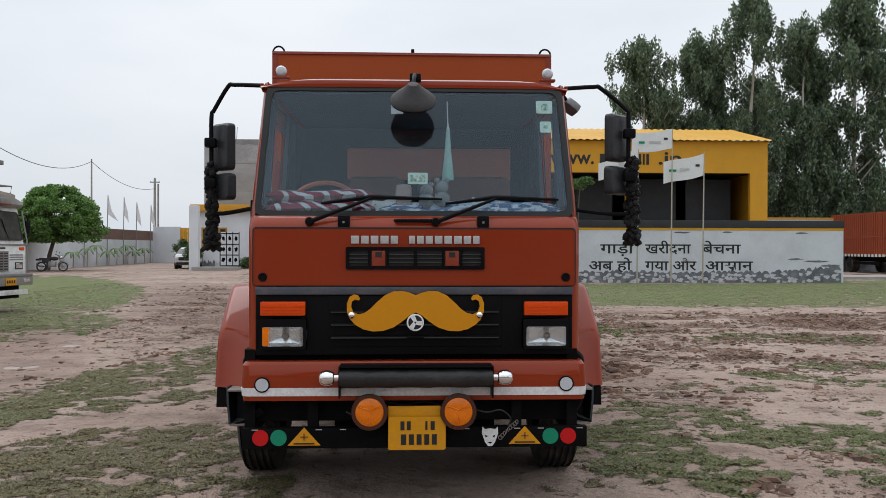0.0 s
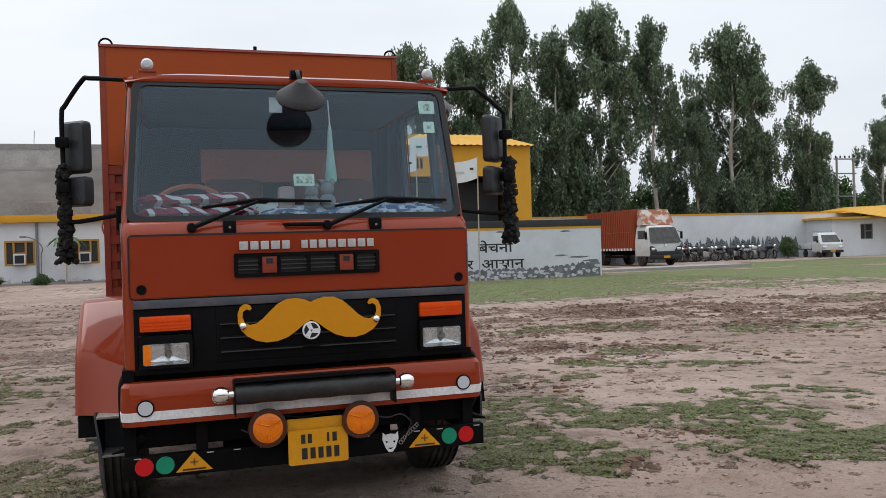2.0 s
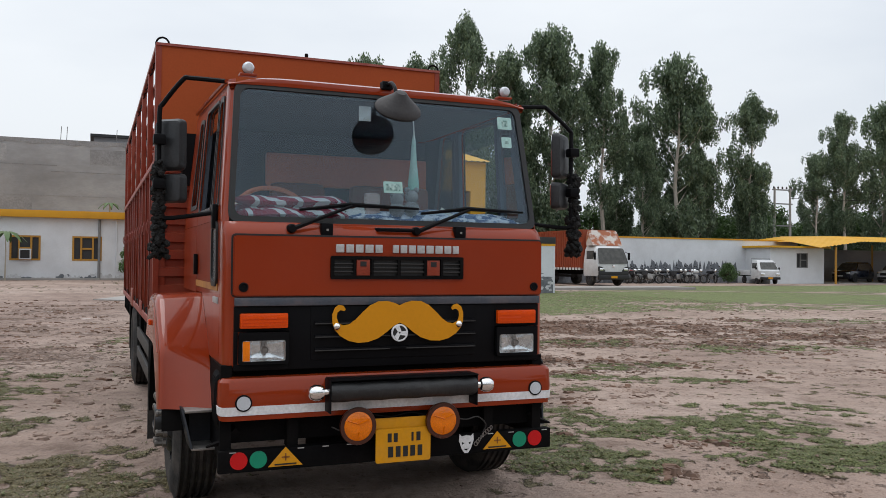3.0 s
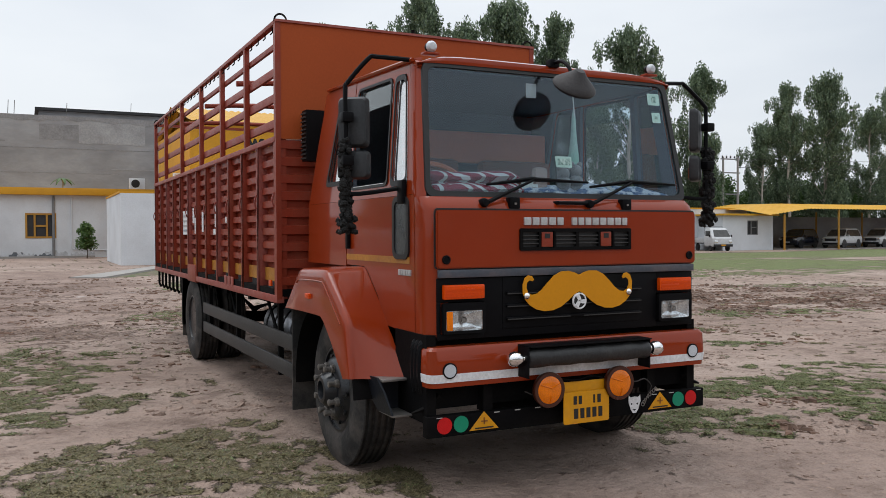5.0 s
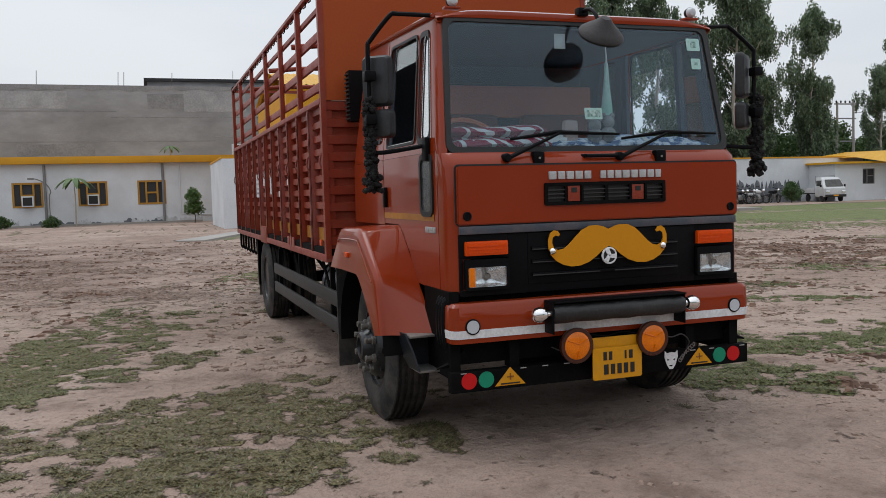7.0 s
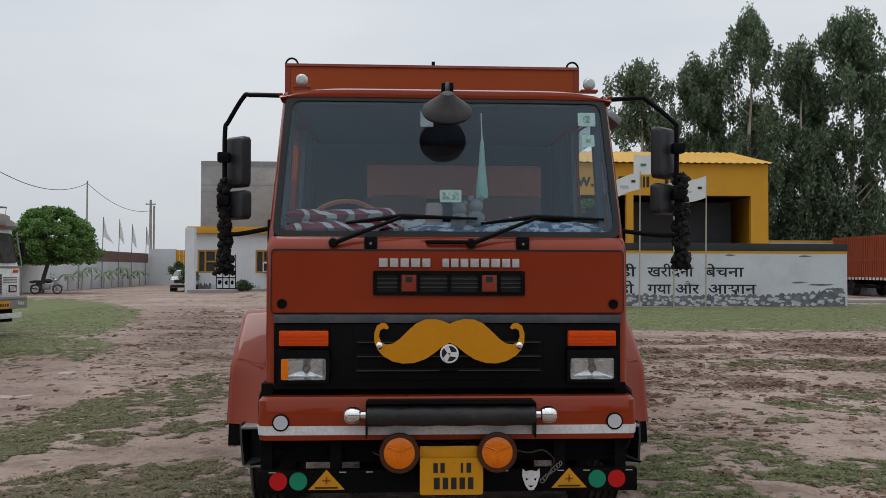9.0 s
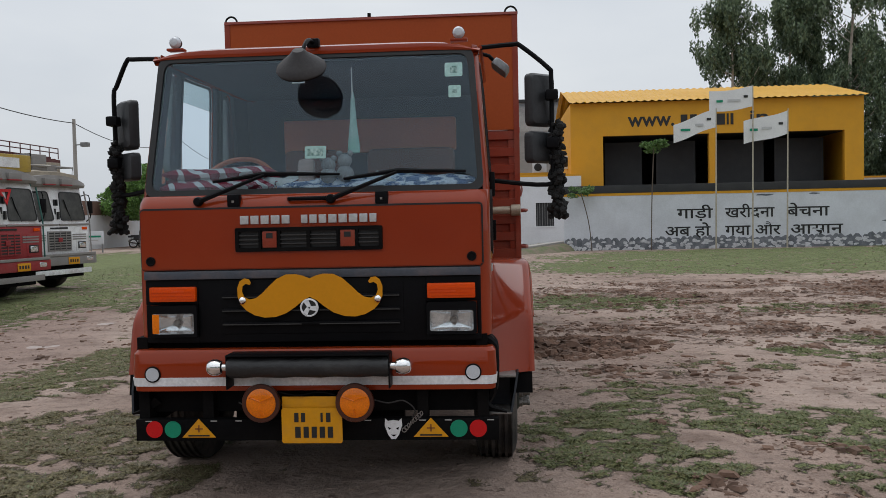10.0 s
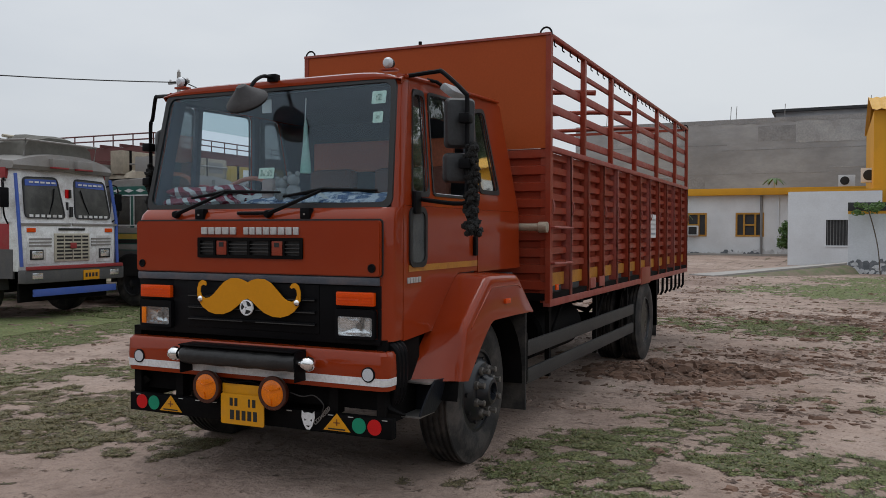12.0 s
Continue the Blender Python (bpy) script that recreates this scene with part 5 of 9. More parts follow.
RIMPAINT = surface("dusty_black_rim_paint", (0.006, 0.008, 0.012), (0.018, 0.019, 0.023), rough=0.3, scale=6, amount=0.7)

truck = thing("cargo_truck", pose(0.055, 4.93, 0), "orange-red cargo truck with slatted body and mustard moustache plate", "truck")
cab = new("cab")
cab.parent = truck
tagged(cab, "orange-red painted steel cab")
body = new("cargo_body")
body.parent = truck
tagged(body, "red ribbed steel cargo body with open slatted top rails")
under = new("chassis")
under.parent = truck
tagged(under, "black chassis with side guards and tank")


def corner_ring(z, yf, w, r, back, n=5):
    """One level of the cab's nose: side, round corner, front, round corner, side."""
    half = [(w, yf + back), (w, yf + r)] + [(w - r + r * math.cos(radians(90 * k / n)), yf + r - r * math.sin(radians(90 * k / n))) for k in range(1, n + 1)]
    return [Vector((x, y, z)) for x, y in half] + [Vector((-x, y, z)) for x, y in reversed(half)]


def shell(rings, thick=0.03):
    """A bent sheet with thickness, from level to level."""
    bm = bmesh.new()
    loft(bm, rings, caps=False)
    bmesh.ops.recalc_face_normals(bm, faces=bm.faces)
    bmesh.ops.solidify(bm, geom=bm.faces[:], thickness=thick)
    return bm


# nose: corner posts and front sheet from the skirt up to the windscreen sill
part("nose_panel", shell([corner_ring(1.335, 0.055, 0.985, 0.09, 0.17), corner_ring(1.50, 0.05, 0.985, 0.09, 0.175), corner_ring(1.655, 0.055, 0.985, 0.09, 0.175),
                          corner_ring(1.70, 0.075, 0.985, 0.09, 0.16), corner_ring(1.735, 0.12, 0.985, 0.09, 0.12)]), ORANGE, cab)
for s in (-1, 1):
    bm = bmesh.new()
    rr = []
    for z in (0.94, 1.1, 1.335):
        ring = corner_ring(z, 0.055, 0.985, 0.09, 0.17)[:7]
        ring = [Vector((s * p.x, p.y, p.z)) for p in ring] + [Vector((s * 0.86, 0.055, z)), Vector((s * 0.86, 0.22, z))]
        rr.append(ring)
    loft(bm, rr, closed=True)
    part("corner_panel", bm, ORANGE, cab)
# bonnet lid
bm = bmesh.new()
plate(bm, round_rect(-0.94, 0.94, 1.325, 1.655, 0.02), [round_rect(-0.40, 0.40, 1.425, 1.545, 0.01)], lambda u, v: (u, 0.048, v), (0, -0.022, 0))
bmesh.ops.bevel(bm, geom=[e for e in bm.edges if e.calc_face_angle(0) > 1.2], offset=0.006, segments=2, affect="EDGES")
lid = part("bonnet_lid", bm, ORANGE, cab)
bm = bmesh.new()
plate(bm, round_rect(-0.949, 0.949, 1.32, 1.666, 0.024), [round_rect(-0.939, 0.939, 1.326, 1.654, 0.02)], lambda u, v: (u, 0.052, v), (0, -0.006, 0))
part("lid_seam", bm, GASKET, lid)
for s in (-1, 1):
    bm = bmesh.new()
    lathe(bm, [(0.0, 0.026), (-0.008, 0.026), (-0.01, 0.02), (-0.004, 0.016), (-0.003, 0.002)], "y", (s * 0.885, 0.027, 1.375), 16)
    part("lid_lock", bm, PLASTIC, lid)
# upper intake grille in the lid
bm = bmesh.new()
plate(bm, round_rect(-0.405, 0.405, 1.42, 1.55, 0.008), [round_rect(-0.385, -0.275, 1.44, 1.53, 0.004), round_rect(-0.262, -0.168, 1.435, 1.535, 0.004), round_rect(0.168, 0.262, 1.435, 1.535, 0.004), round_rect(-0.155, -0.01, 1.44, 1.53, 0.004), round_rect(0.01, 0.155, 1.44, 1.53, 0.004), round_rect(0.275, 0.385, 1.44, 1.53, 0.004)],
      lambda u, v: (u, 0.03, v), (0, -0.016, 0))
grille = part("intake_grille", bm, CHASSIS, lid, "black intake grille with red fillers")
part("backing", B(-0.40, 0.40, 0.034, 0.040, 1.425, 1.545), GASKET, grille)
for x0, x1 in ((-0.385, -0.275), (-0.155, -0.01), (0.01, 0.155), (0.275, 0.385)):
    for z in (1.462, 1.485, 1.508):
        part("slat", B(x0, x1, 0.018, 0.032, z - 0.003, z + 0.003), RAILGREY, grille)
for x0, x1 in ((-0.255, -0.175), (0.175, 0.255)):
    fl = part("filler", B(x0, x1, 0.019, 0.026, 1.44, 1.53, bevel=0.003), BODYRED, grille, "dull red filler plate")
    part("notch", B((x0 + x1) / 2 - 0.018, (x0 + x1) / 2 + 0.018, 0.0165, 0.02, 1.492, 1.52), GASKET, fl)
lettering_bars(lid, "name_letter", -0.375, 0.375, 1.57, 1.616, 0.026, [(0, .062), (.078, .137), (.153, .212), (.228, .292), (.308, .365), (.45, .497), (.512, .565), (.58, .635), (.65, .71), (.725, .785), (.80, .862), (.877, .935), (.95, 1)], SILVER)
# black strip and lower grille
part("trim_strip", B(-0.93, 0.93, 0.028, 0.05, 1.272, 1.318, bevel=0.006), BLUETRIM := surface("blue_grey_trim_strip", (0.055, 0.065, 0.085), rough=0.45, dirt=(0.3, 0.2, 0.17), dirt_amount=0.25, dirt_scale=6), cab, "blue-grey trim strip")
bm = bmesh.new()
box(bm, -0.632, 0.632, 0.048, 0.09, 0.92, 1.27, 0.004)
for sg in (-1, 1):
    box(bm, *sorted((sg * 0.632, sg * 0.93)), 0.048, 0.09, 1.132, 1.27, 0.004)
    box(bm, *sorted((sg * 0.632, sg * 0.93)), 0.048, 0.09, 0.92, 0.954, 0.004)
    box(bm, *sorted((sg * 0.908, sg * 0.93)), 0.048, 0.09, 0.954, 1.132, 0.004)
lower = part("lower_grille", bm, PLASTIC, cab, "black plastic lower grille")
part("grille_pad", B(-0.51, 0.51, 0.042, 0.06, 0.965, 1.268, bevel=0.008), PLASTIC, lower)
for z in (1.165, 1.09, 1.015):
    part("slat", B(-0.49, 0.49, 0.022, 0.045, z, z + 0.018, bevel=0.005), PLASTIC, lower)
    part("slat_edge", B(-0.49, -0.05, 0.019, 0.022, z + 0.003, z + 0.009), RAILGREY, lower)
    part("slat_edge", B(0.05, 0.49, 0.019, 0.022, z + 0.003, z + 0.009), RAILGREY, lower)
for s in (-1, 1):
    x0, x1 = (0.64, 0.90) if s > 0 else (-0.90, -0.64)
    ind = part("indicator", B(x0, x1, 0.02, 0.06, 1.15, 1.232, bevel=0.008), AMBERRED, cab, "orange indicator lens")
    for k in range(3):
        zz = 1.165 + 0.018 * k
        part("lens_rib", B(x0 + 0.01, x1 - 0.01, 0.0165, 0.02, zz, zz + 0.008), AMBERRED, ind)
    head = new("headlamp")
    head.parent = cab
    tagged(head, "rectangular headlamp behind clear glass")
    bm = bmesh.new()
    plate(bm, round_rect(x0 - 0.005, x1 + 0.005, 0.955, 1.13, 0.012), [round_rect(x0 + 0.012, x1 - 0.012, 0.972, 1.085, 0.012)], lambda u, v: (u, 0.05, v), (0, -0.03, 0))
    part("bezel", bm, PLASTIC, head)
    bm = bmesh.new()
    rings = []
    for dy, sc in ((0.028, 1.0), (0.04, 0.94), (0.058, 0.7), (0.066, 0.4), (0.068, 0.2)):
        rings.append([((x0 + x1) / 2 + (u - (x0 + x1) / 2) * sc, dy, 1.03 + (v - 1.03) * sc) for u, v in round_rect(x0 + 0.012, x1 - 0.012, 0.972, 1.085, 0.012)])
    loft(bm, rings, closed=True, caps=False)
    bm.faces.new([bm.verts.new(p) for p in rings[-1]])
    part("reflector", bm, LAMPSILVER, head)
    for dx in (0.01,):
        bm = bmesh.new()
        lathe(bm, [(0.062, 0.018), (0.05, 0.02), (0.047, 0.018), (0.055, 0.012), (0.056, 0.002)], "y", ((x0 + x1) / 2 + dx, 0, 1.03), 16)
        part("bulb_bowl", bm, STEEL, head)
    bm = bmesh.new()
    plate(bm, round_rect(x0 + 0.01, x1 - 0.01, 0.970, 1.087, 0.014), (), lambda u, v: (u, 0.026, v), (0, -0.004, 0))
    lens = part("lens", bm, LAMPGLASS, head)
    lens.visible_shadow = False
    xa = x0 + 0.014
    if s > 0:
        continue
    part("parking_light", B(xa, xa + 0.038, 0.016, 0.0205, 0.975, 1.082, bevel=0.002), AMBER, head, "amber parking light")

# moustache plate
bm = bmesh.new()
half = [(0.0, 1.262), (0.035, 1.277), (0.075, 1.287), (0.13, 1.285), (0.18, 1.262), (0.225, 1.222), (0.265, 1.182), (0.30, 1.158), (0.335, 1.152), (0.362, 1.165), (0.374, 1.195), (0.370, 1.225), (0.352, 1.238),
        (0.330, 1.232), (0.322, 1.243), (0.335, 1.262), (0.360, 1.268), (0.385, 1.252), (0.399, 1.215), (0.398, 1.165), (0.382, 1.125), (0.352, 1.092), (0.305, 1.065), (0.25, 1.052), (0.19, 1.055), (0.13, 1.075), (0.08, 1.108), (0.035, 1.145), (0.0, 1.162)]
outline = [(u, v) for u, v in half] + [(-u, v) for u, v in reversed(half[1:-1])]
plate(bm, outline, (), lambda u, v: (u + 0.002, 0.008, v + 0.008), (0, -0.006, 0))
tache = part("moustache_plate", bm, MUSTARD, cab, "mustard moustache-shaped sheet plate")
for s in (-1, 1):
    bm = bmesh.new()
    lathe(bm, [(0.004, 0.02), (-0.004, 0.02), (-0.012, 0.014), (-0.016, 0.003)], "y", (0.002 + s * 0.372, 0.0, 1.155), 14)
    part("button", bm, CHROME, tache)
bm = bmesh.new()
lathe(bm, [(0.0, 0.05), (-0.010, 0.05), (-0.012, 0.044), (-0.010, 0.041), (0.0, 0.041)], "y", (0.0, 0.004, 1.112), 28, closed=True)
for k in range(3):
    t = radians(90 + 120 * k)
    a = [(0.012 * math.cos(t + q), 0.012 * math.sin(t + q)) for q in (-1.2, 1.2)] + [(0.043 * math.cos(t + q), 0.043 * math.sin(t + q)) for q in (0.75, 0.1)]
    plate(bm, a, (), lambda u, v: (u, -0.002, 1.112 + v), (0, -0.008, 0))
badge_back = bmesh.new()
disc(badge_back, (0.0, 0.003, 1.112), 0.044, (0, -0.005, 0), 28)
part("badge_backing", badge_back, GASKET, tache)
part("badge", bm, WHITEPAINT, tache, "round silver badge with swirled vanes")

# windscreen, gasket, pillars and roof
def on_screen(u, v, off=0.0):
    z = 1.755 + (v - 1.755)
    return (u, screen_y(z) + off, z)


wb, wt = 0.935, 0.885
outer = [(-wb - 0.022, 1.733), (wb + 0.022, 1.733), (wt + 0.022, 2.54), (-wt - 0.022, 2.54)]
inner = [(-wb + 0.012, 1.767), (wb - 0.012, 1.767), (wt - 0.012, 2.508), (-wt + 0.012, 2.508)]


def soften(quad, r, n=4):
    out = []
    for i, p in enumerate(quad):
        p = Vector(p)
        a, b = Vector(quad[i - 1]), Vector(quad[(i + 1) % len(quad)])
        p0, p1 = p + (a - p).normalized() * r, p + (b - p).normalized() * r
        for k in range(n + 1):
            t = k / n
            out.append(tuple((1 - t) ** 2 * p0 + 2 * t * (1 - t) * p + t * t * p1))
    return out


bm = bmesh.new()
plate(bm, soften(outer, 0.06), [soften(inner, 0.06)], on_screen, (0, -0.022, 0))
part("windscreen_gasket", bm, GASKET, cab, "black rubber windscreen gasket")
bm = bmesh.new()
plate(bm, soften([(-wb + 0.004, 1.757), (wb - 0.004, 1.757), (wt - 0.004, 2.518), (-wt + 0.004, 2.518)], 0.06), (), lambda u, v: on_screen(u, v, -0.010), (0, -0.004, 0))
screen = part("windscreen", bm, SCREEN, cab, "tall flat tinted windscreen")
screen.visible_shadow = False
for s in (-1, 1):
    bm = bmesh.new()
    rr = []
    for z in (1.72, 1.9, 2.1, 2.3, 2.5, 2.56):
        w, y = belt(z), screen_y(z)
        g = wb + 0.015 + (wt - wb) * (z - 1.735) / 0.81
        rr.append([Vector((s * x, yy, z)) for x, yy in ((g, y - 0.012), (w - 0.02, y + 0.004), (w - 0.003, y + 0.03), (w, y + 0.09), (w - 0.05, y + 0.09), (g, y + 0.04))])
    loft(bm, rr, closed=True)
    part("front_pillar", bm, ORANGE, cab)
    bm = bmesh.new()
    rr = []
    for z in (1.74, 2.1, 2.5):
        w, y = belt(z), screen_y(z)
        g = wb + 0.005 + (wt - wb) * (z - 1.735) / 0.81
        rr.append([Vector((s * x, yy, z)) for x, yy in ((g - 0.016, y + 0.022), (w - 0.033, y + 0.045), (w - 0.036, y + 0.16), (g - 0.016, y + 0.06))])
    loft(bm, rr, closed=True)
    part("pillar_trim", bm, LINING, cab, "dark inner pillar trim")
roof_rings = []
for y, top, w in ((0.283, 2.53, 0.925), (0.278, 2.55, 0.925), (0.285, 2.572, 0.922), (0.33, 2.588, 0.915), (0.6, 2.61, 0.905), (1.2, 2.625, 0.90), (1.7, 2.622, 0.89), (1.86, 2.606, 0.86), (1.95, 2.575, 0.82), (2.0, 2.53, 0.80)):
    ring = []
    for k in range(-10, 11):
        u = k / 10
        ring.append(Vector((u * (w + 0.018), y, top - (top - 2.52) * abs(u) ** 9)))
    roof_rings.append(ring)
part("roof", shell(roof_rings, 0.025), ORANGE, cab)

# cab sides: door, quarter panel and windows
CAB_BACK = 2.22


def side(s, off=0.0):
    return lambda u, v: (s * (belt(v) + off), u, v)


for s in (-1, 1):
    # lower door skin, cut along the wheel arch
    bm = bmesh.new()
    plate(bm, [(0.235, 0.93), (0.235, 1.75), (1.385, 1.75), (1.385, 1.31), (1.05, 1.308), (0.985, 1.278), (0.81, 1.13), (0.68, 0.955)], (), side(s), (-s * 0.03, 0, 0))
    door = part("door", bm, ORANGE, cab, "orange-red cab door, window wound down")
    bm = bmesh.new()
    plate(bm, [(0.25, 1.752), (0.405, 2.545), (1.30, 2.575), (1.385, 1.752)], [soften([(0.645, 1.82), (0.645, 2.495), (1.25, 2.51), (1.31, 1.82)], 0.05), soften([(0.345, 1.81), (0.435, 2.485), (0.60, 2.49), (0.60, 1.81)], 0.03)], side(s), (-s * 0.010, 0, 0))
    upper = part("window_frame", bm, ORANGE, door)
    bm = bmesh.new()
    plate(bm, [(0.26, 1.752), (0.405, 2.52), (1.30, 2.55), (1.385, 1.752)], [soften([(0.645, 1.82), (0.645, 2.495), (1.25, 2.51), (1.31, 1.82)], 0.05), soften([(0.345, 1.81), (0.435, 2.485), (0.60, 2.49), (0.60, 1.81)], 0.03)], side(s, -0.0115), (-s * 0.027, 0, 0))
    part("inner_trim", bm, LINING, upper, "dark inner door trim")
    bm = bmesh.new()
    plate(bm, [(0.26, 1.3), (0.26, 1.75), (2.2, 1.75), (2.2, 1.3)], (), side(s, -0.033), (-s * 0.006, 0, 0))
    part("door_card", bm, LINING, upper, "dark door card")
    for quad in ([(0.645, 1.82), (0.645, 2.495), (1.25, 2.51), (1.31, 1.82)], [(0.345, 1.81), (0.435, 2.485), (0.60, 2.49), (0.60, 1.81)]):
        c = Vector(((quad[0][0] + quad[2][0]) / 2, (quad[0][1] + quad[2][1]) / 2))
        ins = [tuple(c + (Vector(q) - c) * (0.95 if quad[2][0] > 1 else 0.9)) for q in quad]
        bm = bmesh.new()
        plate(bm, soften(quad, 0.05), [soften(ins, 0.05)], side(s, 0.002), (s * 0.006, 0, 0))
        part("window_seal", bm, GASKET, door)
    bm = bmesh.new()
    plate(bm, [(0.35, 1.82), (0.44, 2.475), (0.595, 2.48), (0.595, 1.82)], (), side(s, -0.012), (-s * 0.004, 0, 0))
    vent = part("quarter_light", bm, DUSTYPANE, door, "fixed quarter light")
    vent.visible_shadow = False
    bm = bmesh.new()
    plate(bm, [(0.665, 2.34), (0.665, 2.475), (1.245, 2.495), (1.255, 2.34)], (), side(s, -0.015), (-s * 0.004, 0, 0))
    dropped = part("door_glass", bm, PANE, door)
    dropped.visible_shadow = False
    part("window_ledge", T([(s * (belt(1.83) - 0.008), 0.67, 1.832), (s * (belt(1.83) - 0.008), 1.29, 1.832)], 0.012, 6), SILVER, door, "bright metal window ledge")
    # kerb window in the lower door
    bm = bmesh.new()
    plate(bm, round_rect(0.30, 0.54, 1.37, 1.745, 0.06), [round_rect(0.33, 0.51, 1.40, 1.715, 0.045)], side(s, 0.001), (s * 0.012, 0, 0))
    part("kerb_window_seal", bm, GASKET, door)
    bm = bmesh.new()
    plate(bm, round_rect(0.33, 0.51, 1.40, 1.715, 0.045), (), side(s, 0.001), (s * 0.004, 0, 0))
    part("kerb_window", bm, KERBGLASS := surface("dusty_dark_glass", (0.05, 0.055, 0.06), (0.12, 0.12, 0.12), rough=0.15, scale=9, amount=0.4), door)
    part("door_handle", B(*sorted((s * 0.987, s * 1.012)), 1.30, 1.345, 1.42, 1.56, bevel=0.006), PLASTIC, door)
    part("door_stripe", B(*sorted((s * 0.986, s * 0.989)), 0.30, 1.38, 1.345, 1.385), YELLOWSTRIPE, door, "faded amber stripe")
    lettering_bars(door, "model_letter", 0.28, 0.46, 1.275, 1.31, s * 0.987, [(0, .17), (.21, .37), (.41, .57), (.62, .78), (.82, 1)], SILVER, "x", 0.006)
    # rear quarter with its window
    bm = bmesh.new()
    plate(bm, [(1.40, 1.30), (1.40, 1.75), (CAB_BACK + 0.03, 1.75), (CAB_BACK + 0.06, 1.30)], (), side(s), (-s * 0.03, 0, 0))
    part("rear_quarter", bm, ORANGE, cab)
    bm = bmesh.new()
    plate(bm, [(1.40, 1.752), (1.315, 2.575), (1.90, 2.60), (1.97, 2.57), (CAB_BACK + 0.03, 1.752)], [soften([(1.44, 1.87), (1.385, 2.48), (1.61, 2.51), (1.85, 1.87)], 0.05)], side(s), (-s * 0.010, 0, 0))
    part("rear_quarter", bm, ORANGE, cab)
    bm = bmesh.new()
    plate(bm, soften([(1.44, 1.87), (1.385, 2.48), (1.61, 2.51), (1.85, 1.87)], 0.05), [soften([(1.465, 1.90), (1.41, 2.455), (1.595, 2.48), (1.815, 1.90)], 0.05)], side(s, 0.002), (s * 0.006, 0, 0))
    part("window_seal", bm, GASKET, cab)
    bm = bmesh.new()
    plate(bm, soften([(1.455, 1.885), (1.40, 2.465), (1.60, 2.49), (1.83, 1.885)], 0.05), (), side(s, -0.012), (-s * 0.004, 0, 0))
    rear_glass = part("rear_window", bm, DUSTYPANE, cab)
    bm = bmesh.new()
    plate(bm, [(1.40, 1.752), (1.33, 2.55), (1.88, 2.56), (1.95, 2.53), (CAB_BACK, 1.752)], [soften([(1.44, 1.87), (1.385, 2.48), (1.61, 2.51), (1.85, 1.87)], 0.05)], side(s, -0.0115), (-s * 0.027, 0, 0))
    part("inner_trim", bm, LINING, cab, "dark inner quarter trim")
    rear_glass.visible_shadow = False
    # rounded rear edge
    bm = bmesh.new()
    rr = []
    for z, y, tuck in ((1.30, CAB_BACK + 0.055, 0.0), (1.75, CAB_BACK + 0.025, 0.0), (2.2, 2.095, 0.0), (2.48, 1.975, 0.0), (2.545, 1.94, 0.012), (2.585, 1.90, 0.04), (2.605, 1.85, 0.09)):
        w, r = belt(z) - tuck, 0.115
        rr.append([Vector((s * (w - r + r * math.cos(radians(15 * k))), y + r * math.sin(radians(15 * k)), z)) for k in range(7)] + [Vector((s * (w - r - 0.03), y + r - 0.02, z)), Vector((s * (w - 0.05), y, z))])
    loft(bm, rr, closed=True)
    part("rear_corner", bm, ORANGE, cab)
    # gutter over the door
    part("rain_gutter", T([(s * 0.945, 0.34, 2.548), (s * 0.945, 0.7, 2.562), (s * 0.945, 1.3, 2.582), (s * 0.94, 1.9, 2.60)], 0.012, 6), ORANGE, cab)
bm = bmesh.new()
plate(bm, [(-0.943, 1.3), (0.943, 1.3), (0.943, 1.75), (0.885, 2.57), (-0.885, 2.57), (-0.943, 1.75)], (), lambda u, v: (u, CAB_BACK - 0.04 - max(0, v - 1.75) * 0.34, v), (0, 0.025, 0))
part("rear_wall", bm, LINING, cab, "blue-grey lined rear wall")
part("floor_pan", B(-0.95, 0.95, 0.12, CAB_BACK, 1.20, 1.26), LINING, cab)
part("headlining", B(-0.86, 0.86, 0.36, 1.88, 2.50, 2.515), LINING, cab)

# inside the cab
part("dashboard", B(-0.93, 0.93, 0.20, 0.62, 1.56, 1.74, bevel=0.03), DASH, cab, "grey dashboard")
for x, w in ((-0.28, 0.20), (0.42, 0.31)):
    seat = new("seat")
    seat.parent = cab
    tagged(seat, "rust vinyl cab seat")
    part("cushion", B(x - w, x + w, 0.95, 1.45, 1.45, 1.60, bevel=0.05), SEAT, seat)
    part("backrest", B(x - w, x + w, 1.40, 1.52, 1.60, 2.08, bevel=0.05), SEATDARK, seat, "brown lower backrest")
part("bunk_board", B(-0.50, 0.74, 1.50, 1.545, 2.06, 2.30, bevel=0.02), SEAT, cab, "rust vinyl bunk board behind the seats")
bm = bmesh.new()
ring = [Vector((-0.60 + 0.235 * math.cos(2 * math.pi * k / 28), 0.72 + 0.12 * math.sin(2 * math.pi * k / 28), 1.80 + 0.185 * math.sin(2 * math.pi * k / 28))) for k in range(29)]
tube(bm, ring, 0.016, 6)
tube(bm, [(-0.83, 0.72, 1.80), (-0.37, 0.72, 1.80)], 0.014, 6)
tube(bm, [(-0.60, 0.72, 1.80), (-0.60, 0.60, 1.60)], 0.02, 6)
part("steering_wheel", bm, SEAT, cab, "red-brown steering wheel")


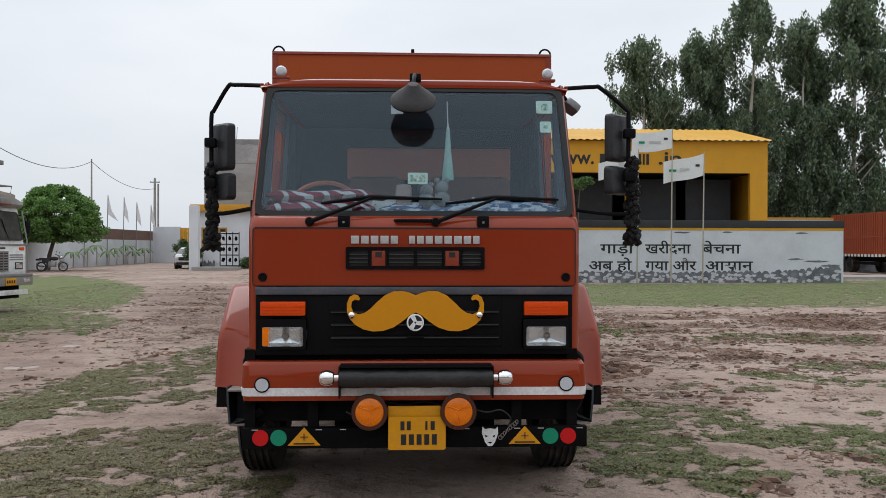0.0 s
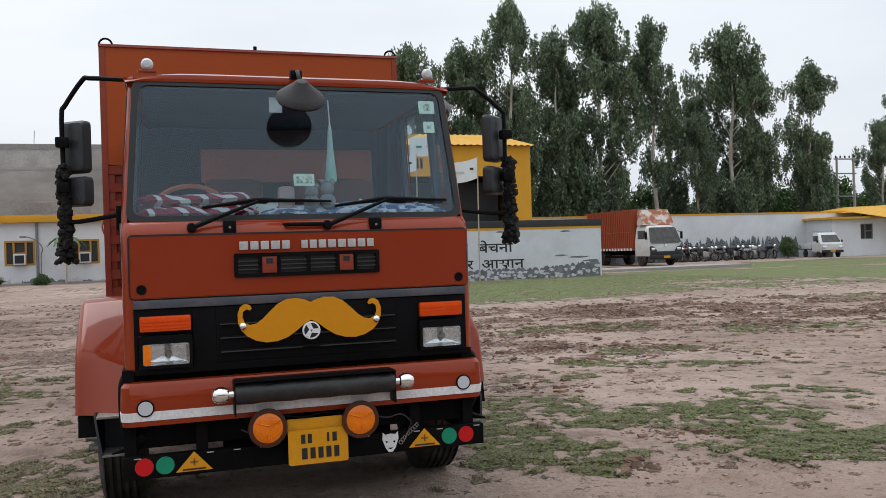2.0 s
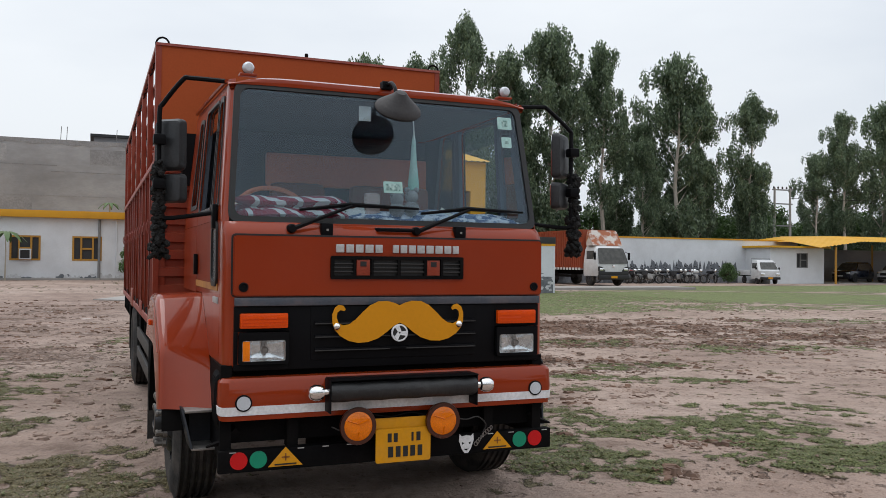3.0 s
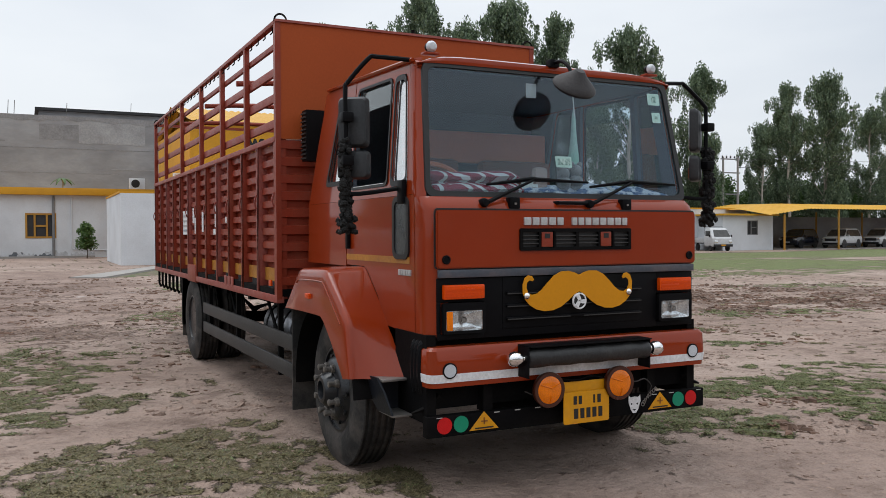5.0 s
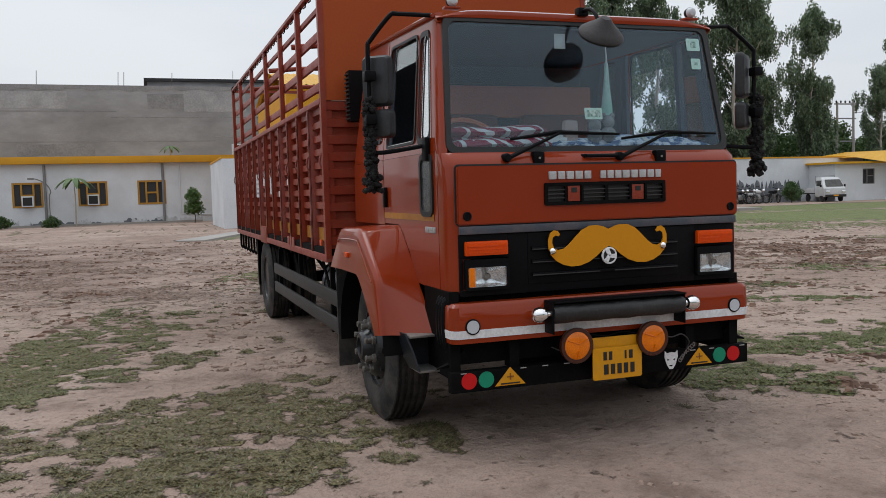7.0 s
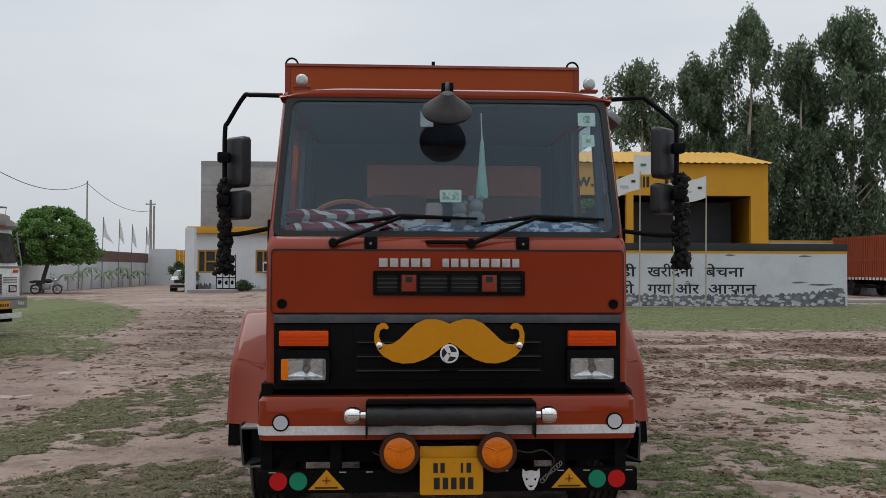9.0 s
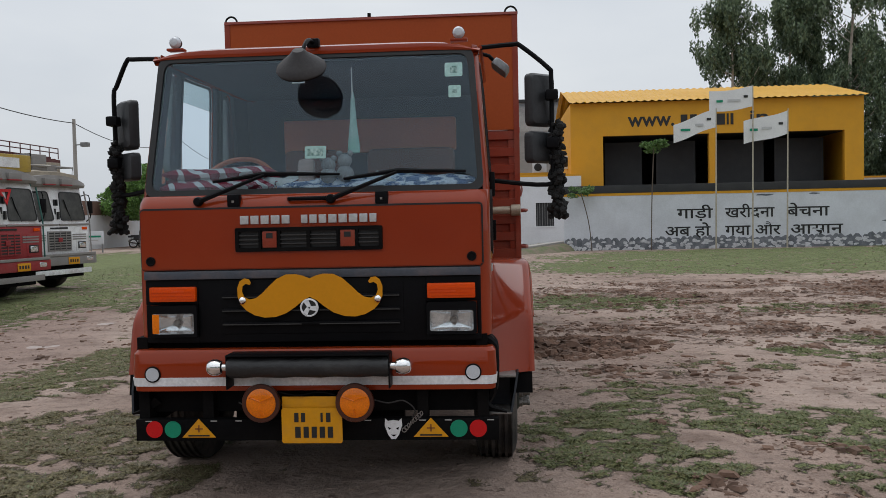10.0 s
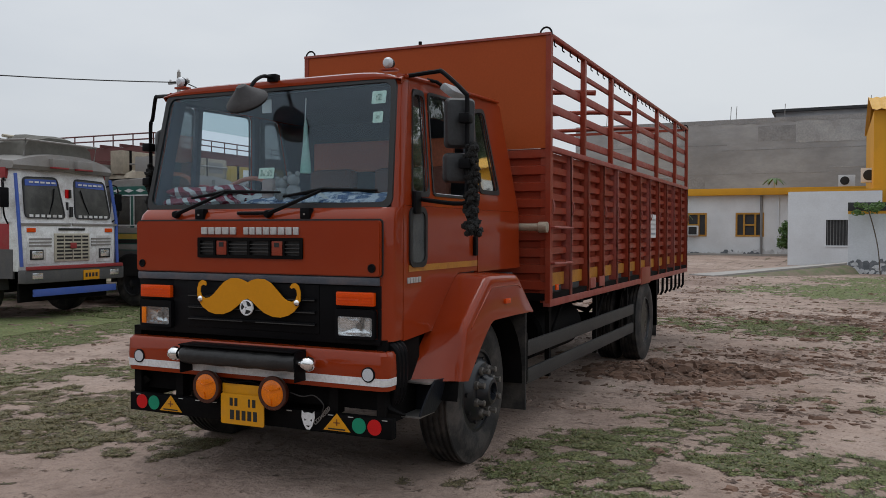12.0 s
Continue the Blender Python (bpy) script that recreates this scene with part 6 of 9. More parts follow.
def striped(name, c0, c1, scale):
    m = bpy.data.materials.new(name)
    m.use_nodes = True
    n, l = m.node_tree.nodes, m.node_tree.links
    tc, wv, rp = n.new("ShaderNodeTexCoord"), n.new("ShaderNodeTexWave"), n.new("ShaderNodeValToRGB")
    wv.inputs["Scale"].default_value, wv.inputs["Distortion"].default_value = scale, 5.0
    wv.inputs["Detail"].default_value, wv.inputs["Detail Scale"].default_value = 2.0, 1.5
    wv.bands_direction = "DIAGONAL"
    rp.color_ramp.interpolation = "LINEAR"
    rp.color_ramp.elements[0].position, rp.color_ramp.elements[0].color = 0.66, (*c0, 1)
    rp.color_ramp.elements[1].position, rp.color_ramp.elements[1].color = 0.72, (*c1, 1)
    l.new(tc.outputs["Object"], wv.inputs["Vector"])
    l.new(wv.outputs["Fac"], rp.inputs["Fac"])
    l.new(rp.outputs["Color"], n["Principled BSDF"].inputs["Base Color"])
    n["Principled BSDF"].inputs["Roughness"].default_value = 0.9
    return m


def cloth_rolls(name, x0, x1, rolls, material, seed, label):
    """A crumpled cloth as soft overlapping folds along the dashboard. rolls: y, z, half depth, half height."""
    bm = bmesh.new()
    for q, (yc, zc, a, h) in enumerate(rolls):
        rings, nx = [], 30
        for i in range(nx + 1):
            u = i / nx
            x = x0 + (x1 - x0) * u
            end = min(1.0, 6 * u + 0.25, 6 * (1 - u) + 0.25)
            k1 = noise.noise(Vector((x * 4.5 + seed, q * 3.1, seed)))
            k2 = noise.noise(Vector((x * 11.0 + seed, q * 5.3, seed + 4)))
            ring = []
            for j in range(12):
                t = 2 * math.pi * j / 12
                k3 = noise.noise(Vector((x * 9 + seed, j * 0.8, q * 2.0)))
                rr = end * (1 + 0.25 * k1 + 0.2 * k3)
                ring.append(Vector((x, yc + 0.03 * k2 + a * rr * math.cos(t), zc + 0.018 * k1 + h * rr * math.sin(t))))
            rings.append(ring)
        loft(bm, rings, closed=True)
    return part(name, bm, material, truck, label)


cloth_rolls("dash_blanket", -0.91, -0.24, ((0.26, 1.785, 0.07, 0.04), (0.36, 1.82, 0.09, 0.055), (0.31, 1.865, 0.085, 0.036), (0.47, 1.83, 0.09, 0.06)), striped("maroon_striped_blanket", (0.25, 0.016, 0.035), (0.62, 0.60, 0.57), 5.0), 1.3, "maroon and white striped blanket on the dashboard")
cloth_rolls("dash_towel", -0.22, 0.90, ((0.25, 1.77, 0.06, 0.025), (0.34, 1.785, 0.08, 0.035), (0.45, 1.80, 0.09, 0.042)), CLOTHBLUE, 5.1, "blue and white patterned towel on the dashboard")
bm = bmesh.new()
for x, y, w, h, r in ((-0.30, 0.30, 0.10, 0.05, 20), (-0.18, 0.33, 0.15, 0.04, -25), (-0.20, 0.24, 0.12, 0.02, 5), (0.40, 0.24, 0.12, 0.02, 30)):
    made = box(bm, -w / 2, w / 2, -0.004, 0.004, -h / 2, h / 2)
    bmesh.ops.rotate(bm, verts=made, matrix=Matrix.Rotation(radians(r), 3, "Y"))
    bmesh.ops.translate(bm, verts=made, vec=(x, y, 1.82))
part("paper_slips", bm, PAPER, truck, "loose paper slips on the dashboard")
for x, h in ((0.07, 0.075), (0.165, 0.09)):
    toy = new("soft_toy")
    toy.parent = truck
    tagged(toy, "small grey plush toy on the dashboard")
    for nm, z, r, dx in (("torso", 0.05, 0.05, 0), ("head", 0.115, 0.042, 0.0), ("ear", 0.152, 0.018, -0.03), ("ear", 0.152, 0.018, 0.03)):
        bm = bmesh.new()
        bmesh.ops.create_icosphere(bm, subdivisions=2, radius=r)
        bmesh.ops.translate(bm, verts=bm.verts, vec=(x + dx, 0.27, 1.79 + z * h / 0.08))
        part(nm, bm, SURFTOY := surface("grey_plush", (0.30, 0.29, 0.27), (0.10, 0.10, 0.10), rough=0.95, scale=20), toy)
bm = bmesh.new()
box(bm, -0.12, -0.02, 0.30, 0.36, 1.76, 1.94, 0.03)
part("dash_parcel", bm, surface("pink_beige_wrap", (0.45, 0.33, 0.28), rough=0.7), truck, "pinkish parcel on the dashboard")
# pennant and stickers on the glass
part("pennant_string", T([(0.20, 0.36, 2.46), (0.205, 0.34, 2.28)], 0.004, 5), PAPER, cab)
bm = bmesh.new()
lathe(bm, [(2.32, 0.004), (2.28, 0.012), (2.15, 0.02), (2.02, 0.034), (1.97, 0.036), (1.965, 0.002)], "z", (0.205, 0.35, 0), 12)
part("pennant", bm, GREENCLOTH, cab, "green and white hanging pennant")


PRINTGREY = surface("grey_green_print", (0.10, 0.22, 0.20), (0.4, 0.55, 0.52), rough=0.6, scale=60, amount=1.0)


def sticker(u0, u1, v0, v1, material, inner=None):
    bm = bmesh.new()
    plate(bm, round_rect(u0, u1, v0, v1, 0.008), (), lambda u, v: on_screen(u, v, -0.016), (0, -0.001, 0))
    st = part("sticker", bm, material, screen, "small mint-green paper sticker")
    if inner:
        bm = bmesh.new()
        plate(bm, round_rect(*inner, 0.004), (), lambda u, v: on_screen(u, v, -0.0185), (0, -0.001, 0))
        part("print", bm, PRINTGREY, st)


sticker(0.745, 0.845, 2.375, 2.455, MINT, (0.775, 0.815, 2.395, 2.435))
sticker(0.765, 0.835, 2.255, 2.325, MINT, (0.787, 0.813, 2.28, 2.30))
sticker(-0.045, 0.075, 1.93, 2.0, MINT, (-0.03, 0.06, 1.945, 1.985))

# wipers, washer blocks and the handle under the glass
for x0, x1, side_s in ((-0.62, 0.16, 1), (0.12, 0.86, 1)):
    wip = new("wiper")
    wip.parent = cab
    tagged(wip, "black windscreen wiper")
    za, zb = 1.70, 1.845
    part("arm", T([(x0, 0.06, za), (x0 + 0.02, 0.045, za + 0.005), (x0 + 0.36, 0.105, zb - 0.005)], [0.018, 0.014, 0.009], 6), PLASTIC, wip)
    part("blade", T([(x0 + 0.06, 0.138, zb - 0.035), (x0 + 0.36, 0.128, zb + 0.003), (x1, 0.132, zb - 0.008)], [0.008, 0.014, 0.007], 6), PLASTIC, wip)
    bm = bmesh.new()
    lathe(bm, [(0.09, 0.026), (0.05, 0.026), (0.035, 0.02), (0.033, 0.003)], "y", (x0, 0, za), 12)
    part("spindle", bm, PLASTIC, wip)
for x in (-0.42, 0.40):
    blk = part("lid_hinge", B(x - 0.035, x + 0.035, 0.045, 0.10, 1.665, 1.735, bevel=0.01), PLASTIC, cab, "black hinge block")
    part("bolt", B(x - 0.006, x + 0.006, 0.04, 0.046, 1.69, 1.702), STEEL, blk)
part("grab_handle", T([(-0.12, 0.09, 1.705), (-0.11, 0.055, 1.705), (0.11, 0.055, 1.705), (0.12, 0.09, 1.705)], 0.012, 8), PLASTIC, cab)

# roof marker lamps, roof mirror and its bracket, round wide-angle mirror
for s in (-1, 1):
    mk = new("marker_lamp")
    mk.parent = truck
    tagged(mk, "white round roof marker lamp")
    x = s * 0.825
    part("stalk", T([(x, 0.35, 2.59), (x, 0.35, 2.61)], 0.012, 8), PLASTIC, mk)
    part("foot", B(x - 0.05, x + 0.05, 0.32, 0.38, 2.585, 2.60, bevel=0.005), ORANGE, mk)
    bm = bmesh.new()
    lathe(bm, [(0.375, 0.02), (0.365, 0.03), (0.345, 0.034), (0.335, 0.036)], "y", (x, 0, 2.633), 16)
    part("housing", bm, PLASTIC, mk)
    bm = bmesh.new()
    lathe(bm, [(0.338, 0.035), (0.322, 0.033), (0.308, 0.022), (0.304, 0.002)], "y", (x, 0, 2.633), 16)
    part("lens", bm, REFWHITE, mk)
rm = new("down_view_mirror")
rm.parent = truck
tagged(rm, "black dome mirror on a roof bracket")
part("clamp", B(-0.035, 0.035, 0.255, 0.31, 2.565, 2.615, bevel=0.008), PLASTIC, rm)
part("arm", T(smooth_path([(0.0, 0.28, 2.592), (-0.005, 0.18, 2.588), (-0.01, 0.10, 2.545), (-0.015, 0.05, 2.48)], 4), 0.012, 8), PLASTIC, rm)
bm = bmesh.new()
lathe(bm, [(0.085, 0.002), (0.083, 0.03), (0.055, 0.055), (0.015, 0.105), (-0.01, 0.133), (-0.024, 0.137), (-0.034, 0.13), (-0.042, 0.09), (-0.046, 0.03), (-0.047, 0.002)], "z", (0, 0, 0), 32)
bmesh.ops.rotate(bm, verts=bm.verts, matrix=Matrix.Rotation(radians(36), 3, "X"))
bmesh.ops.translate(bm, verts=bm.verts, vec=(-0.015, 0.015, 2.425))
part("dome", bm, GREYPLASTIC, rm)
bm = bmesh.new()
lathe(bm, [(-0.040, 0.128), (-0.047, 0.10), (-0.052, 0.05), (-0.054, 0.002)], "z", (0, 0, 0), 32)
bmesh.ops.rotate(bm, verts=bm.verts, matrix=Matrix.Rotation(radians(36), 3, "X"))
bmesh.ops.translate(bm, verts=bm.verts, vec=(-0.015, 0.015, 2.425))
part("mirror_face", bm, MIRROR, rm, "convex mirror face turned down to the cab")
part("visor_paper", B(-0.15, -0.075, 0.36, 0.364, 2.38, 2.47), PAPER, cab, "white paper under the roof lining")

# side mirrors on tubular arms with wool tassels
for s in (-1, 1):
    mg = new("mirror_set")
    mg.parent = truck
    tagged(mg, "black twin side mirrors on a tubular arm with a black tassel")
    out, my = (0.31, 0.0) if s < 0 else (0.36, -0.17)
    xo = s * (0.985 + out)
    arm = smooth_path([(s * 0.94, 0.37, 2.55), (s * 1.13, 0.44 + 0.3 * my, 2.566), (s * 1.175, 0.455 + 0.4 * my, 2.556), (xo - s * 0.02, 0.53 + my, 2.425), (xo, 0.53 + my, 2.37), (xo, 0.53 + my, 2.1), (xo, 0.53 + my, 1.83), (xo - s * 0.03, 0.53 + my, 1.76), (s * 1.02, 0.42, 1.79), (s * 0.985, 0.40, 1.80)], 4)
    part("arm", T(arm, 0.014, 8), PLASTIC, mg)
    part("hinge", B(*sorted((s * 0.985, s * 1.015)), 0.34, 0.42, 1.70, 1.84, bevel=0.008), PLASTIC, mg)
    for zc, hh, ww in (((2.19, 0.15, 0.185), (1.935, 0.085, 0.20)) if s < 0 else ((2.245, 0.15, 0.185), (1.975, 0.09, 0.20))):
        bm = bmesh.new()
        rings = []
        for dy, sc in ((-0.035, 0.72), (-0.028, 0.9), (-0.005, 1.0), (0.03, 1.0)):
            rings.append([(u * sc, dy, v * sc) for u, v in round_rect(-ww / 2, ww / 2, -hh, hh, 0.03)])
        loft(bm, rings, closed=True)
        bmesh.ops.rotate(bm, verts=bm.verts, matrix=Matrix.Rotation(radians(40 * s), 3, "Z"))
        bmesh.ops.translate(bm, verts=bm.verts, vec=(xo - s * 0.062, 0.565 + my, zc))
        hs = part("mirror_housing", bm, MIRRORSHELL, mg)
        bm = bmesh.new()
        plate(bm, round_rect(-ww / 2 + 0.008, ww / 2 - 0.008, -hh + 0.008, hh - 0.008, 0.025), (), lambda u, v: (u, 0.033, v), (0, 0.003, 0))
        bmesh.ops.rotate(bm, verts=bm.verts, matrix=Matrix.Rotation(radians(40 * s), 3, "Z"))
        bmesh.ops.translate(bm, verts=bm.verts, vec=(xo - s * 0.062, 0.565 + my, zc))
        part("mirror_glass", bm, MIRROR, hs)
        part("clamp", B(xo - 0.035, xo + 0.035, 0.475 + my, 0.545 + my, zc - 0.03 + 0.02, zc + 0.05, bevel=0.012), PLASTIC, hs)
    bm = bmesh.new()
    rnd = random.Random(7 + s)
    for k in range(300):
        z = (2.12 if s > 0 else 2.08) - 0.55 * (k / 300) ** 0.9
        bulge = (0.034 if s > 0 else 0.027) + 0.012 * abs(math.sin(z * 32)) + (0.02 if z < 1.62 else 0)
        a, r = rnd.uniform(0, 6.28), rnd.uniform(0.2, 1.0) * bulge
        c = Vector((xo + (s * 0.03 if s > 0 else 0.0) + r * math.cos(a), 0.54 + my + r * math.sin(a), z))
        m = bmesh.ops.create_icosphere(bm, subdivisions=1, radius=rnd.uniform(0.012, 0.021))["verts"]
        for v in m:
            v.co += v.co * rnd.uniform(-0.25, 0.35)
        bmesh.ops.translate(bm, verts=m, vec=c)
    part("tassel", bm, TASSEL, mg, "black wool tassel", smooth=None)

# kerb-view mirror over the passenger door
km = new("kerb_mirror")
km.parent = truck
tagged(km, "grey kerb-view mirror over the cab door")
bm = bmesh.new()
loft(bm, [[(u * sc, v * sc, dz) for u, v in round_rect(-0.055, 0.055, -0.12, 0.12, 0.035)] for dz, sc in ((0.03, 0.7), (0.024, 0.92), (0.0, 1.0), (-0.02, 1.0))], closed=True)
bmesh.ops.rotate(bm, verts=bm.verts, matrix=Matrix.Rotation(radians(38), 3, "Y"))
bmesh.ops.translate(bm, verts=bm.verts, vec=(1.06, 0.79, 2.505))
part("housing", bm, surface("light_grey_mirror_shell", (0.20, 0.21, 0.22), (0.14, 0.145, 0.15), rough=0.4), km)
part("arm", T([(0.93, 0.66, 2.575), (0.99, 0.68, 2.56), (1.04, 0.74, 2.52)], 0.012, 8), PLASTIC, km)

# bumper
bumper = new("bumper")
bumper.parent = truck
tagged(bumper, "orange-red steel bumper with a white stripe")


def bump_ring(z, out, w=1.0):
    half = [(w + out, 0.115), (w + out, 0.05)] + [(w + out - 0.05 + 0.05 * math.cos(radians(18 * k)), 0.05 - 0.05 * math.sin(radians(18 * k))) for k in range(1, 6)]
    half = [(x, y - out) for x, y in half]
    return [Vector((x, y, z)) for x, y in half] + [Vector((-x, y, z)) for x, y in reversed(half)]


part("beam", shell([bump_ring(0.655, -0.02), bump_ring(0.66, 0.0), bump_ring(0.76, 0.008), bump_ring(0.865, 0.003), bump_ring(0.885, -0.012), bump_ring(0.888, -0.07)], 0.02), ORANGE, bumper)
part("stripe", shell([bump_ring(0.688, 0.0065), bump_ring(0.735, 0.0105)], 0.004), WHITEPAINT, bumper, "white painted stripe")
for s in (-1, 1):
    bm = bmesh.new()
    for y in (0.13, 0.175, 0.22):
        tube(bm, smooth_path([(s * 0.86, y + 0.02, 0.915), (s * 0.93, y, 0.922), (s * 0.975, y, 0.90), (s * 0.992, y, 0.86), (s * 0.995, y, 0.75), (s * 0.985, y, 0.64), (s * 0.95, y + 0.02, 0.57)], 4), 0.028, 8)
    part("corner_rubber", bm, PLASTIC, bumper, "black rubber corner guard")
    bm = bmesh.new()
    lathe(bm, [(-0.002, 0.045), (-0.014, 0.045), (-0.016, 0.038), (-0.012, 0.036)], "y", (s * 0.882, 0, 0.755), 24)
    rf = part("reflector_rim", bm, PLASTIC, bumper)
    bm = bmesh.new()
    disc(bm, (s * 0.882, -0.010, 0.755), 0.037, (0, -0.006, 0), 24)
    part("reflector", bm, REFWHITE, rf, "round white reflector")
# padded roll bar with chrome ends and two round amber lamps
bar = new("bumper_roll")
bar.parent = truck
tagged(bar, "black padded roll bar with chrome ball ends")
bm = bmesh.new()
lathe(bm, [(-0.435, 0.02), (-0.435, 0.052), (-0.42, 0.058)] + [(-0.42 + 0.84 * k / 12, 0.057 + 0.003 * math.sin(k * 2.1)) for k in range(1, 12)] + [(0.42, 0.058), (0.435, 0.052), (0.435, 0.02)], "x", (0.005, -0.085, 0.805), 18)
part("roll_pad", bm, surface("scuffed_black_rexine", (0.014, 0.014, 0.015), (0.07, 0.068, 0.066), rough=0.5, scale=9, amount=0.35, edges=(0.5, 0.75), bump=0.4, grain_scale=40), bar)
part("top_plate", B(-0.43, 0.44, -0.14, 0.01, 0.868, 0.876, bevel=0.002), PLASTIC, bar)
for s in (-1, 1):
    x = s * 0.437 + 0.005
    part("bracket", B(x - 0.004, x + 0.004, -0.12, 0.02, 0.69, 0.87, bevel=0.002), PLASTIC, bar)
    bm = bmesh.new()
    lathe(bm, [(0.0, 0.02), (s * 0.03, 0.02), (s * 0.035, 0.034), (s * 0.055, 0.043), (s * 0.08, 0.045), (s * 0.105, 0.036), (s * 0.118, 0.018), (s * 0.121, 0.002)], "x", (x, -0.085, 0.805), 20)
    part("end_ball", bm, CHROME, bar, "chrome ball end")
for x in (-0.262, 0.248):
    fog = new("fog_lamp")
    fog.parent = truck
    tagged(fog, "round amber fog lamp under the bumper")
    part("bracket", T([(x, 0.0, 0.66), (x, -0.02, 0.60)], 0.012, 8), PLASTIC, fog)
    bm = bmesh.new()
    lathe(bm, [(0.03, 0.03), (0.01, 0.07), (-0.03, 0.099), (-0.058, 0.106), (-0.068, 0.103), (-0.068, 0.082), (-0.06, 0.08)], "y", (x, -0.01, 0.605), 32)
    part("housing", bm, surface("brown_amber_rim", (0.06, 0.014, 0.006), rough=0.3), fog)
    bm = bmesh.new()
    lathe(bm, [(-0.045, 0.082), (-0.066, 0.081), (-0.074, 0.066), (-0.079, 0.03), (-0.08, 0.002)], "y", (x, -0.01, 0.605), 32)
    ln = part("lens", bm, AMBER, fog, "ribbed amber lens")
    for k in range(3):
        t = 2 * math.pi * (k + 0.25) / 3
        part("lens_rib", T([(x + 0.0 * math.cos(t), -0.095, 0.605 + 0.03 * math.sin(t)), (x + 0.072 * math.cos(t), -0.086, 0.605 + 0.072 * math.sin(t))], 0.004, 5), AMBER, ln)
# number plate (unlettered)
np_ = new("number_plate")
np_.parent = truck
tagged(np_, "yellow number plate with dark bars")
bm = bmesh.new()
plate(bm, round_rect(-0.155, 0.175, 0.385, 0.575, 0.012), (), lambda u, v: (u, -0.055, v), (0, -0.006, 0))
part("sheet", bm, PLATE, np_)
part("upper_sheet", B(-0.155, 0.155, -0.045, -0.04, 0.55, 0.635, bevel=0.002), PLATE, np_)
for z0, z1, spans in ((0.50, 0.55, ((-0.085, -0.062), (-0.048, -0.026), (0.058, 0.07), (0.088, 0.112))), (0.415, 0.475, ((-0.082, -0.052), (-0.036, -0.008), (0.008, 0.036), (0.052, 0.08), (0.096, 0.124)))):
    for a, b in spans:
        part("digit_bar", B(a, b, -0.0635, -0.061, z0, z1), INK, np_)
# loose wires about the lamps, and a twisted chain on the underrun bar
for k, pts in enumerate(([(-0.40, -0.02, 0.60), (-0.34, -0.03, 0.575), (-0.28, -0.02, 0.585), (-0.2, -0.03, 0.57), (-0.14, -0.04, 0.60)], [(-0.17, -0.05, 0.66), (-0.06, -0.06, 0.645), (0.05, -0.05, 0.66), (0.15, -0.05, 0.64)],
                         [(0.34, -0.02, 0.61), (0.42, -0.01, 0.59), (0.5, 0.0, 0.60), (0.56, 0.01, 0.55), (0.545, 0.02, 0.50)], [(-0.16, -0.04, 0.575), (-0.22, -0.05, 0.55), (-0.31, -0.04, 0.545)])):
    part("loose_wire", T(smooth_path(pts, 4), 0.004, 5), CHASSIS if k % 2 else RAILGREY, truck)
chain = new("chain")
chain.parent = truck
tagged(chain, "short twisted steel chain")
for k in range(9):
    c = Vector((0.50 + 0.012 * k, 0.018, 0.435 + 0.0115 * k))
    a = 0.5 * k
    part("link", T([c + Vector((0.012 * math.cos(q) * math.cos(a), 0.008 * math.sin(a), 0.012 * math.sin(q))) for q in [2 * math.pi * m / 8 for m in range(9)]], 0.003, 4), STEEL, chain)
# lower bar with reflectors and stickers
low = new("underrun_bar")
low.parent = truck
tagged(low, "black underrun bar with reflectors and warning stickers")
part("bar", B(-1.005, 1.015, 0.03, 0.09, 0.375, 0.495, bevel=0.006), CHASSIS, low)
for s in (-1, 1):
    part("wing_plate", T([(s * 0.90, 0.10, 0.60), (s * 0.97, 0.10, 0.535), (s * 1.06, 0.12, 0.508)], [0.035, 0.02, 0.006], 4), CHASSIS, low)
    for dx, mt, lab in ((0.90, REFRED, "red round reflector"), (0.795, REFGREEN, "green round reflector")):
        bm = bmesh.new()
        disc(bm, (s * dx + 0.002, 0.031, 0.44), 0.047, (0, -0.005, 0), 24)
        part("reflector", bm, mt, low, lab)
    bm = bmesh.new()
    plate(bm, [(s * 0.645 - 0.095, 0.395), (s * 0.645 + 0.095, 0.395), (s * 0.645, 0.50)], (), lambda u, v: (u, 0.028, v), (0, -0.003, 0))
    tri = part("warning_triangle", bm, PLATE, low, "yellow warning triangle sticker")
    part("symbol", B(s * 0.645 - 0.004, s * 0.645 + 0.004, 0.022, 0.0245, 0.425, 0.465), FADEDPRINT, tri)
    part("symbol", B(s * 0.645 - 0.022, s * 0.645 + 0.022, 0.022, 0.0245, 0.44, 0.448), FADEDPRINT, tri)
    part("caption_bar", B(s * 0.645 - 0.06, s * 0.645 + 0.06, 0.022, 0.0245, 0.402, 0.41), INK, tri)
    part("mount", B(s * 0.60 - 0.03, s * 0.60 + 0.03, 0.06, 0.14, 0.49, 0.66), CHASSIS, low)
bm = bmesh.new()
plate(bm, [(-0.045, 0.06), (-0.03, 0.045), (0.0, 0.05), (0.03, 0.045), (0.045, 0.06), (0.048, 0.02), (0.03, -0.03), (0.012, -0.055), (-0.012, -0.055), (-0.03, -0.03), (-0.048, 0.02)],
      [[(-0.03, 0.012), (-0.012, 0.004), (-0.026, -0.006)], [(0.03, 0.012), (0.012, 0.004), (0.026, -0.006)], [(-0.018, -0.03), (0.018, -0.03), (0.0, -0.042)]], lambda u, v: (0.44 + u, 0.028, 0.438 + v), (0, -0.003, 0))
part("mask_sticker", bm, WHITEPAINT, low, "white cut-out sticker")
for x in (-0.56, -0.42, -0.28, 0.30, 0.60, 0.74, 0.97, -0.93):
    part("weld_mark", B(x - 0.018, x + 0.018, 0.026, 0.029, 0.484, 0.489), SILVER, low)

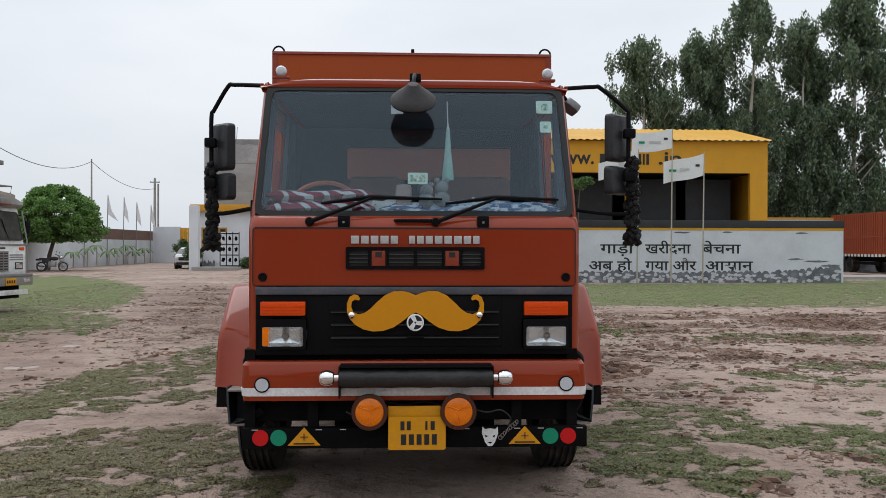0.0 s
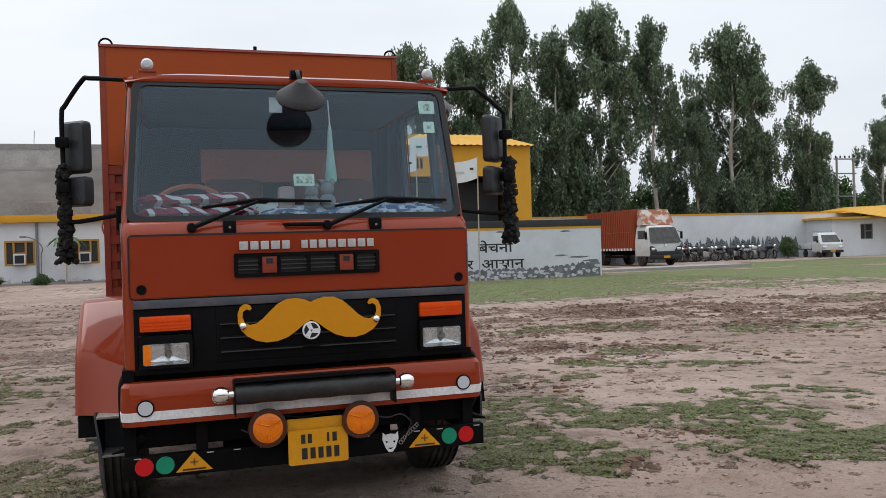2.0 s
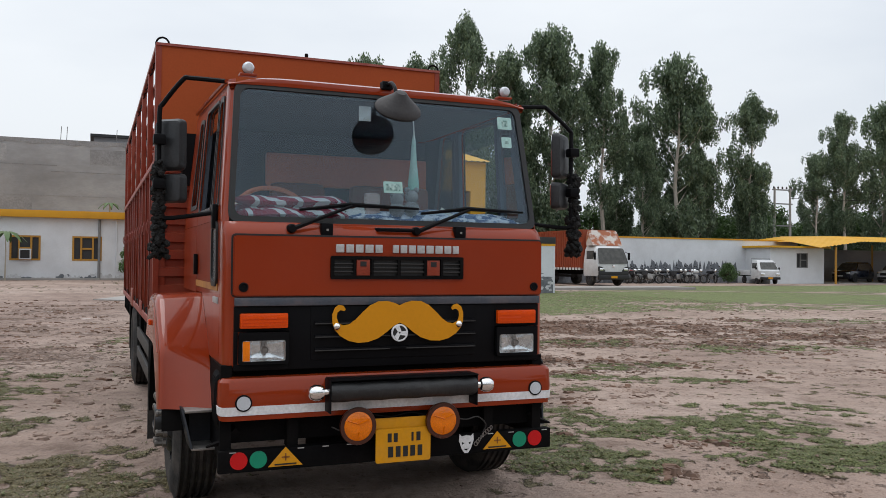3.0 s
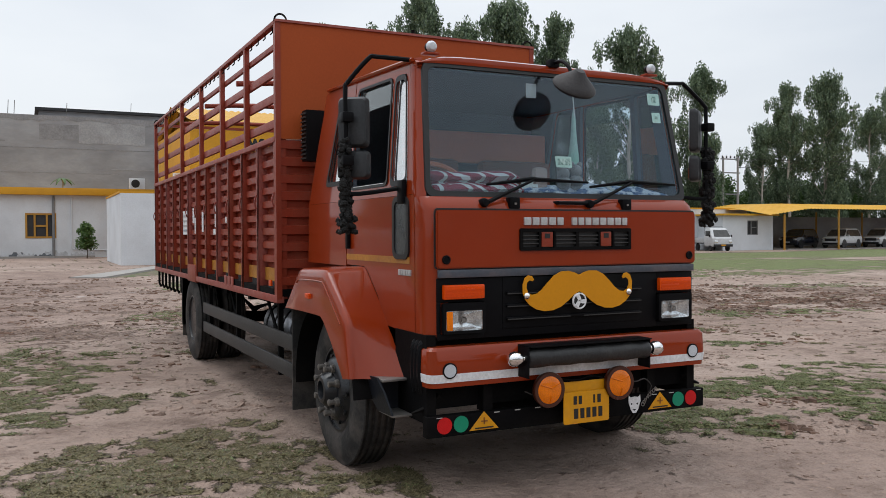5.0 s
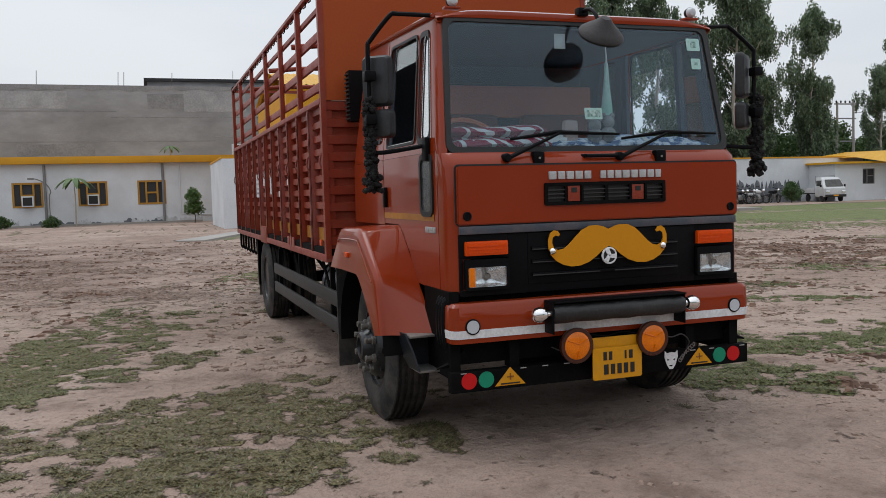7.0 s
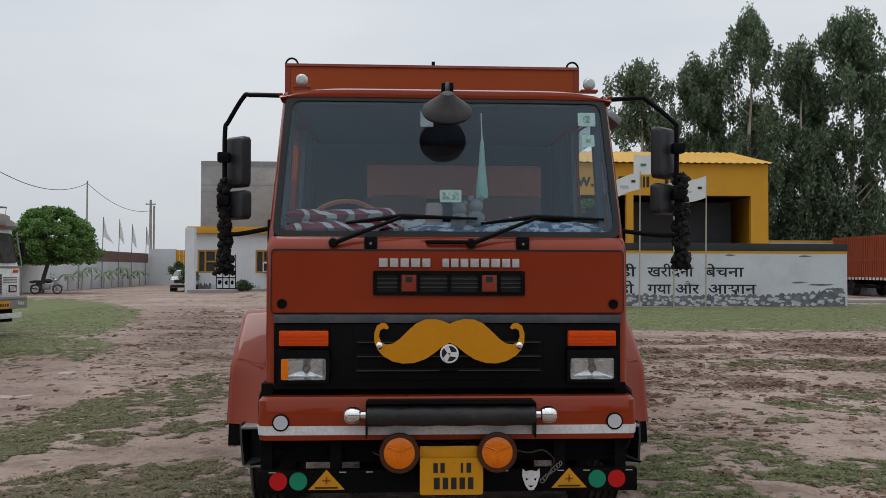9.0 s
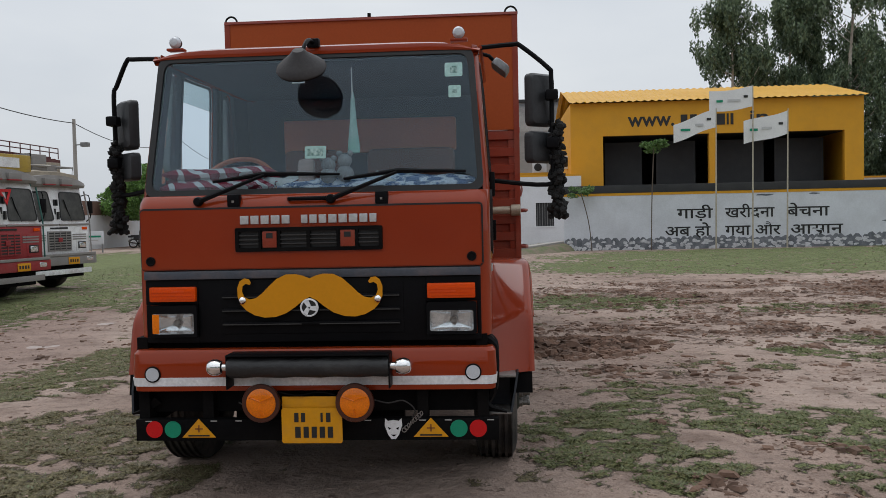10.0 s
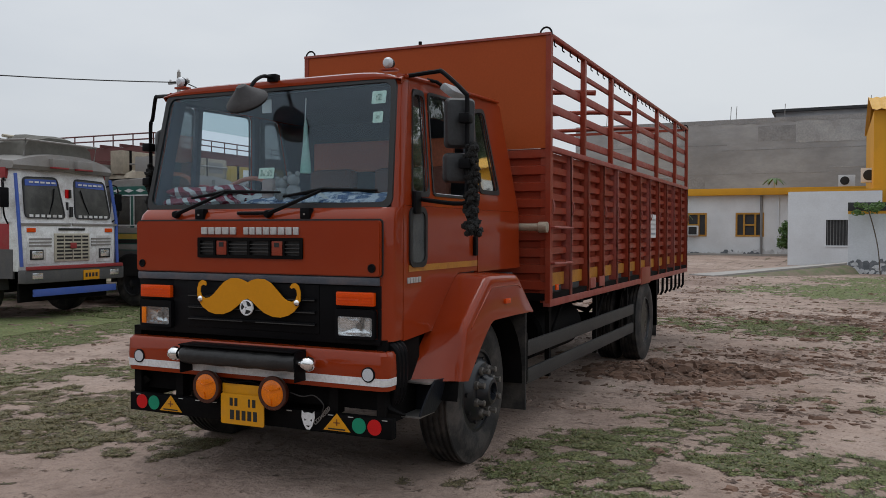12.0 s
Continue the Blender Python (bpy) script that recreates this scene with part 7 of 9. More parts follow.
# front mudguards with wheel steps
for s in (-1, 1):
    fen = new("mudguard")
    fen.parent = truck
    fen.location.x = -0.045 if s < 0 else 0.0
    tagged(fen, "orange-red angular mudguard over the front wheel")
    fen_out = [(1.93, 0.985), (1.90, 1.012), (1.63, 1.25), (1.59, 1.277), (1.54, 1.285), (1.09, 1.295), (1.03, 1.288), (0.98, 1.262), (0.80, 1.135), (0.655, 1.03), (0.618, 0.99), (0.60, 0.94), (0.565, 0.79), (0.535, 0.655)]
    fen_in = [(1.93, 0.985), (1.90, 1.015), (1.63, 1.26), (1.59, 1.287), (1.54, 1.295), (1.09, 1.305), (1.035, 1.30), (0.985, 1.272), (0.81, 1.12), (0.68, 0.99), (0.63, 0.94), (0.57, 0.89), (0.46, 0.77), (0.36, 0.66)]
    fen_arch = [(1.90, 0.975), (1.86, 0.98), (1.62, 0.985), (1.57, 0.986), (1.52, 0.987), (1.15, 0.988), (1.08, 0.985), (1.03, 0.965), (0.92, 0.885), (0.82, 0.80), (0.785, 0.765), (0.755, 0.74), (0.70, 0.69), (0.65, 0.64)]
    bm = bmesh.new()
    rows = []
    for (y, z), (yi, zi), (ya, za) in zip(fen_out, fen_in, fen_arch):
        def inward(f):
            return y + (ya - y) * f, z + (za - z) * f
        def across(f):
            return y + (yi - y) * f, z + (zi - z) * f
        rows.append([Vector((s * x, *q)) for x, q in ((0.94, (yi, zi)), (1.08, across(0.45)), (1.175, across(0.06)), (1.197, across(0.0)), (1.214, inward(0.03)), (1.226, inward(0.10)), (1.231, inward(0.2)), (1.236, (ya, za)), (1.205, (ya, za)))])
    loft(bm, rows, caps=False)
    bmesh.ops.solidify(bm, geom=bm.faces[:], thickness=0.012)
    guard = part("shell", bm, ORANGE, fen, smooth=38)
    part("pressing", T(smooth_path([(s * 1.232, *[a + (b - a) * 0.27 for a, b in zip(fen_out[k], fen_arch[k])]) for k in (2, 4, 5, 7, 9)], 3), 0.005, 6), ORANGE, guard)
    bm = bmesh.new()
    loft(bm, [[Vector((s * 0.9, 1.12 + 0.6 * math.cos(radians(a)), 0.50 + 0.56 * math.sin(radians(a)))), Vector((s * 1.215, 1.12 + 0.6 * math.cos(radians(a)), 0.50 + 0.56 * math.sin(radians(a))))] for a in range(-5, 190, 13)], caps=False)
    bmesh.ops.solidify(bm, geom=bm.faces[:], thickness=0.01)
    part("liner", bm, CHASSIS, fen, "black inner liner")
    part("side_reflector", B(*sorted((s * 1.225, s * 1.25)), 1.29, 1.38, 1.085, 1.12, bevel=0.006), AMBERRED, fen, "small orange side reflector")
    part("mud_flap", B(*sorted((s * 0.93, s * 1.22)), 1.78, 1.80, 0.24, 0.99), RUBBER, fen, "black rubber mud flap")
    step = new("cab_step")
    step.parent = truck
    step.location.x = -0.035 if s < 0 else 0.0
    tagged(step, "blue-black steel cab step")
    bm = bmesh.new()
    plate(bm, [(0.66, 0.668), (0.38, 0.68), (0.31, 0.60), (0.25, 0.475), (0.46, 0.468), (0.58, 0.555)], (), lambda u, v: (s * (1.09 + 0.04 * (v - 0.47) / 0.2), u, v), (-s * 0.012, 0, 0))
    part("side_plate", bm, BLUEBLACK, step)
    part("upper_tread", B(*sorted((s * 0.93, s * 1.115)), 0.33, 0.62, 0.658, 0.672, bevel=0.004), STEEL, step)
    part("lower_tread", B(*sorted((s * 0.95, s * 1.085)), 0.255, 0.47, 0.462, 0.474, bevel=0.003), STEEL, step)
    part("kick_plate", B(*sorted((s * 0.95, s * 1.08)), 0.46, 0.47, 0.47, 0.655), BLUEBLACK, step)
    part("skirt", B(*sorted((s * 0.90, s * 0.96)), 0.06, 0.5, 0.45, 0.95), CHASSIS, step)
    wheel("front_wheel", truck, s * 1.125 - (0.05 if s < 0 else 0), 1.13, s, label="front wheel with a black rim and long hub bolts")
    wheel("rear_wheel", truck, s * 1.19, 6.45, s, front=False, label="dual rear wheel with a deep dark rim")
    wheel("rear_wheel", truck, s * 0.88, 6.45, s, front=False, label="inner dual rear wheel")

# chassis, axles, tank and guards
for s in (-1, 1):
    part("rail", B(*sorted((s * 0.36, s * 0.44)), 0.25, 9.4, 0.72, 0.94), CHASSIS, under)
for y in (0.5, 2.2, 3.6, 5.0, 6.45, 8.0, 9.3):
    part("cross_member", B(-0.40, 0.40, y - 0.05, y + 0.05, 0.76, 0.90), CHASSIS, under)
for y in (1.13, 6.45):
    part("axle", T([(-0.95, y, 0.5), (-0.3, y, 0.48), (0, y, 0.46), (0.3, y, 0.48), (0.95, y, 0.5)], [0.07, 0.07, 0.16 if y > 3 else 0.07, 0.07, 0.07], 10), CHASSIS, under)
part("engine", B(-0.35, 0.35, 0.35, 1.7, 0.55, 1.2, bevel=0.05), CHASSIS, under)
part("radiator", B(-0.48, 0.48, 0.18, 0.26, 0.45, 1.2), CHASSIS, under)
part("floor_pan", B(-0.93, 0.93, 0.12, 0.32, 0.52, 0.98), CHASSIS, under)
part("gearbox", B(-0.24, 0.24, 1.7, 2.7, 0.5, 0.85, bevel=0.06), CHASSIS, under)
part("prop_shaft", T([(0, 2.7, 0.62), (0, 6.2, 0.52)], 0.05, 10), CHASSIS, under)
# underside filled in further, so that less light comes through beneath the truck
part("sump", B(-0.22, 0.22, 0.75, 1.5, 0.40, 0.56, bevel=0.05), CHASSIS, under)
part("steering_rod", T([(-0.85, 0.86, 0.44), (0.85, 0.86, 0.44)], 0.022, 8), CHASSIS, under)
for s in (-1, 1):
    for yc, half in ((1.13, 0.72), (6.45, 0.80)):
        for k in range(4):
            part("spring_leaf", T([(s * 0.42, yc - half * (1 - 0.16 * k), 0.70 - 0.018 * k), (s * 0.42, yc, 0.60 - 0.018 * k), (s * 0.42, yc + half * (1 - 0.16 * k), 0.70 - 0.018 * k)], 0.016, 6), CHASSIS, under)
    part("inner_wing", B(*sorted((s * 0.88, s * 0.90)), 0.30, 1.9, 0.55, 1.2), CHASSIS, under)
    part("rear_mud_flap", B(*sorted((s * 0.56, s * 1.19)), 7.06, 7.08, 0.22, 0.98), RUBBER, under)
# full-width sheet added only to stop light from behind
part("rear_bulkhead", B(-0.9, 0.9, 2.14, 2.16, 0.62, 1.25), CHASSIS, under)
for y in (2.6, 3.6, 4.6, 5.4, 7.4, 8.4):
    part("outrigger", B(-1.15, 1.15, y - 0.04, y + 0.04, 0.92, 1.0), CHASSIS, under)
bm = bmesh.new()
lathe(bm, [(2.75, 0.19), (2.78, 0.21), (3.55, 0.21), (3.58, 0.19)], "y", (-0.82, 0, 0.69), 24)
part("air_tank", bm, CHROMETANK := surface("dull_silver_tank", (0.3, 0.31, 0.33), (0.12, 0.12, 0.13), rough=0.35, metal=0.7, scale=5), under, "silver-grey tank")
for y in (2.9, 3.15, 3.4):
    bm = bmesh.new()
    lathe(bm, [(y, 0.212), (y, 0.218), (y + 0.03, 0.218), (y + 0.03, 0.212)], "y", (-0.82, 0, 0.69), 24)
    part("tank_strap", bm, PLASTIC, under)
bm = bmesh.new()
lathe(bm, [(2.12, 0.10), (2.14, 0.15), (2.4, 0.15), (2.42, 0.10)], "y", (-0.85, 0, 0.72), 20)
part("air_filter", bm, surface("blue_grey_canister", (0.10, 0.14, 0.22), rough=0.4, metal=0.4), under, "blue-grey filter canister")
bm = bmesh.new()
lathe(bm, [(2.75, 0.2), (2.78, 0.23), (4.0, 0.23), (4.03, 0.2)], "y", (0.80, 0, 0.68), 22)
part("fuel_tank", bm, CHASSIS, under, "black fuel tank")
for s in (-1, 1):
    gd = new("side_guard")
    gd.parent = truck
    tagged(gd, "dusty black side guard rails")
    x = s * 1.165
    for z0, z1 in ((0.615, 0.735), (0.40, 0.515)):
        part("rail", B(*sorted((x, x - s * 0.03)), 1.97, 5.80, z0, z1, bevel=0.006), RAILGREY, gd)
    for y in (2.02, 2.65, 4.2, 5.6):
        part("post", B(*sorted((x - s * 0.03, x - s * 0.07)), y - 0.025, y + 0.025, 0.36, 1.0), CHASSIS, gd)
    for y in (3.1, 4.6):
        part("brace", T([(x - s * 0.05, y, 0.99), (x - s * 0.05, y - 0.45, 0.62)], 0.015, 6), CHASSIS, gd)
    part("end_plate", B(*sorted((x, x - s * 0.025)), 1.93, 1.99, 0.42, 0.80), CHASSIS, gd)
# snorkel louvre behind the cab, exhaust stub on the other side
sn = new("air_intake")
sn.parent = truck
tagged(sn, "black louvred air intake behind the cab")
bm = bmesh.new()
loft(bm, [[Vector((x, 2.29 + d, z)) for x, d in ((-1.01, -0.06), (-0.86, -0.06), (-0.86, 0.06), (-1.01, 0.06))] for z, d0 in ((2.10, 0), (2.50, 0))], closed=True)
part("duct", bm, PLASTIC, sn)
for k in range(12):
    z = 2.115 + 0.032 * k
    part("louvre", B(-1.025, -1.008, 2.24, 2.34, z, z + 0.012), RAILGREY, sn)
bm = bmesh.new()
lathe(bm, [(0.88, 0.03), (1.12, 0.032), (1.13, 0.045), (1.20, 0.045), (1.205, 0.03)], "x", (0, 2.36, 1.63), 16)
part("exhaust_stub", bm, surface("pale_steel_stub", (0.42, 0.36, 0.28), rough=0.5, metal=0.4), under, "pale stub pipe behind the cab")

# cargo body: front board, ribbed sides, open top rails
BY0, BY1, BW, ZB, ZM, ZT = 2.42, 9.50, 1.205, 1.0, 2.285, 3.215
part("front_board", B(-BW, BW, BY0, BY0 + 0.03, ZM, ZT - 0.004), BOARDRED, body, "plain brown-red sheet headboard")
part("board_lip", B(-BW, BW, BY0 - 0.015, BY0 + 0.035, ZT - 0.004, ZT + 0.016), BODYPINK, body)


def corrugated(bm, a, b, z0, z1, place, n, depth=0.03):
    """A pressed sheet from a to b: n flat ridges standing out between z0 and z1."""
    zs = []
    step = (z1 - z0) / n
    for k in range(n):
        z = z0 + k * step
        zs += [(z, 0.0), (z + step * 0.36, 0.0), (z + step * 0.44, depth), (z + step * 0.92, depth)]
    zs.append((z1, 0.0))
    loft(bm, [[place(u, z, d) for z, d in zs] for u in (a, b)], caps=False)
    bmesh.ops.solidify(bm, geom=bm.faces[:], thickness=0.004)


bm = bmesh.new()
corrugated(bm, -BW, BW, ZB + 0.05, ZM, lambda u, z, d: Vector((u, BY0 + 0.035 - d, z)), 9)
part("front_panel", bm, BODYRED, body)
for x in (-BW + 0.02, BW - 0.02):
    part("corner_post", B(x - 0.022, x + 0.022, BY0 - 0.006, BY0 + 0.05, ZB, ZT), BODYRED, body)
part("floor", B(-BW + 0.01, BW - 0.01, BY0, BY1, ZB + 0.02, ZB + 0.08), CHASSIS, body)
part("centre_pin", T([(0.0, BY0 + 0.01, ZT), (0.0, BY0 + 0.01, ZT + 0.05)], 0.015, 8), CHASSIS, body)
RIBS = [BY0 + 0.03 + k * (BY1 - BY0 - 0.06) / 12 for k in range(13)]
POSTS = [BY0 + 0.03, BY0 + 1.07, BY0 + 2.13, BY0 + 3.28, BY0 + 4.62, BY0 + 6.0, BY1 - 0.03]
for s in (-1, 1):
    wall = new("side_wall")
    wall.parent = body
    tagged(wall, "red ribbed side wall with worn edges")
    for k, (a, b) in enumerate(zip(RIBS, RIBS[1:])):
        bm = bmesh.new()
        corrugated(bm, a + 0.02, b - 0.02, ZB + 0.24, ZM - 0.02, lambda u, z, d: Vector((s * (BW - 0.085 + d * 1.5), u, z)), 9)
        part("panel", bm, BODYRED, wall)
        part("stripe", B(*sorted((s * (BW - 0.075), s * (BW - 0.06))), a + 0.02, b - 0.02, ZB + 0.13, ZB + 0.24), YELLOWSTRIPE, wall, "faded amber stripe panel")
    for k, y in enumerate(RIBS):
        bm = bmesh.new()
        box(bm, *sorted((s * (BW - 0.09), s * BW)), y - 0.018, y + 0.018, ZB, ZM, 0.004)
        box(bm, *sorted((s * (BW - 0.012), s * BW)), y - 0.018, y + 0.045, ZB + 0.02, ZM - 0.01, 0.003)
        part("rib", bm, BODYPINK if k % 3 == 1 else BODYRED, wall)
        part("lashing_hook", T(smooth_path([(s * (BW + 0.002), y + 0.03, ZB + 0.86), (s * (BW + 0.018), y + 0.03, ZB + 0.80), (s * (BW + 0.004), y + 0.03, ZB + 0.74)], 3), 0.007, 5), BODYPINK, wall)
    part("sill", B(*sorted((s * (BW - 0.06), s * (BW + 0.004))), BY0, BY1, ZB - 0.03, ZB + 0.03, bevel=0.004), BODYPINK, wall)
    part("mid_rail", B(*sorted((s * (BW - 0.05), s * (BW + 0.006))), BY0 + 0.02, BY1, ZM - 0.025, ZM + 0.02, bevel=0.004), BODYPINK, wall)
    rack = new("top_rack")
    rack.parent = body
    tagged(rack, "open red slatted rack above the side wall")
    for y in POSTS:
        part("post", B(*sorted((s * (BW - 0.045), s * BW)), y - 0.03, y + 0.03, ZM + 0.02, ZT - 0.02, bevel=0.003), BODYRED, rack)
    part("top_rail", B(*sorted((s * (BW - 0.045), s * (BW + 0.003))), BY0, BY1, ZT - 0.02, ZT + 0.015, bevel=0.004), BODYRED, rack)
    for z in (ZT - 0.155, ZT - 0.365, ZT - 0.575, ZT - 0.785):
        h = 0.022 if z > 3.0 else 0.034
        part("slat", B(*sorted((s * (BW - 0.075), s * (BW - 0.047))), BY0 + 0.03, BY1, z - h, z + h, bevel=0.003), BODYPINK, rack)
    for k in range(30):
        y = BY0 + 0.15 + k * (BY1 - BY0 - 0.3) / 29
        part("rope_hook", T([(s * (BW - 0.02), y, ZT - 0.02), (s * (BW - 0.02), y, ZT - 0.06), (s * (BW - 0.005), y + 0.012, ZT - 0.075)], 0.006, 5), CHASSIS, rack)
    for y in (BY0 + 0.02, BY1 - 0.04):
        part("lifting_ring", T([(s * (BW - 0.02) + 0.05 * math.cos(radians(a)) - s * 0.03, y, ZT + 0.01 + 0.055 * math.sin(radians(a))) for a in range(-10, 191, 20)], 0.008, 6), CHASSIS, rack)
    # rear wheel mudguard drop and tail skirt bars
    part("wheel_drop", B(*sorted((s * (BW - 0.03), s * (BW + 0.008))), 6.0, 6.55, ZB - 0.045, ZB + 0.16, bevel=0.006), BODYRED, wall)
    part("rear_flap", B(*sorted((s * 0.86, s * 1.2)), 7.06, 7.08, 0.36, ZB - 0.03), RUBBER, wall, "black rubber mud flap")
    for k in range(7):
        y = 7.25 + k * 0.34
        part("hanger", T([(s * (BW - 0.03), y, ZB - 0.03), (s * (BW - 0.03), y, ZB - 0.22), (s * (BW - 0.06), y, ZB - 0.27)], 0.018, 6), CHASSIS, wall)
    if s > 0:
        for z in (1.33, 1.63):
            part("step_rung", T(smooth_path([(BW - 0.01, 2.45, z), (BW + 0.05, 2.47, z), (BW + 0.05, 2.9, z - 0.005), (BW - 0.01, 2.93, z - 0.005)], 3), 0.012, 6), BODYPINK, wall, "worn steel step rung")
    # small plates, dents and painted patches
    for y, z, w, h in ((3.78, 1.10, 0.10, 0.10), (4.12, 1.10, 0.10, 0.10)) if s > 0 else ((4.05, 1.06, 0.05, 0.10), (4.2, 1.06, 0.05, 0.10), (4.35, 1.06, 0.05, 0.10)):
        part("slot_plate", B(*sorted((s * (BW - 0.004), s * (BW + 0.006))), y - w / 2 * 2, y + w / 2 * 2, z - h / 2, z + h / 2, bevel=0.003), BODYPINK, wall)
    part("number_panel", B(*sorted((s * (BW - 0.034), s * (BW - 0.028))), RIBS[7] + 0.05, RIBS[8] - 0.06, 1.52, 1.82), WHITEPAINT, wall, "white painted panel with dark bars")
    for k in range(4):
        z = 1.56 + 0.06 * k
        part("caption_bar", B(*sorted((s * (BW - 0.03), s * (BW - 0.025))), RIBS[7] + 0.09, RIBS[8] - 0.1, z, z + 0.025), surface("grey_print", (0.3, 0.33, 0.38), rough=0.7) if k == 0 else SILVER, wall)
for k, z0, z1, f0, f1 in ((4, 1.60, 1.83, 0.25, 0.42), (4, 1.52, 1.58, 0.3, 0.55), (5, 1.55, 1.78, 0.55, 0.7), (5, 1.62, 1.82, 0.2, 0.33), (6, 1.53, 1.72, 0.3, 0.5), (6, 1.66, 1.84, 0.55, 0.72), (3, 1.64, 1.70, 0.4, 0.5)):
    ya, yb = RIBS[k], RIBS[k + 1]
    part("paint_smear", B(-BW + 0.031, -BW + 0.037, ya + f0 * (yb - ya), ya + f1 * (yb - ya), z0, z1), WHITEPAINT, body, "worn white paint smear")
for y in (BY0 + 1.6, BY0 + 3.2, BY0 + 4.9):
    part("cross_bar", T(smooth_path([(-BW + 0.05, y, ZT - 0.24), (-BW * 0.5, y, ZT - 0.2), (BW * 0.5, y, ZT - 0.2), (BW - 0.05, y, ZT - 0.24)], 3), 0.028, 8), BODYRED, body)
part("tail_board", B(-BW, BW, BY1 - 0.03, BY1, ZB, ZM), BODYRED, body)
part("tail_rail", B(-BW, BW, BY1 - 0.04, BY1, ZT - 0.03, ZT + 0.01), BODYRED, body)
part("side_marker", B(-BW - 0.014, -BW + 0.002, 2.56, 2.63, ZB + 0.10, ZB + 0.15, bevel=0.004), AMBERRED, body, "small amber marker")
part("side_marker", B(BW - 0.002, BW + 0.014, 2.56, 2.63, ZB + 0.10, ZB + 0.15, bevel=0.004), AMBERRED, body, "small amber marker")

# ---- parked vehicles and yard things ----
def simple_wheel(parent, x, y, r, w, side, tyre=RUBBER, rim=None, name="wheel"):
    hub = new(name)
    hub.parent = parent
    hub.location = (x, y, r)
    bm = bmesh.new()
    s = -side
    lathe(bm, [(s * a, q) for a, q in ((0.01, r * 0.56), (0.0, r * 0.7), (0.0, r * 0.85), (w * 0.12, r * 0.98), (w * 0.2, r), (w * 0.8, r), (w * 0.88, r * 0.98), (w, r * 0.85), (w, r * 0.6))], "x", seg=24)
    part("tyre", bm, tyre, hub)
    bm = bmesh.new()
    lathe(bm, [(s * a, max(q, 0.002)) for a, q in ((0.0, r * 0.58), (-0.004, r * 0.5), (0.05, r * 0.42), (0.045, r * 0.25), (0.0, r * 0.2), (-0.02, r * 0.1), (-0.022, 0.0))], "x", seg=18)
    part("rim", bm, rim or RIMPAINT, hub)


def paint(name, c, dirt=0.45):
    return surface(name, c, tuple(k * 0.8 for k in c), rough=0.5, scale=2.5, spec=0.35, dirt=(0.2, 0.16, 0.13), dirt_amount=dirt, dirt_scale=3.0)


OLDWHITE = paint("aged_white_truck_paint", (0.76, 0.77, 0.77), 0.55)
OLDBLUE = paint("faded_blue_paint", (0.05, 0.11, 0.42), 0.2)
OLDTEAL = paint("deep_teal_paint", (0.015, 0.11, 0.09), 0.2)
OLDRED = paint("dull_crimson_paint", (0.30, 0.028, 0.032), 0.25)
OLDGREY = paint("weathered_grey_paint", (0.25, 0.24, 0.23), 0.4)
SLATE = paint("slate_grey_paint", (0.085, 0.085, 0.088), 0.3)
OLDYELLOW = paint("old_yellow_paint", (0.42, 0.29, 0.05), 0.4)
TARP = surface("olive_grey_tarpaulin", (0.12, 0.115, 0.10), (0.08, 0.075, 0.066), rough=0.9, scale=3, bump=0.5, grain_scale=14)
LOADBEIGE = surface("beige_bundle", (0.36, 0.31, 0.24), (0.22, 0.19, 0.15), rough=0.9, scale=3, bump=0.5, grain_scale=14)
# opaque glass whose grey stands in for reflected sky and the cab behind
VGLASS = surface("reflection_grey_glass", (0.05, 0.05, 0.047), (0.13, 0.125, 0.115), rough=0.07, scale=4, amount=0.4, spec=0.35, bump=0.0)


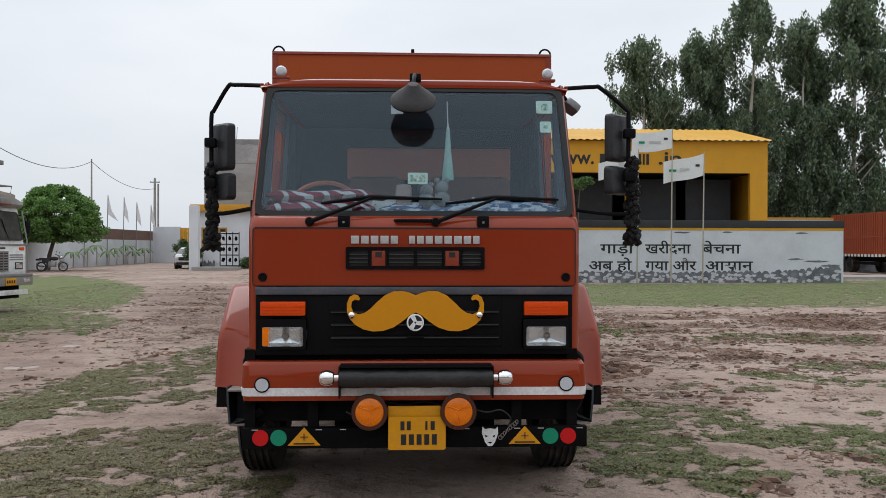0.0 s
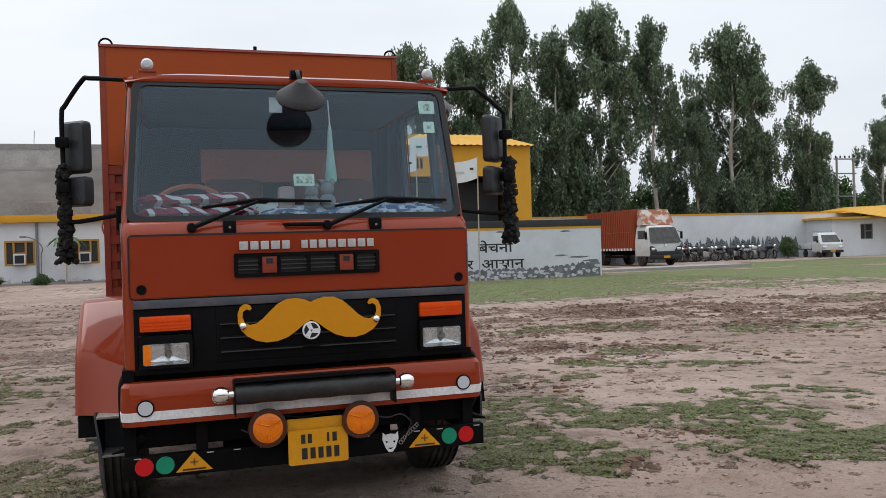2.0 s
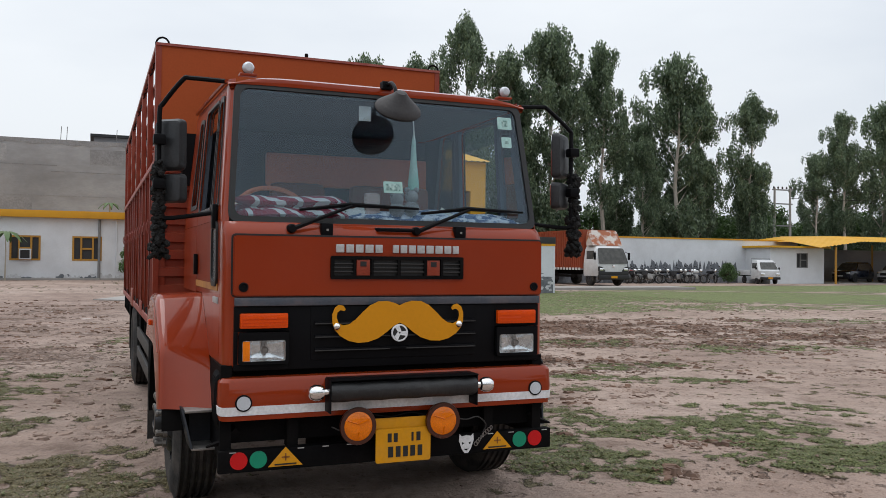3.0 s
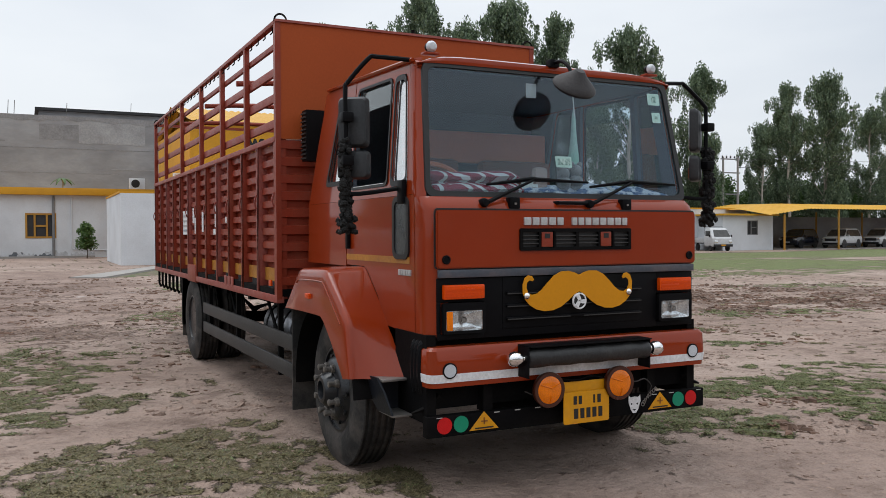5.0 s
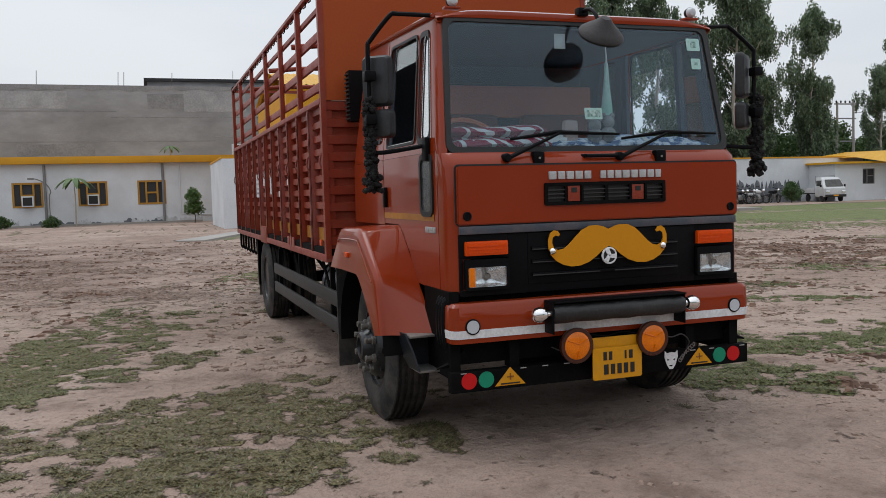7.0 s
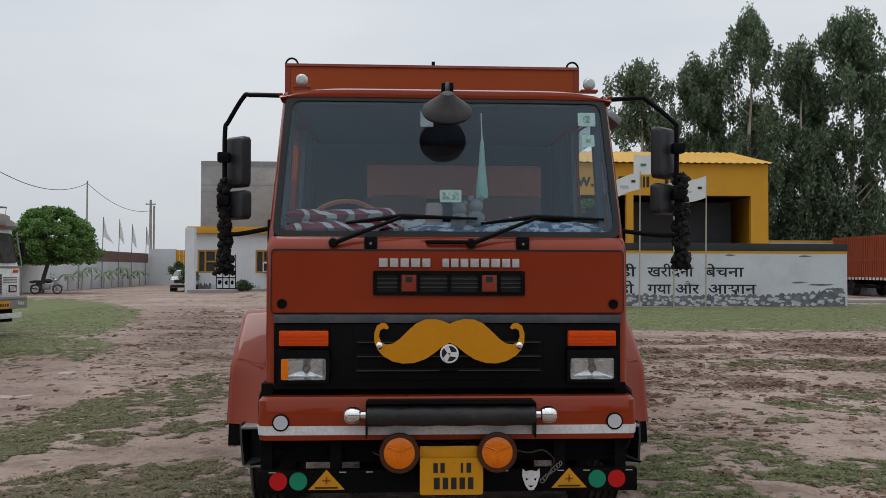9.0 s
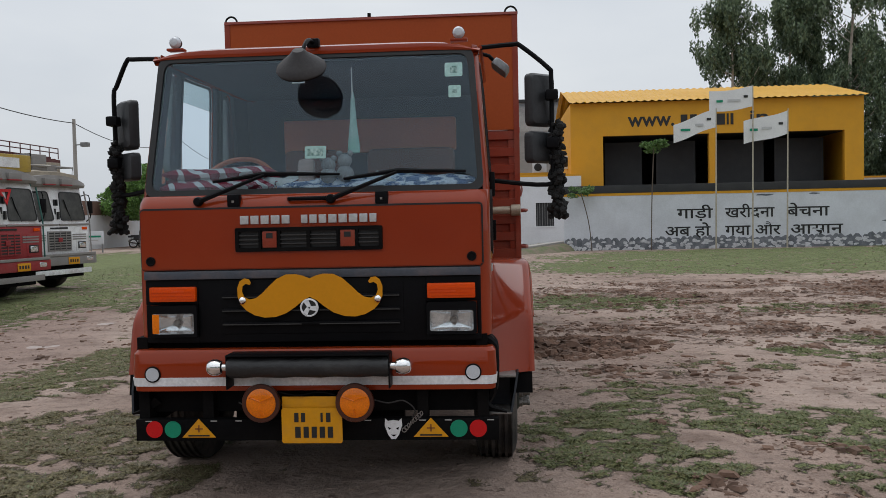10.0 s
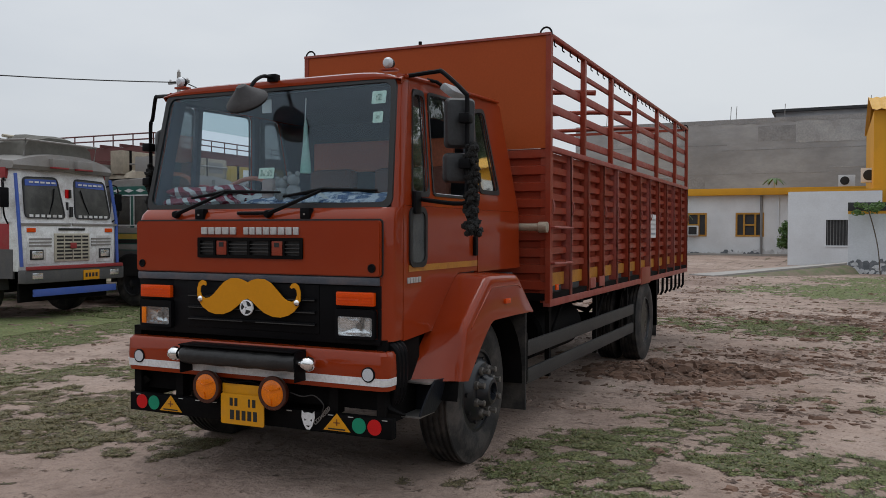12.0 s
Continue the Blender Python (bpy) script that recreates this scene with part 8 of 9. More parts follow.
def old_truck(m, label, front, side_c, grille, bumper_c, stripe, load, visor=None, upper=None, bands=False, boxes=(), triangle=False):
    """An older forward-control truck: split windscreen, flat grille front, roof load and cargo body. Faces its own -y."""
    t = thing("parked_truck", m, label, "truck", "trucks parked in a row")
    cabp = new("cab")
    cabp.parent = t
    W = 1.13
    bm = bmesh.new()
    # shell in levels: front face leans back above the belt line
    for z0, z1, y0, y1, w0, w1 in ((0.82, 1.62, 0.02, 0.0, W, W),):
        rings = []
        for z, yf, w in ((0.82, 0.03, W), (0.9, 0.0, W), (1.55, 0.0, W), (1.62, 0.03, W - 0.01)):
            rings.append([Vector((x, y, z)) for x, y in ((-w, 1.75), (-w, yf + 0.12), (-w + 0.03, yf + 0.04), (-w + 0.12, yf), (w - 0.12, yf), (w - 0.03, yf + 0.04), (w, yf + 0.12), (w, 1.75))])
        loft(bm, rings, closed=True)
    part("lower_shell", bm, front, cabp)
    part("side_skin", B(-W - 0.006, -W + 0.02, 0.22, 1.74, 0.9, 1.60, bevel=0.004), side_c, cabp, "painted side skin")
    part("side_skin", B(W - 0.02, W + 0.006, 0.22, 1.74, 0.9, 1.60, bevel=0.004), side_c, cabp, "painted side skin")
    for s in (-1, 1):
        for z0, z1, mt in ((1.55, 1.66, OLDGREY), (1.42, 1.53, OLDYELLOW), (1.33, 1.405, GASKET), (1.20, 1.31, OLDGREY)):
            part("stripe", B(*sorted((s * (W + 0.004), s * (W + 0.012))), 0.45, 1.72, z0, z1), mt, cabp)
        part("skirt", B(*sorted((s * (W - 0.03), s * (W + 0.009))), 0.14, 1.76, 0.70, 1.18), SLATE, cabp, "slate grey lower skirt")
        # black plate on the skirt, painting the arch's inner shade without an opening
        bm = bmesh.new()
        plate(bm, [(1.12 + 0.60 * math.cos(radians(a)), 0.52 + 0.60 * math.sin(radians(a))) for a in range(8, 173, 12)], (), lambda u, v, s=s: (s * (W + 0.010), u, v), (s * 0.004, 0, 0))
        part("arch_opening", bm, GASKET, cabp, "black plate for the shade in the wheel arch")
    bm = bmesh.new()
    rings = []
    for z, yf, w in ((1.62, 0.04, W), (2.0, 0.10, W - 0.02), (2.42, 0.17, W - 0.05), (2.56, 0.22, W - 0.08), (2.64, 0.34, W - 0.16)):
        rings.append([Vector((x, y, z)) for x, y in ((-w, 1.72), (-w, yf + 0.14), (-w + 0.04, yf + 0.05), (-w + 0.13, yf), (0, yf - 0.015), (w - 0.13, yf), (w - 0.04, yf + 0.05), (w, yf + 0.14), (w, 1.72))])
    loft(bm, rings, closed=True)
    part("upper_shell", bm, upper or front, cabp)
    for s in (-1, 1):
        def pl(u, v, s=s):
            return (s * u, 0.025 + (v - 1.62) * 0.17, v)
        bm = bmesh.new()
        quad = soften([(0.13, 1.71), (0.96, 1.71), (0.91, 2.36), (0.21, 2.38)], 0.09)
        plate(bm, quad, (), pl, (0, -0.012, 0))
        sc = part("windscreen", bm, VGLASS, cabp, "split windscreen pane, reflection and interior painted in grey")
        bm = bmesh.new()
        plate(bm, soften([(0.105, 1.69), (0.985, 1.69), (0.935, 2.38), (0.19, 2.40)], 0.10), [quad], pl, (0, -0.022, 0))
        part("gasket", bm, GASKET, sc)
        band = sc
        bm = bmesh.new()
        plate(bm, [(0.21, 2.25), (0.905, 2.23), (0.895, 2.335), (0.225, 2.355)], (), lambda u, v, s=s: (s * u, 0.010 + (v - 1.62) * 0.17, v), (0, -0.006, 0))
        if bands:
            band = part("header_band", bm, stripe, sc, "painted header band on the glass")
        for k in range(5 if bands else 0):
            part("print_bar", B(*sorted((s * (0.26 + 0.12 * k), s * (0.35 + 0.12 * k))), 0.1, 0.104, 2.28, 2.31), OLDWHITE, band)
        for k in range(6 if bands else 0):
            part("print_bar", B(*sorted((s * (0.19 + 0.125 * k), s * (0.27 + 0.125 * k))), 0.022, 0.028, 1.71, 1.755), OLDWHITE, band)
        part("wiper", T([pl(0.5, 1.68), (s * 0.36, 0.06, 1.98), (s * 0.30, 0.09, 2.2)], 0.012, 5), PLASTIC, cabp)
        # side window with a dark pane and frame
        part("side_window", B(*sorted((s * (W - 0.04), s * (W + 0.004))), 0.40, 1.05, 1.72, 2.32, bevel=0.01), VGLASS, cabp)
        part("side_window", B(*sorted((s * (W - 0.04), s * (W + 0.004))), 1.15, 1.6, 1.72, 2.30, bevel=0.01), VGLASS, cabp)
        part("door_frame", B(*sorted((s * (W - 0.03), s * (W + 0.008))), 1.05, 1.15, 1.64, 2.42), side_c, cabp)
        for z0 in (1.69, 2.32):
            part("window_trim", B(*sorted((s * (W + 0.004), s * (W + 0.014))), 0.38, 1.64, z0, z0 + 0.025), OLDWHITE, cabp)
        for y0 in (0.385, 1.04, 1.14, 1.605):
            part("window_trim", B(*sorted((s * (W + 0.004), s * (W + 0.013))), y0, y0 + 0.018, 1.70, 2.34), OLDWHITE, cabp)
        part("side_trim", B(*sorted((s * (W - 0.06), s * (W + 0.006))), 0.3, 1.7, 2.34, 2.52, bevel=0.004), side_c, cabp)
        for k in range(4):
            bm = bmesh.new()
            plate(bm, [(0.42 + 0.32 * k, 2.43), (0.55 + 0.32 * k, 2.47), (0.68 + 0.32 * k, 2.43), (0.55 + 0.32 * k, 2.39)], (), lambda u, v, s=s: (s * (W + 0.006), u, v), (s * 0.006, 0, 0))
            part("diamond", bm, OLDWHITE, cabp)
        # lamps
        x0, x1 = sorted((s * 0.64, s * 0.92))
        hd = part("headlamp_frame", B(x0, x1, -0.02, 0.03, 1.0, 1.17, bevel=0.01), GASKET, cabp)
        part("headlamp", B(x0 + 0.03, x1 - 0.03, -0.028, -0.018, 1.025, 1.145, bevel=0.008), LAMPSILVER, hd)
        part("indicator", B(*sorted((s * 0.80, s * 0.98)), -0.015, 0.01, 1.46, 1.53, bevel=0.004), AMBERRED, cabp)
        for k in range(3):
            part("side_vent", B(*sorted((s * 0.46, s * 0.94)), -0.012, 0.004, 1.22 + 0.055 * k, 1.25 + 0.055 * k), OLDGREY, cabp)
        bm = bmesh.new()
        tube(bm, smooth_path([(s * W, 0.3, 2.3), (s * (W + 0.16), 0.16, 2.32), (s * (W + 0.18), 0.14, 2.0), (s * (W + 0.17), 0.14, 1.75), (s * W, 0.25, 1.6)], 3), 0.014, 6)
        arm = part("mirror_arm", bm, PLASTIC, cabp)
        part("mirror", B(*sorted((s * (W + 0.09), s * (W + 0.25))), 0.11, 0.16, 1.86, 2.18, bevel=0.02), PLASTIC, arm)
        # painted wind cords down the front corners
        part("corner_cord", T([(s * (W - 0.05), 0.13, 2.42), (s * (W - 0.01), 0.02, 1.7), (s * (W - 0.03), -0.02, 0.9)], 0.03 if bands else 0.018, 6), stripe if bands else side_c, cabp)
    gr = part("grille", B(-0.40, 0.40, -0.025, 0.01, 0.96, 1.44, bevel=0.01), grille, cabp, "flat slatted grille")
    for k in range(7):
        z = 1.0 + 0.062 * k
        part("grille_slot", B(-0.36, 0.36, -0.032, -0.024, z, z + 0.03), GASKET, gr)
    for x in (-0.2, 0.0, 0.2):
        part("grille_bar", B(x - 0.012, x + 0.012, -0.036, -0.024, 0.98, 1.42), grille, gr)
    part("top_slot", B(-0.3, 0.3, -0.012, 0.004, 1.49, 1.53), GASKET, cabp)
    part("badge", B(-0.07, 0.07, -0.05, -0.036, 1.18, 1.28, bevel=0.01), OLDRED, gr)
    bp = part("bumper", B(-1.14, 1.14, -0.14, 0.03, 0.62, 0.84, bevel=0.02), bumper_c, t, "dented steel bumper")
    part("bumper_lip", B(-1.10, 1.10, -0.16, -0.1, 0.84, 0.90, bevel=0.01), OLDRED if bands else OLDGREY, bp)
    pl8 = part("number_plate", B(0.12, 0.50, -0.155, -0.142, 0.63, 0.80, bevel=0.004), PLATE, t, "yellow plate with dark bars")
    for k in range(4):
        part("digit_bar", B(0.16 + 0.08 * k, 0.21 + 0.08 * k, -0.158, -0.1555, 0.68, 0.75), INK, pl8)
    part("valance", B(-0.95, 0.95, -0.13, -0.09, 0.40, 0.52, bevel=0.01), stripe, t, "painted lower valance")
    part("axle_beam", B(-0.9, 0.9, 1.0, 1.2, 0.42, 0.62), CHASSIS, t)
    part("chassis_rail", B(-0.42, 0.42, 0.1, 7.4, 0.6, 0.86), CHASSIS, t)
    for s in (-1, 1):
        simple_wheel(t, s * 1.10, 1.12, 0.50, 0.26, s)
        simple_wheel(t, s * 1.14, 5.9, 0.50, 0.5, s)
        bm = bmesh.new()
        loft(bm, [[Vector((s * 0.85, 1.12 + 0.58 * math.cos(radians(a)), 0.5 + 0.56 * math.sin(radians(a)))), Vector((s * 1.15, 1.12 + 0.58 * math.cos(radians(a)), 0.5 + 0.56 * math.sin(radians(a))))] for a in range(0, 181, 15)], caps=False)
        bmesh.ops.solidify(bm, geom=bm.faces[:], thickness=0.03)
        part("wheel_arch", bm, SLATE, t)
    # roof cornice, visor boxes and load
    bm = bmesh.new()
    rings = []
    for u in [k / 12 for k in range(-12, 13)]:
        z = 2.62 + 0.16 * (1 - abs(u) ** 2.2)
        rings.append([Vector((u * 1.12, 0.06 + 0.10 * abs(u) ** 3, 2.50)), Vector((u * 1.12, 0.02 + 0.1 * abs(u) ** 3, 2.56)), Vector((u * 1.12, 0.05 + 0.1 * abs(u) ** 3, z)), Vector((u * 1.10, 0.7, z + 0.06)), Vector((u * 1.10, 1.7, z + 0.02)), Vector((u * 1.1, 1.7, 2.5))])
    loft(bm, rings, closed=True)
    part("roof_cornice", bm, OLDGREY if visor is None else visor, cabp, "curved roof cornice")
    for s in (-1, 1):
        vb = part("visor_plate", B(*sorted((s * 0.10, s * 0.46)), -0.05, 0.10, 2.56, 2.70, bevel=0.012), OLDGREY, cabp, "weathered sun visor plate")
        part("visor_edge", B(*sorted((s * 0.10, s * 0.46)), -0.056, 0.02, 2.535, 2.562, bevel=0.004), OLDRED, vb)
        part("ornament", B(*sorted((s * 0.015, s * 0.055)), 0.05, 0.09, 2.05 if s > 0 else 1.84, 2.2 if s > 0 else 1.98, bevel=0.008), GASKET, cabp, "black painted ornament")
    rng = random.Random(int(m.translation.y * 10))
    for kind, y0, y1, z1, w in load:
        bm = bmesh.new()
        rings = []
        for k in range(9):
            u = k / 8
            yy = y0 + (y1 - y0) * u
            ring = []
            for q in range(11):
                a = math.pi * q / 10
                bulge = 1 + 0.14 * noise.noise(Vector((u * 4 + y0, q * 0.7, w * 7)))
                top = max(0.0, math.sin(a)) ** 0.5
                ring.append(Vector((-math.cos(a) * w * bulge, yy, 2.7 + (z1 - 2.7) * top * bulge * (0.75 + 0.25 * math.sin(math.pi * min(1, u * 1.2 + 0.1))))))
            rings.append(ring)
        loft(bm, rings, caps=False)
        bm.faces.new([v for v in bm.verts[:11]])
        bmesh.ops.solidify(bm, geom=bm.faces[:], thickness=0.02)
        part("roof_load", bm, kind, t, "covered load on the roof")
    for x0, x1, y0, y1, z0, z1, mt in boxes:
        crate = part("roof_box", B(x0, x1, y0, y1, z0, z1, bevel=0.015), mt, t, "weathered box on the roof")
        part("box_panel", B(x0 + 0.2 * (x1 - x0), x0 + 0.8 * (x1 - x0), y0 - 0.012, y0 - 0.001, z0 + 0.22 * (z1 - z0), z1 - 0.2 * (z1 - z0)), OLDWHITE if mt is OLDYELLOW else OLDGREY, crate)
        part("box_strap", B(x0 + 0.1 * (x1 - x0), x0 + 0.13 * (x1 - x0), y0 - 0.015, y1 + 0.015, z0, z1 + 0.012), CHASSIS, crate)
    for k in range(3):
        yy = rng.uniform(0.5, 1.5)
        part("plank", T([(-0.9 + rng.uniform(0, 0.4), yy, 3.02 + 0.03 * k), (0.3 + rng.uniform(0, 0.5), yy + rng.uniform(-0.3, 0.3), 3.03 + 0.03 * k)], 0.03, 5), OLDGREY if k % 2 else WOODPOLE, t)
    if triangle:
        bm = bmesh.new()
        plate(bm, [(0.02, 2.36), (0.42, 2.36), (0.22, 2.02)], [[(0.12, 2.30), (0.32, 2.30), (0.22, 2.13)]], lambda u, v: (-u + 0.35, -0.005 + (v - 1.62) * 0.17, v), (0, -0.008, 0))
        part("warning_triangle", bm, REFRED, cabp, "red triangle sign on the windscreen")
    for s in (-1, 1):
        # belt mouldings and a raised corner frame round each lamp
        part("belt_moulding", B(*sorted((s * 0.02, s * 1.1)), -0.02, 0.02, 1.575, 1.615, bevel=0.008), OLDGREY, cabp)
        part("lamp_surround", B(*sorted((s * 0.58, s * 0.98)), -0.006, 0.012, 0.93, 1.40, bevel=0.004), front, cabp)
        part("pillar_motif", B(*sorted((s * 0.0, s * 0.025)), -0.015, 0.03, 1.72, 1.9), INK, cabp)
        part("bumper_lamp", B(*sorted((s * 0.78, s * 1.0)), -0.15, -0.138, 0.69, 0.79, bevel=0.01), LAMPSILVER, bp)
    part("pillar_motif", B(-0.05, 0.05, 0.085, 0.10, 2.05, 2.2), REFRED if bands else INK, cabp)
    part("front_cross_board", B(-1.0, 1.0, 0.15, 0.2, 0.30, 0.62), CHASSIS, t)
    for x in (-0.8, 0.8):
        part("rack_rail", T([(x, 0.25, 2.72), (x, 0.2, 3.0), (x, 1.8, 3.02), (x, 1.8, 2.7)], 0.02, 6), OLDGREY, t)
    for y in (0.2, 1.0, 1.8):
        part("rack_rail", T([(-0.8, y, 3.0), (0.8, y, 3.0)], 0.018, 6), OLDGREY, t)
    # cargo body with upright boards
    part("body_floor", B(-1.18, 1.18, 1.95, 7.8, 0.9, 1.05), CHASSIS, t)
    for s in (-1, 1):
        for k in range(5):
            part("side_board", B(*sorted((s * 1.15, s * 1.2)), 1.95, 7.8, 1.1 + 0.3 * k, 1.36 + 0.3 * k, bevel=0.01), (OLDGREY, OLDRED, OLDYELLOW, OLDRED, OLDGREY)[k], t)
        for k in range(7):
            y = 2.0 + 0.95 * k
            part("stake", B(*sorted((s * 1.18, s * 1.24)), y - 0.04, y + 0.04, 0.95, 2.65), OLDGREY, t)
    part("head_board", B(-1.2, 1.2, 1.9, 1.96, 1.0, 3.0), OLDGREY if load and load[0][0] is LOADBEIGE else OLDRED, t)
    return t


old_truck(pose(-9.5, 12.02, 0, 0, 0, 94) @ Matrix.Diagonal((1.05, 1.04, 1.07, 1)), "white and blue painted old truck with a tarpaulin roof load", OLDWHITE, OLDRED, paint("ivory_grille_paint", (0.5, 0.47, 0.38), 0.3), SLATE, OLDBLUE, ((TARP, 0.28, 1.25, 3.16, 0.78),), bands=True)
old_truck(pose(-8.85, 15.1, 0, 0, 0, 90), "white-fronted old truck with deep teal painted sides", OLDWHITE, OLDTEAL, OLDGREY, OLDGREY, OLDYELLOW, ((LOADBEIGE, 0.9, 1.9, 2.95, 1.0),), OLDGREY, boxes=((0.1, 0.85, 0.25, 0.7, 2.78, 3.18, LOADBEIGE), (-0.95, -0.05, 0.5, 1.2, 2.8, 3.15, OLDGREY), (-1.0, 0.9, 1.5, 1.85, 2.8, 3.3, LOADBEIGE)))
old_truck(pose(-9.1, 17.25, 0, 0, 0, 80), "old truck with a crimson front, grey upper cab and teal sides", OLDRED, OLDTEAL, OLDRED, OLDRED, OLDGREY, (), OLDGREY, upper=OLDWHITE, boxes=((-0.85, 0.95, 0.12, 0.9, 2.74, 3.1, OLDYELLOW), (-1.0, -0.3, 1.0, 1.8, 2.74, 3.2, OLDGREY)), triangle=True)
old_truck(pose(-9.5, 20.1, 0, 0, 0, 78), "white old truck with a cluttered roof rack", OLDWHITE, OLDGREY, OLDGREY, OLDGREY, OLDWHITE, ((LOADBEIGE, 0.2, 0.9, 2.9, 0.95),), OLDGREY, boxes=((-0.35, 0.25, 0.5, 1.1, 2.85, 3.3, OLDGREY), (0.35, 0.95, 0.7, 1.5, 2.85, 3.15, LOADBEIGE)))


def container_truck(m):
    t = thing("container_truck", m, "white light truck with a rust-orange corrugated container body", "truck")
    RUST = surface("rust_orange_container", (0.33, 0.06, 0.02), (0.24, 0.05, 0.022), rough=0.6, scale=1.5, dirt=(0.2, 0.09, 0.05), dirt_amount=0.4)
    WHT = paint("white_cab_paint", (0.62, 0.63, 0.64), 0.2)
    cabp = new("cab")
    cabp.parent = t
    bm = bmesh.new()
    rings = []
    for z, yf, w in ((0.55, 0.06, 1.0), (0.7, 0.0, 1.02), (1.2, 0.02, 1.02), (1.45, 0.10, 1.0), (2.05, 0.38, 0.9), (2.2, 0.55, 0.82), (2.24, 0.8, 0.78)):
        rings.append([Vector((x, y, z)) for x, y in ((-w, 1.5), (-w, yf + 0.2), (-w + 0.06, yf + 0.07), (-w + 0.2, yf), (w - 0.2, yf), (w - 0.06, yf + 0.07), (w, yf + 0.2), (w, 1.5))])
    loft(bm, rings, closed=True)
    part("shell", bm, WHT, cabp)
    bm = bmesh.new()
    plate(bm, soften([(-0.97, 1.24), (0.97, 1.24), (0.84, 2.10), (-0.84, 2.10)], 0.12), (), lambda u, v: (u, 0.035 + (v - 1.42) * 0.47 if v > 1.42 else 0.035 - (1.42 - v) * 0.25, v), (0, -0.02, 0))
    part("windscreen", bm, VGLASS, cabp)
    for s in (-1, 1):
        part("side_window", B(*sorted((s * 0.9, s * 0.995)), 0.55, 1.25, 1.42, 1.95, bevel=0.02), VGLASS, cabp)
        bm = bmesh.new()
        plate(bm, soften([(s * 0.52, 0.80), (s * 1.0, 0.80), (s * 1.0, 1.10), (s * 0.74, 1.06)], 0.09), (), lambda u, v: (u, 0.03, v), (0, -0.05, 0))
        hl = part("headlamp", bm, GASKET, cabp)
        part("lens", B(*sorted((s * 0.68, s * 0.92)), -0.03, -0.021, 0.86, 1.0, bevel=0.003), LAMPSILVER, hl)
        part("mirror", B(*sorted((s * 1.06, s * 1.2)), 0.15, 0.2, 1.45, 1.85, bevel=0.02), PLASTIC, cabp)
        part("mirror_arm", T([(s * 0.98, 0.35, 1.9), (s * 1.13, 0.2, 1.8)], 0.015, 5), PLASTIC, cabp)
    part("grille", B(-0.98, 0.98, -0.03, 0.03, 0.60, 0.80, bevel=0.02), GASKET, cabp)
    bm = bmesh.new()
    lathe(bm, [(0.0, 0.08), (-0.02, 0.07), (-0.022, 0.002)], "y", (0, 0, 1.1), 16)
    part("badge", bm, CHROME, cabp)
    part("bumper", B(-1.0, 1.0, -0.08, 0.08, 0.36, 0.62, bevel=0.04), GASKET, t)
    part("number_plate", B(-0.2, 0.2, -0.1, -0.085, 0.44, 0.56), PLATE, t)
    bm = bmesh.new()
    loft(bm, [[Vector((x, y, z)) for x, y in ((-w, 1.3), (-w, y0), (w, y0), (w, 1.3))] for z, y0, w in ((2.24, 0.6, 0.98), (2.75, 0.95, 0.98), (3.1, 1.15, 0.9))], closed=True)
    part("wind_deflector", bm, surface("rusted_white_deflector", (0.55, 0.5, 0.46), (0.33, 0.10, 0.04), rough=0.6, scale=1.6, amount=1.0, edges=(0.44, 0.54)), t, "white roof deflector streaked with rust")
    part("container_core", B(-1.08, 1.08, 1.65, 7.2, 0.95, 3.15), RUST, t)
    for s in (-1, 1):
        for k in range(26):
            y = 1.75 + k * 0.21
            part("container_rib", B(*sorted((s * 1.08, s * 1.115)), y, y + 0.1, 1.0, 3.1), RUST, t)
    for k in range(9):
        x = -1.0 + 0.24 * k
        part("container_rib", B(x, x + 0.1, 1.615, 1.65, 1.0, 3.1), RUST, t)
    part("mid_rail", B(-1.12, -1.116, 1.65, 7.2, 1.86, 1.92), RUST, t)
    part("chassis_rail", B(-0.4, 0.4, 0.3, 7.1, 0.6, 0.85), CHASSIS, t)
    for k in range(16):
        part("valance_tooth", B(-1.125, -1.115, 1.7 + 0.34 * k, 1.9 + 0.34 * k, 0.86, 1.0), WHITEPAINT, t)
    part("side_guard", B(-1.1, -1.06, 2.2, 4.8, 0.45, 0.6), CHASSIS, t)
    for s in (-1, 1):
        simple_wheel(t, s * 1.0, 0.95, 0.42, 0.22, s)
        simple_wheel(t, s * 1.04, 5.3, 0.42, 0.42, s)
    return t


container_truck(pose(29.6, 47.0, 0, 0, 0, 0) @ Matrix.Diagonal((1.16, 1.16, 1.18, 1)))
solo("concrete_strip", B(20.5, 31, 40.6, 43.2, -0.1, 0.14), CONCRETE, "low concrete strip beside the parked truck", "slab", kind="structure", smooth=None)


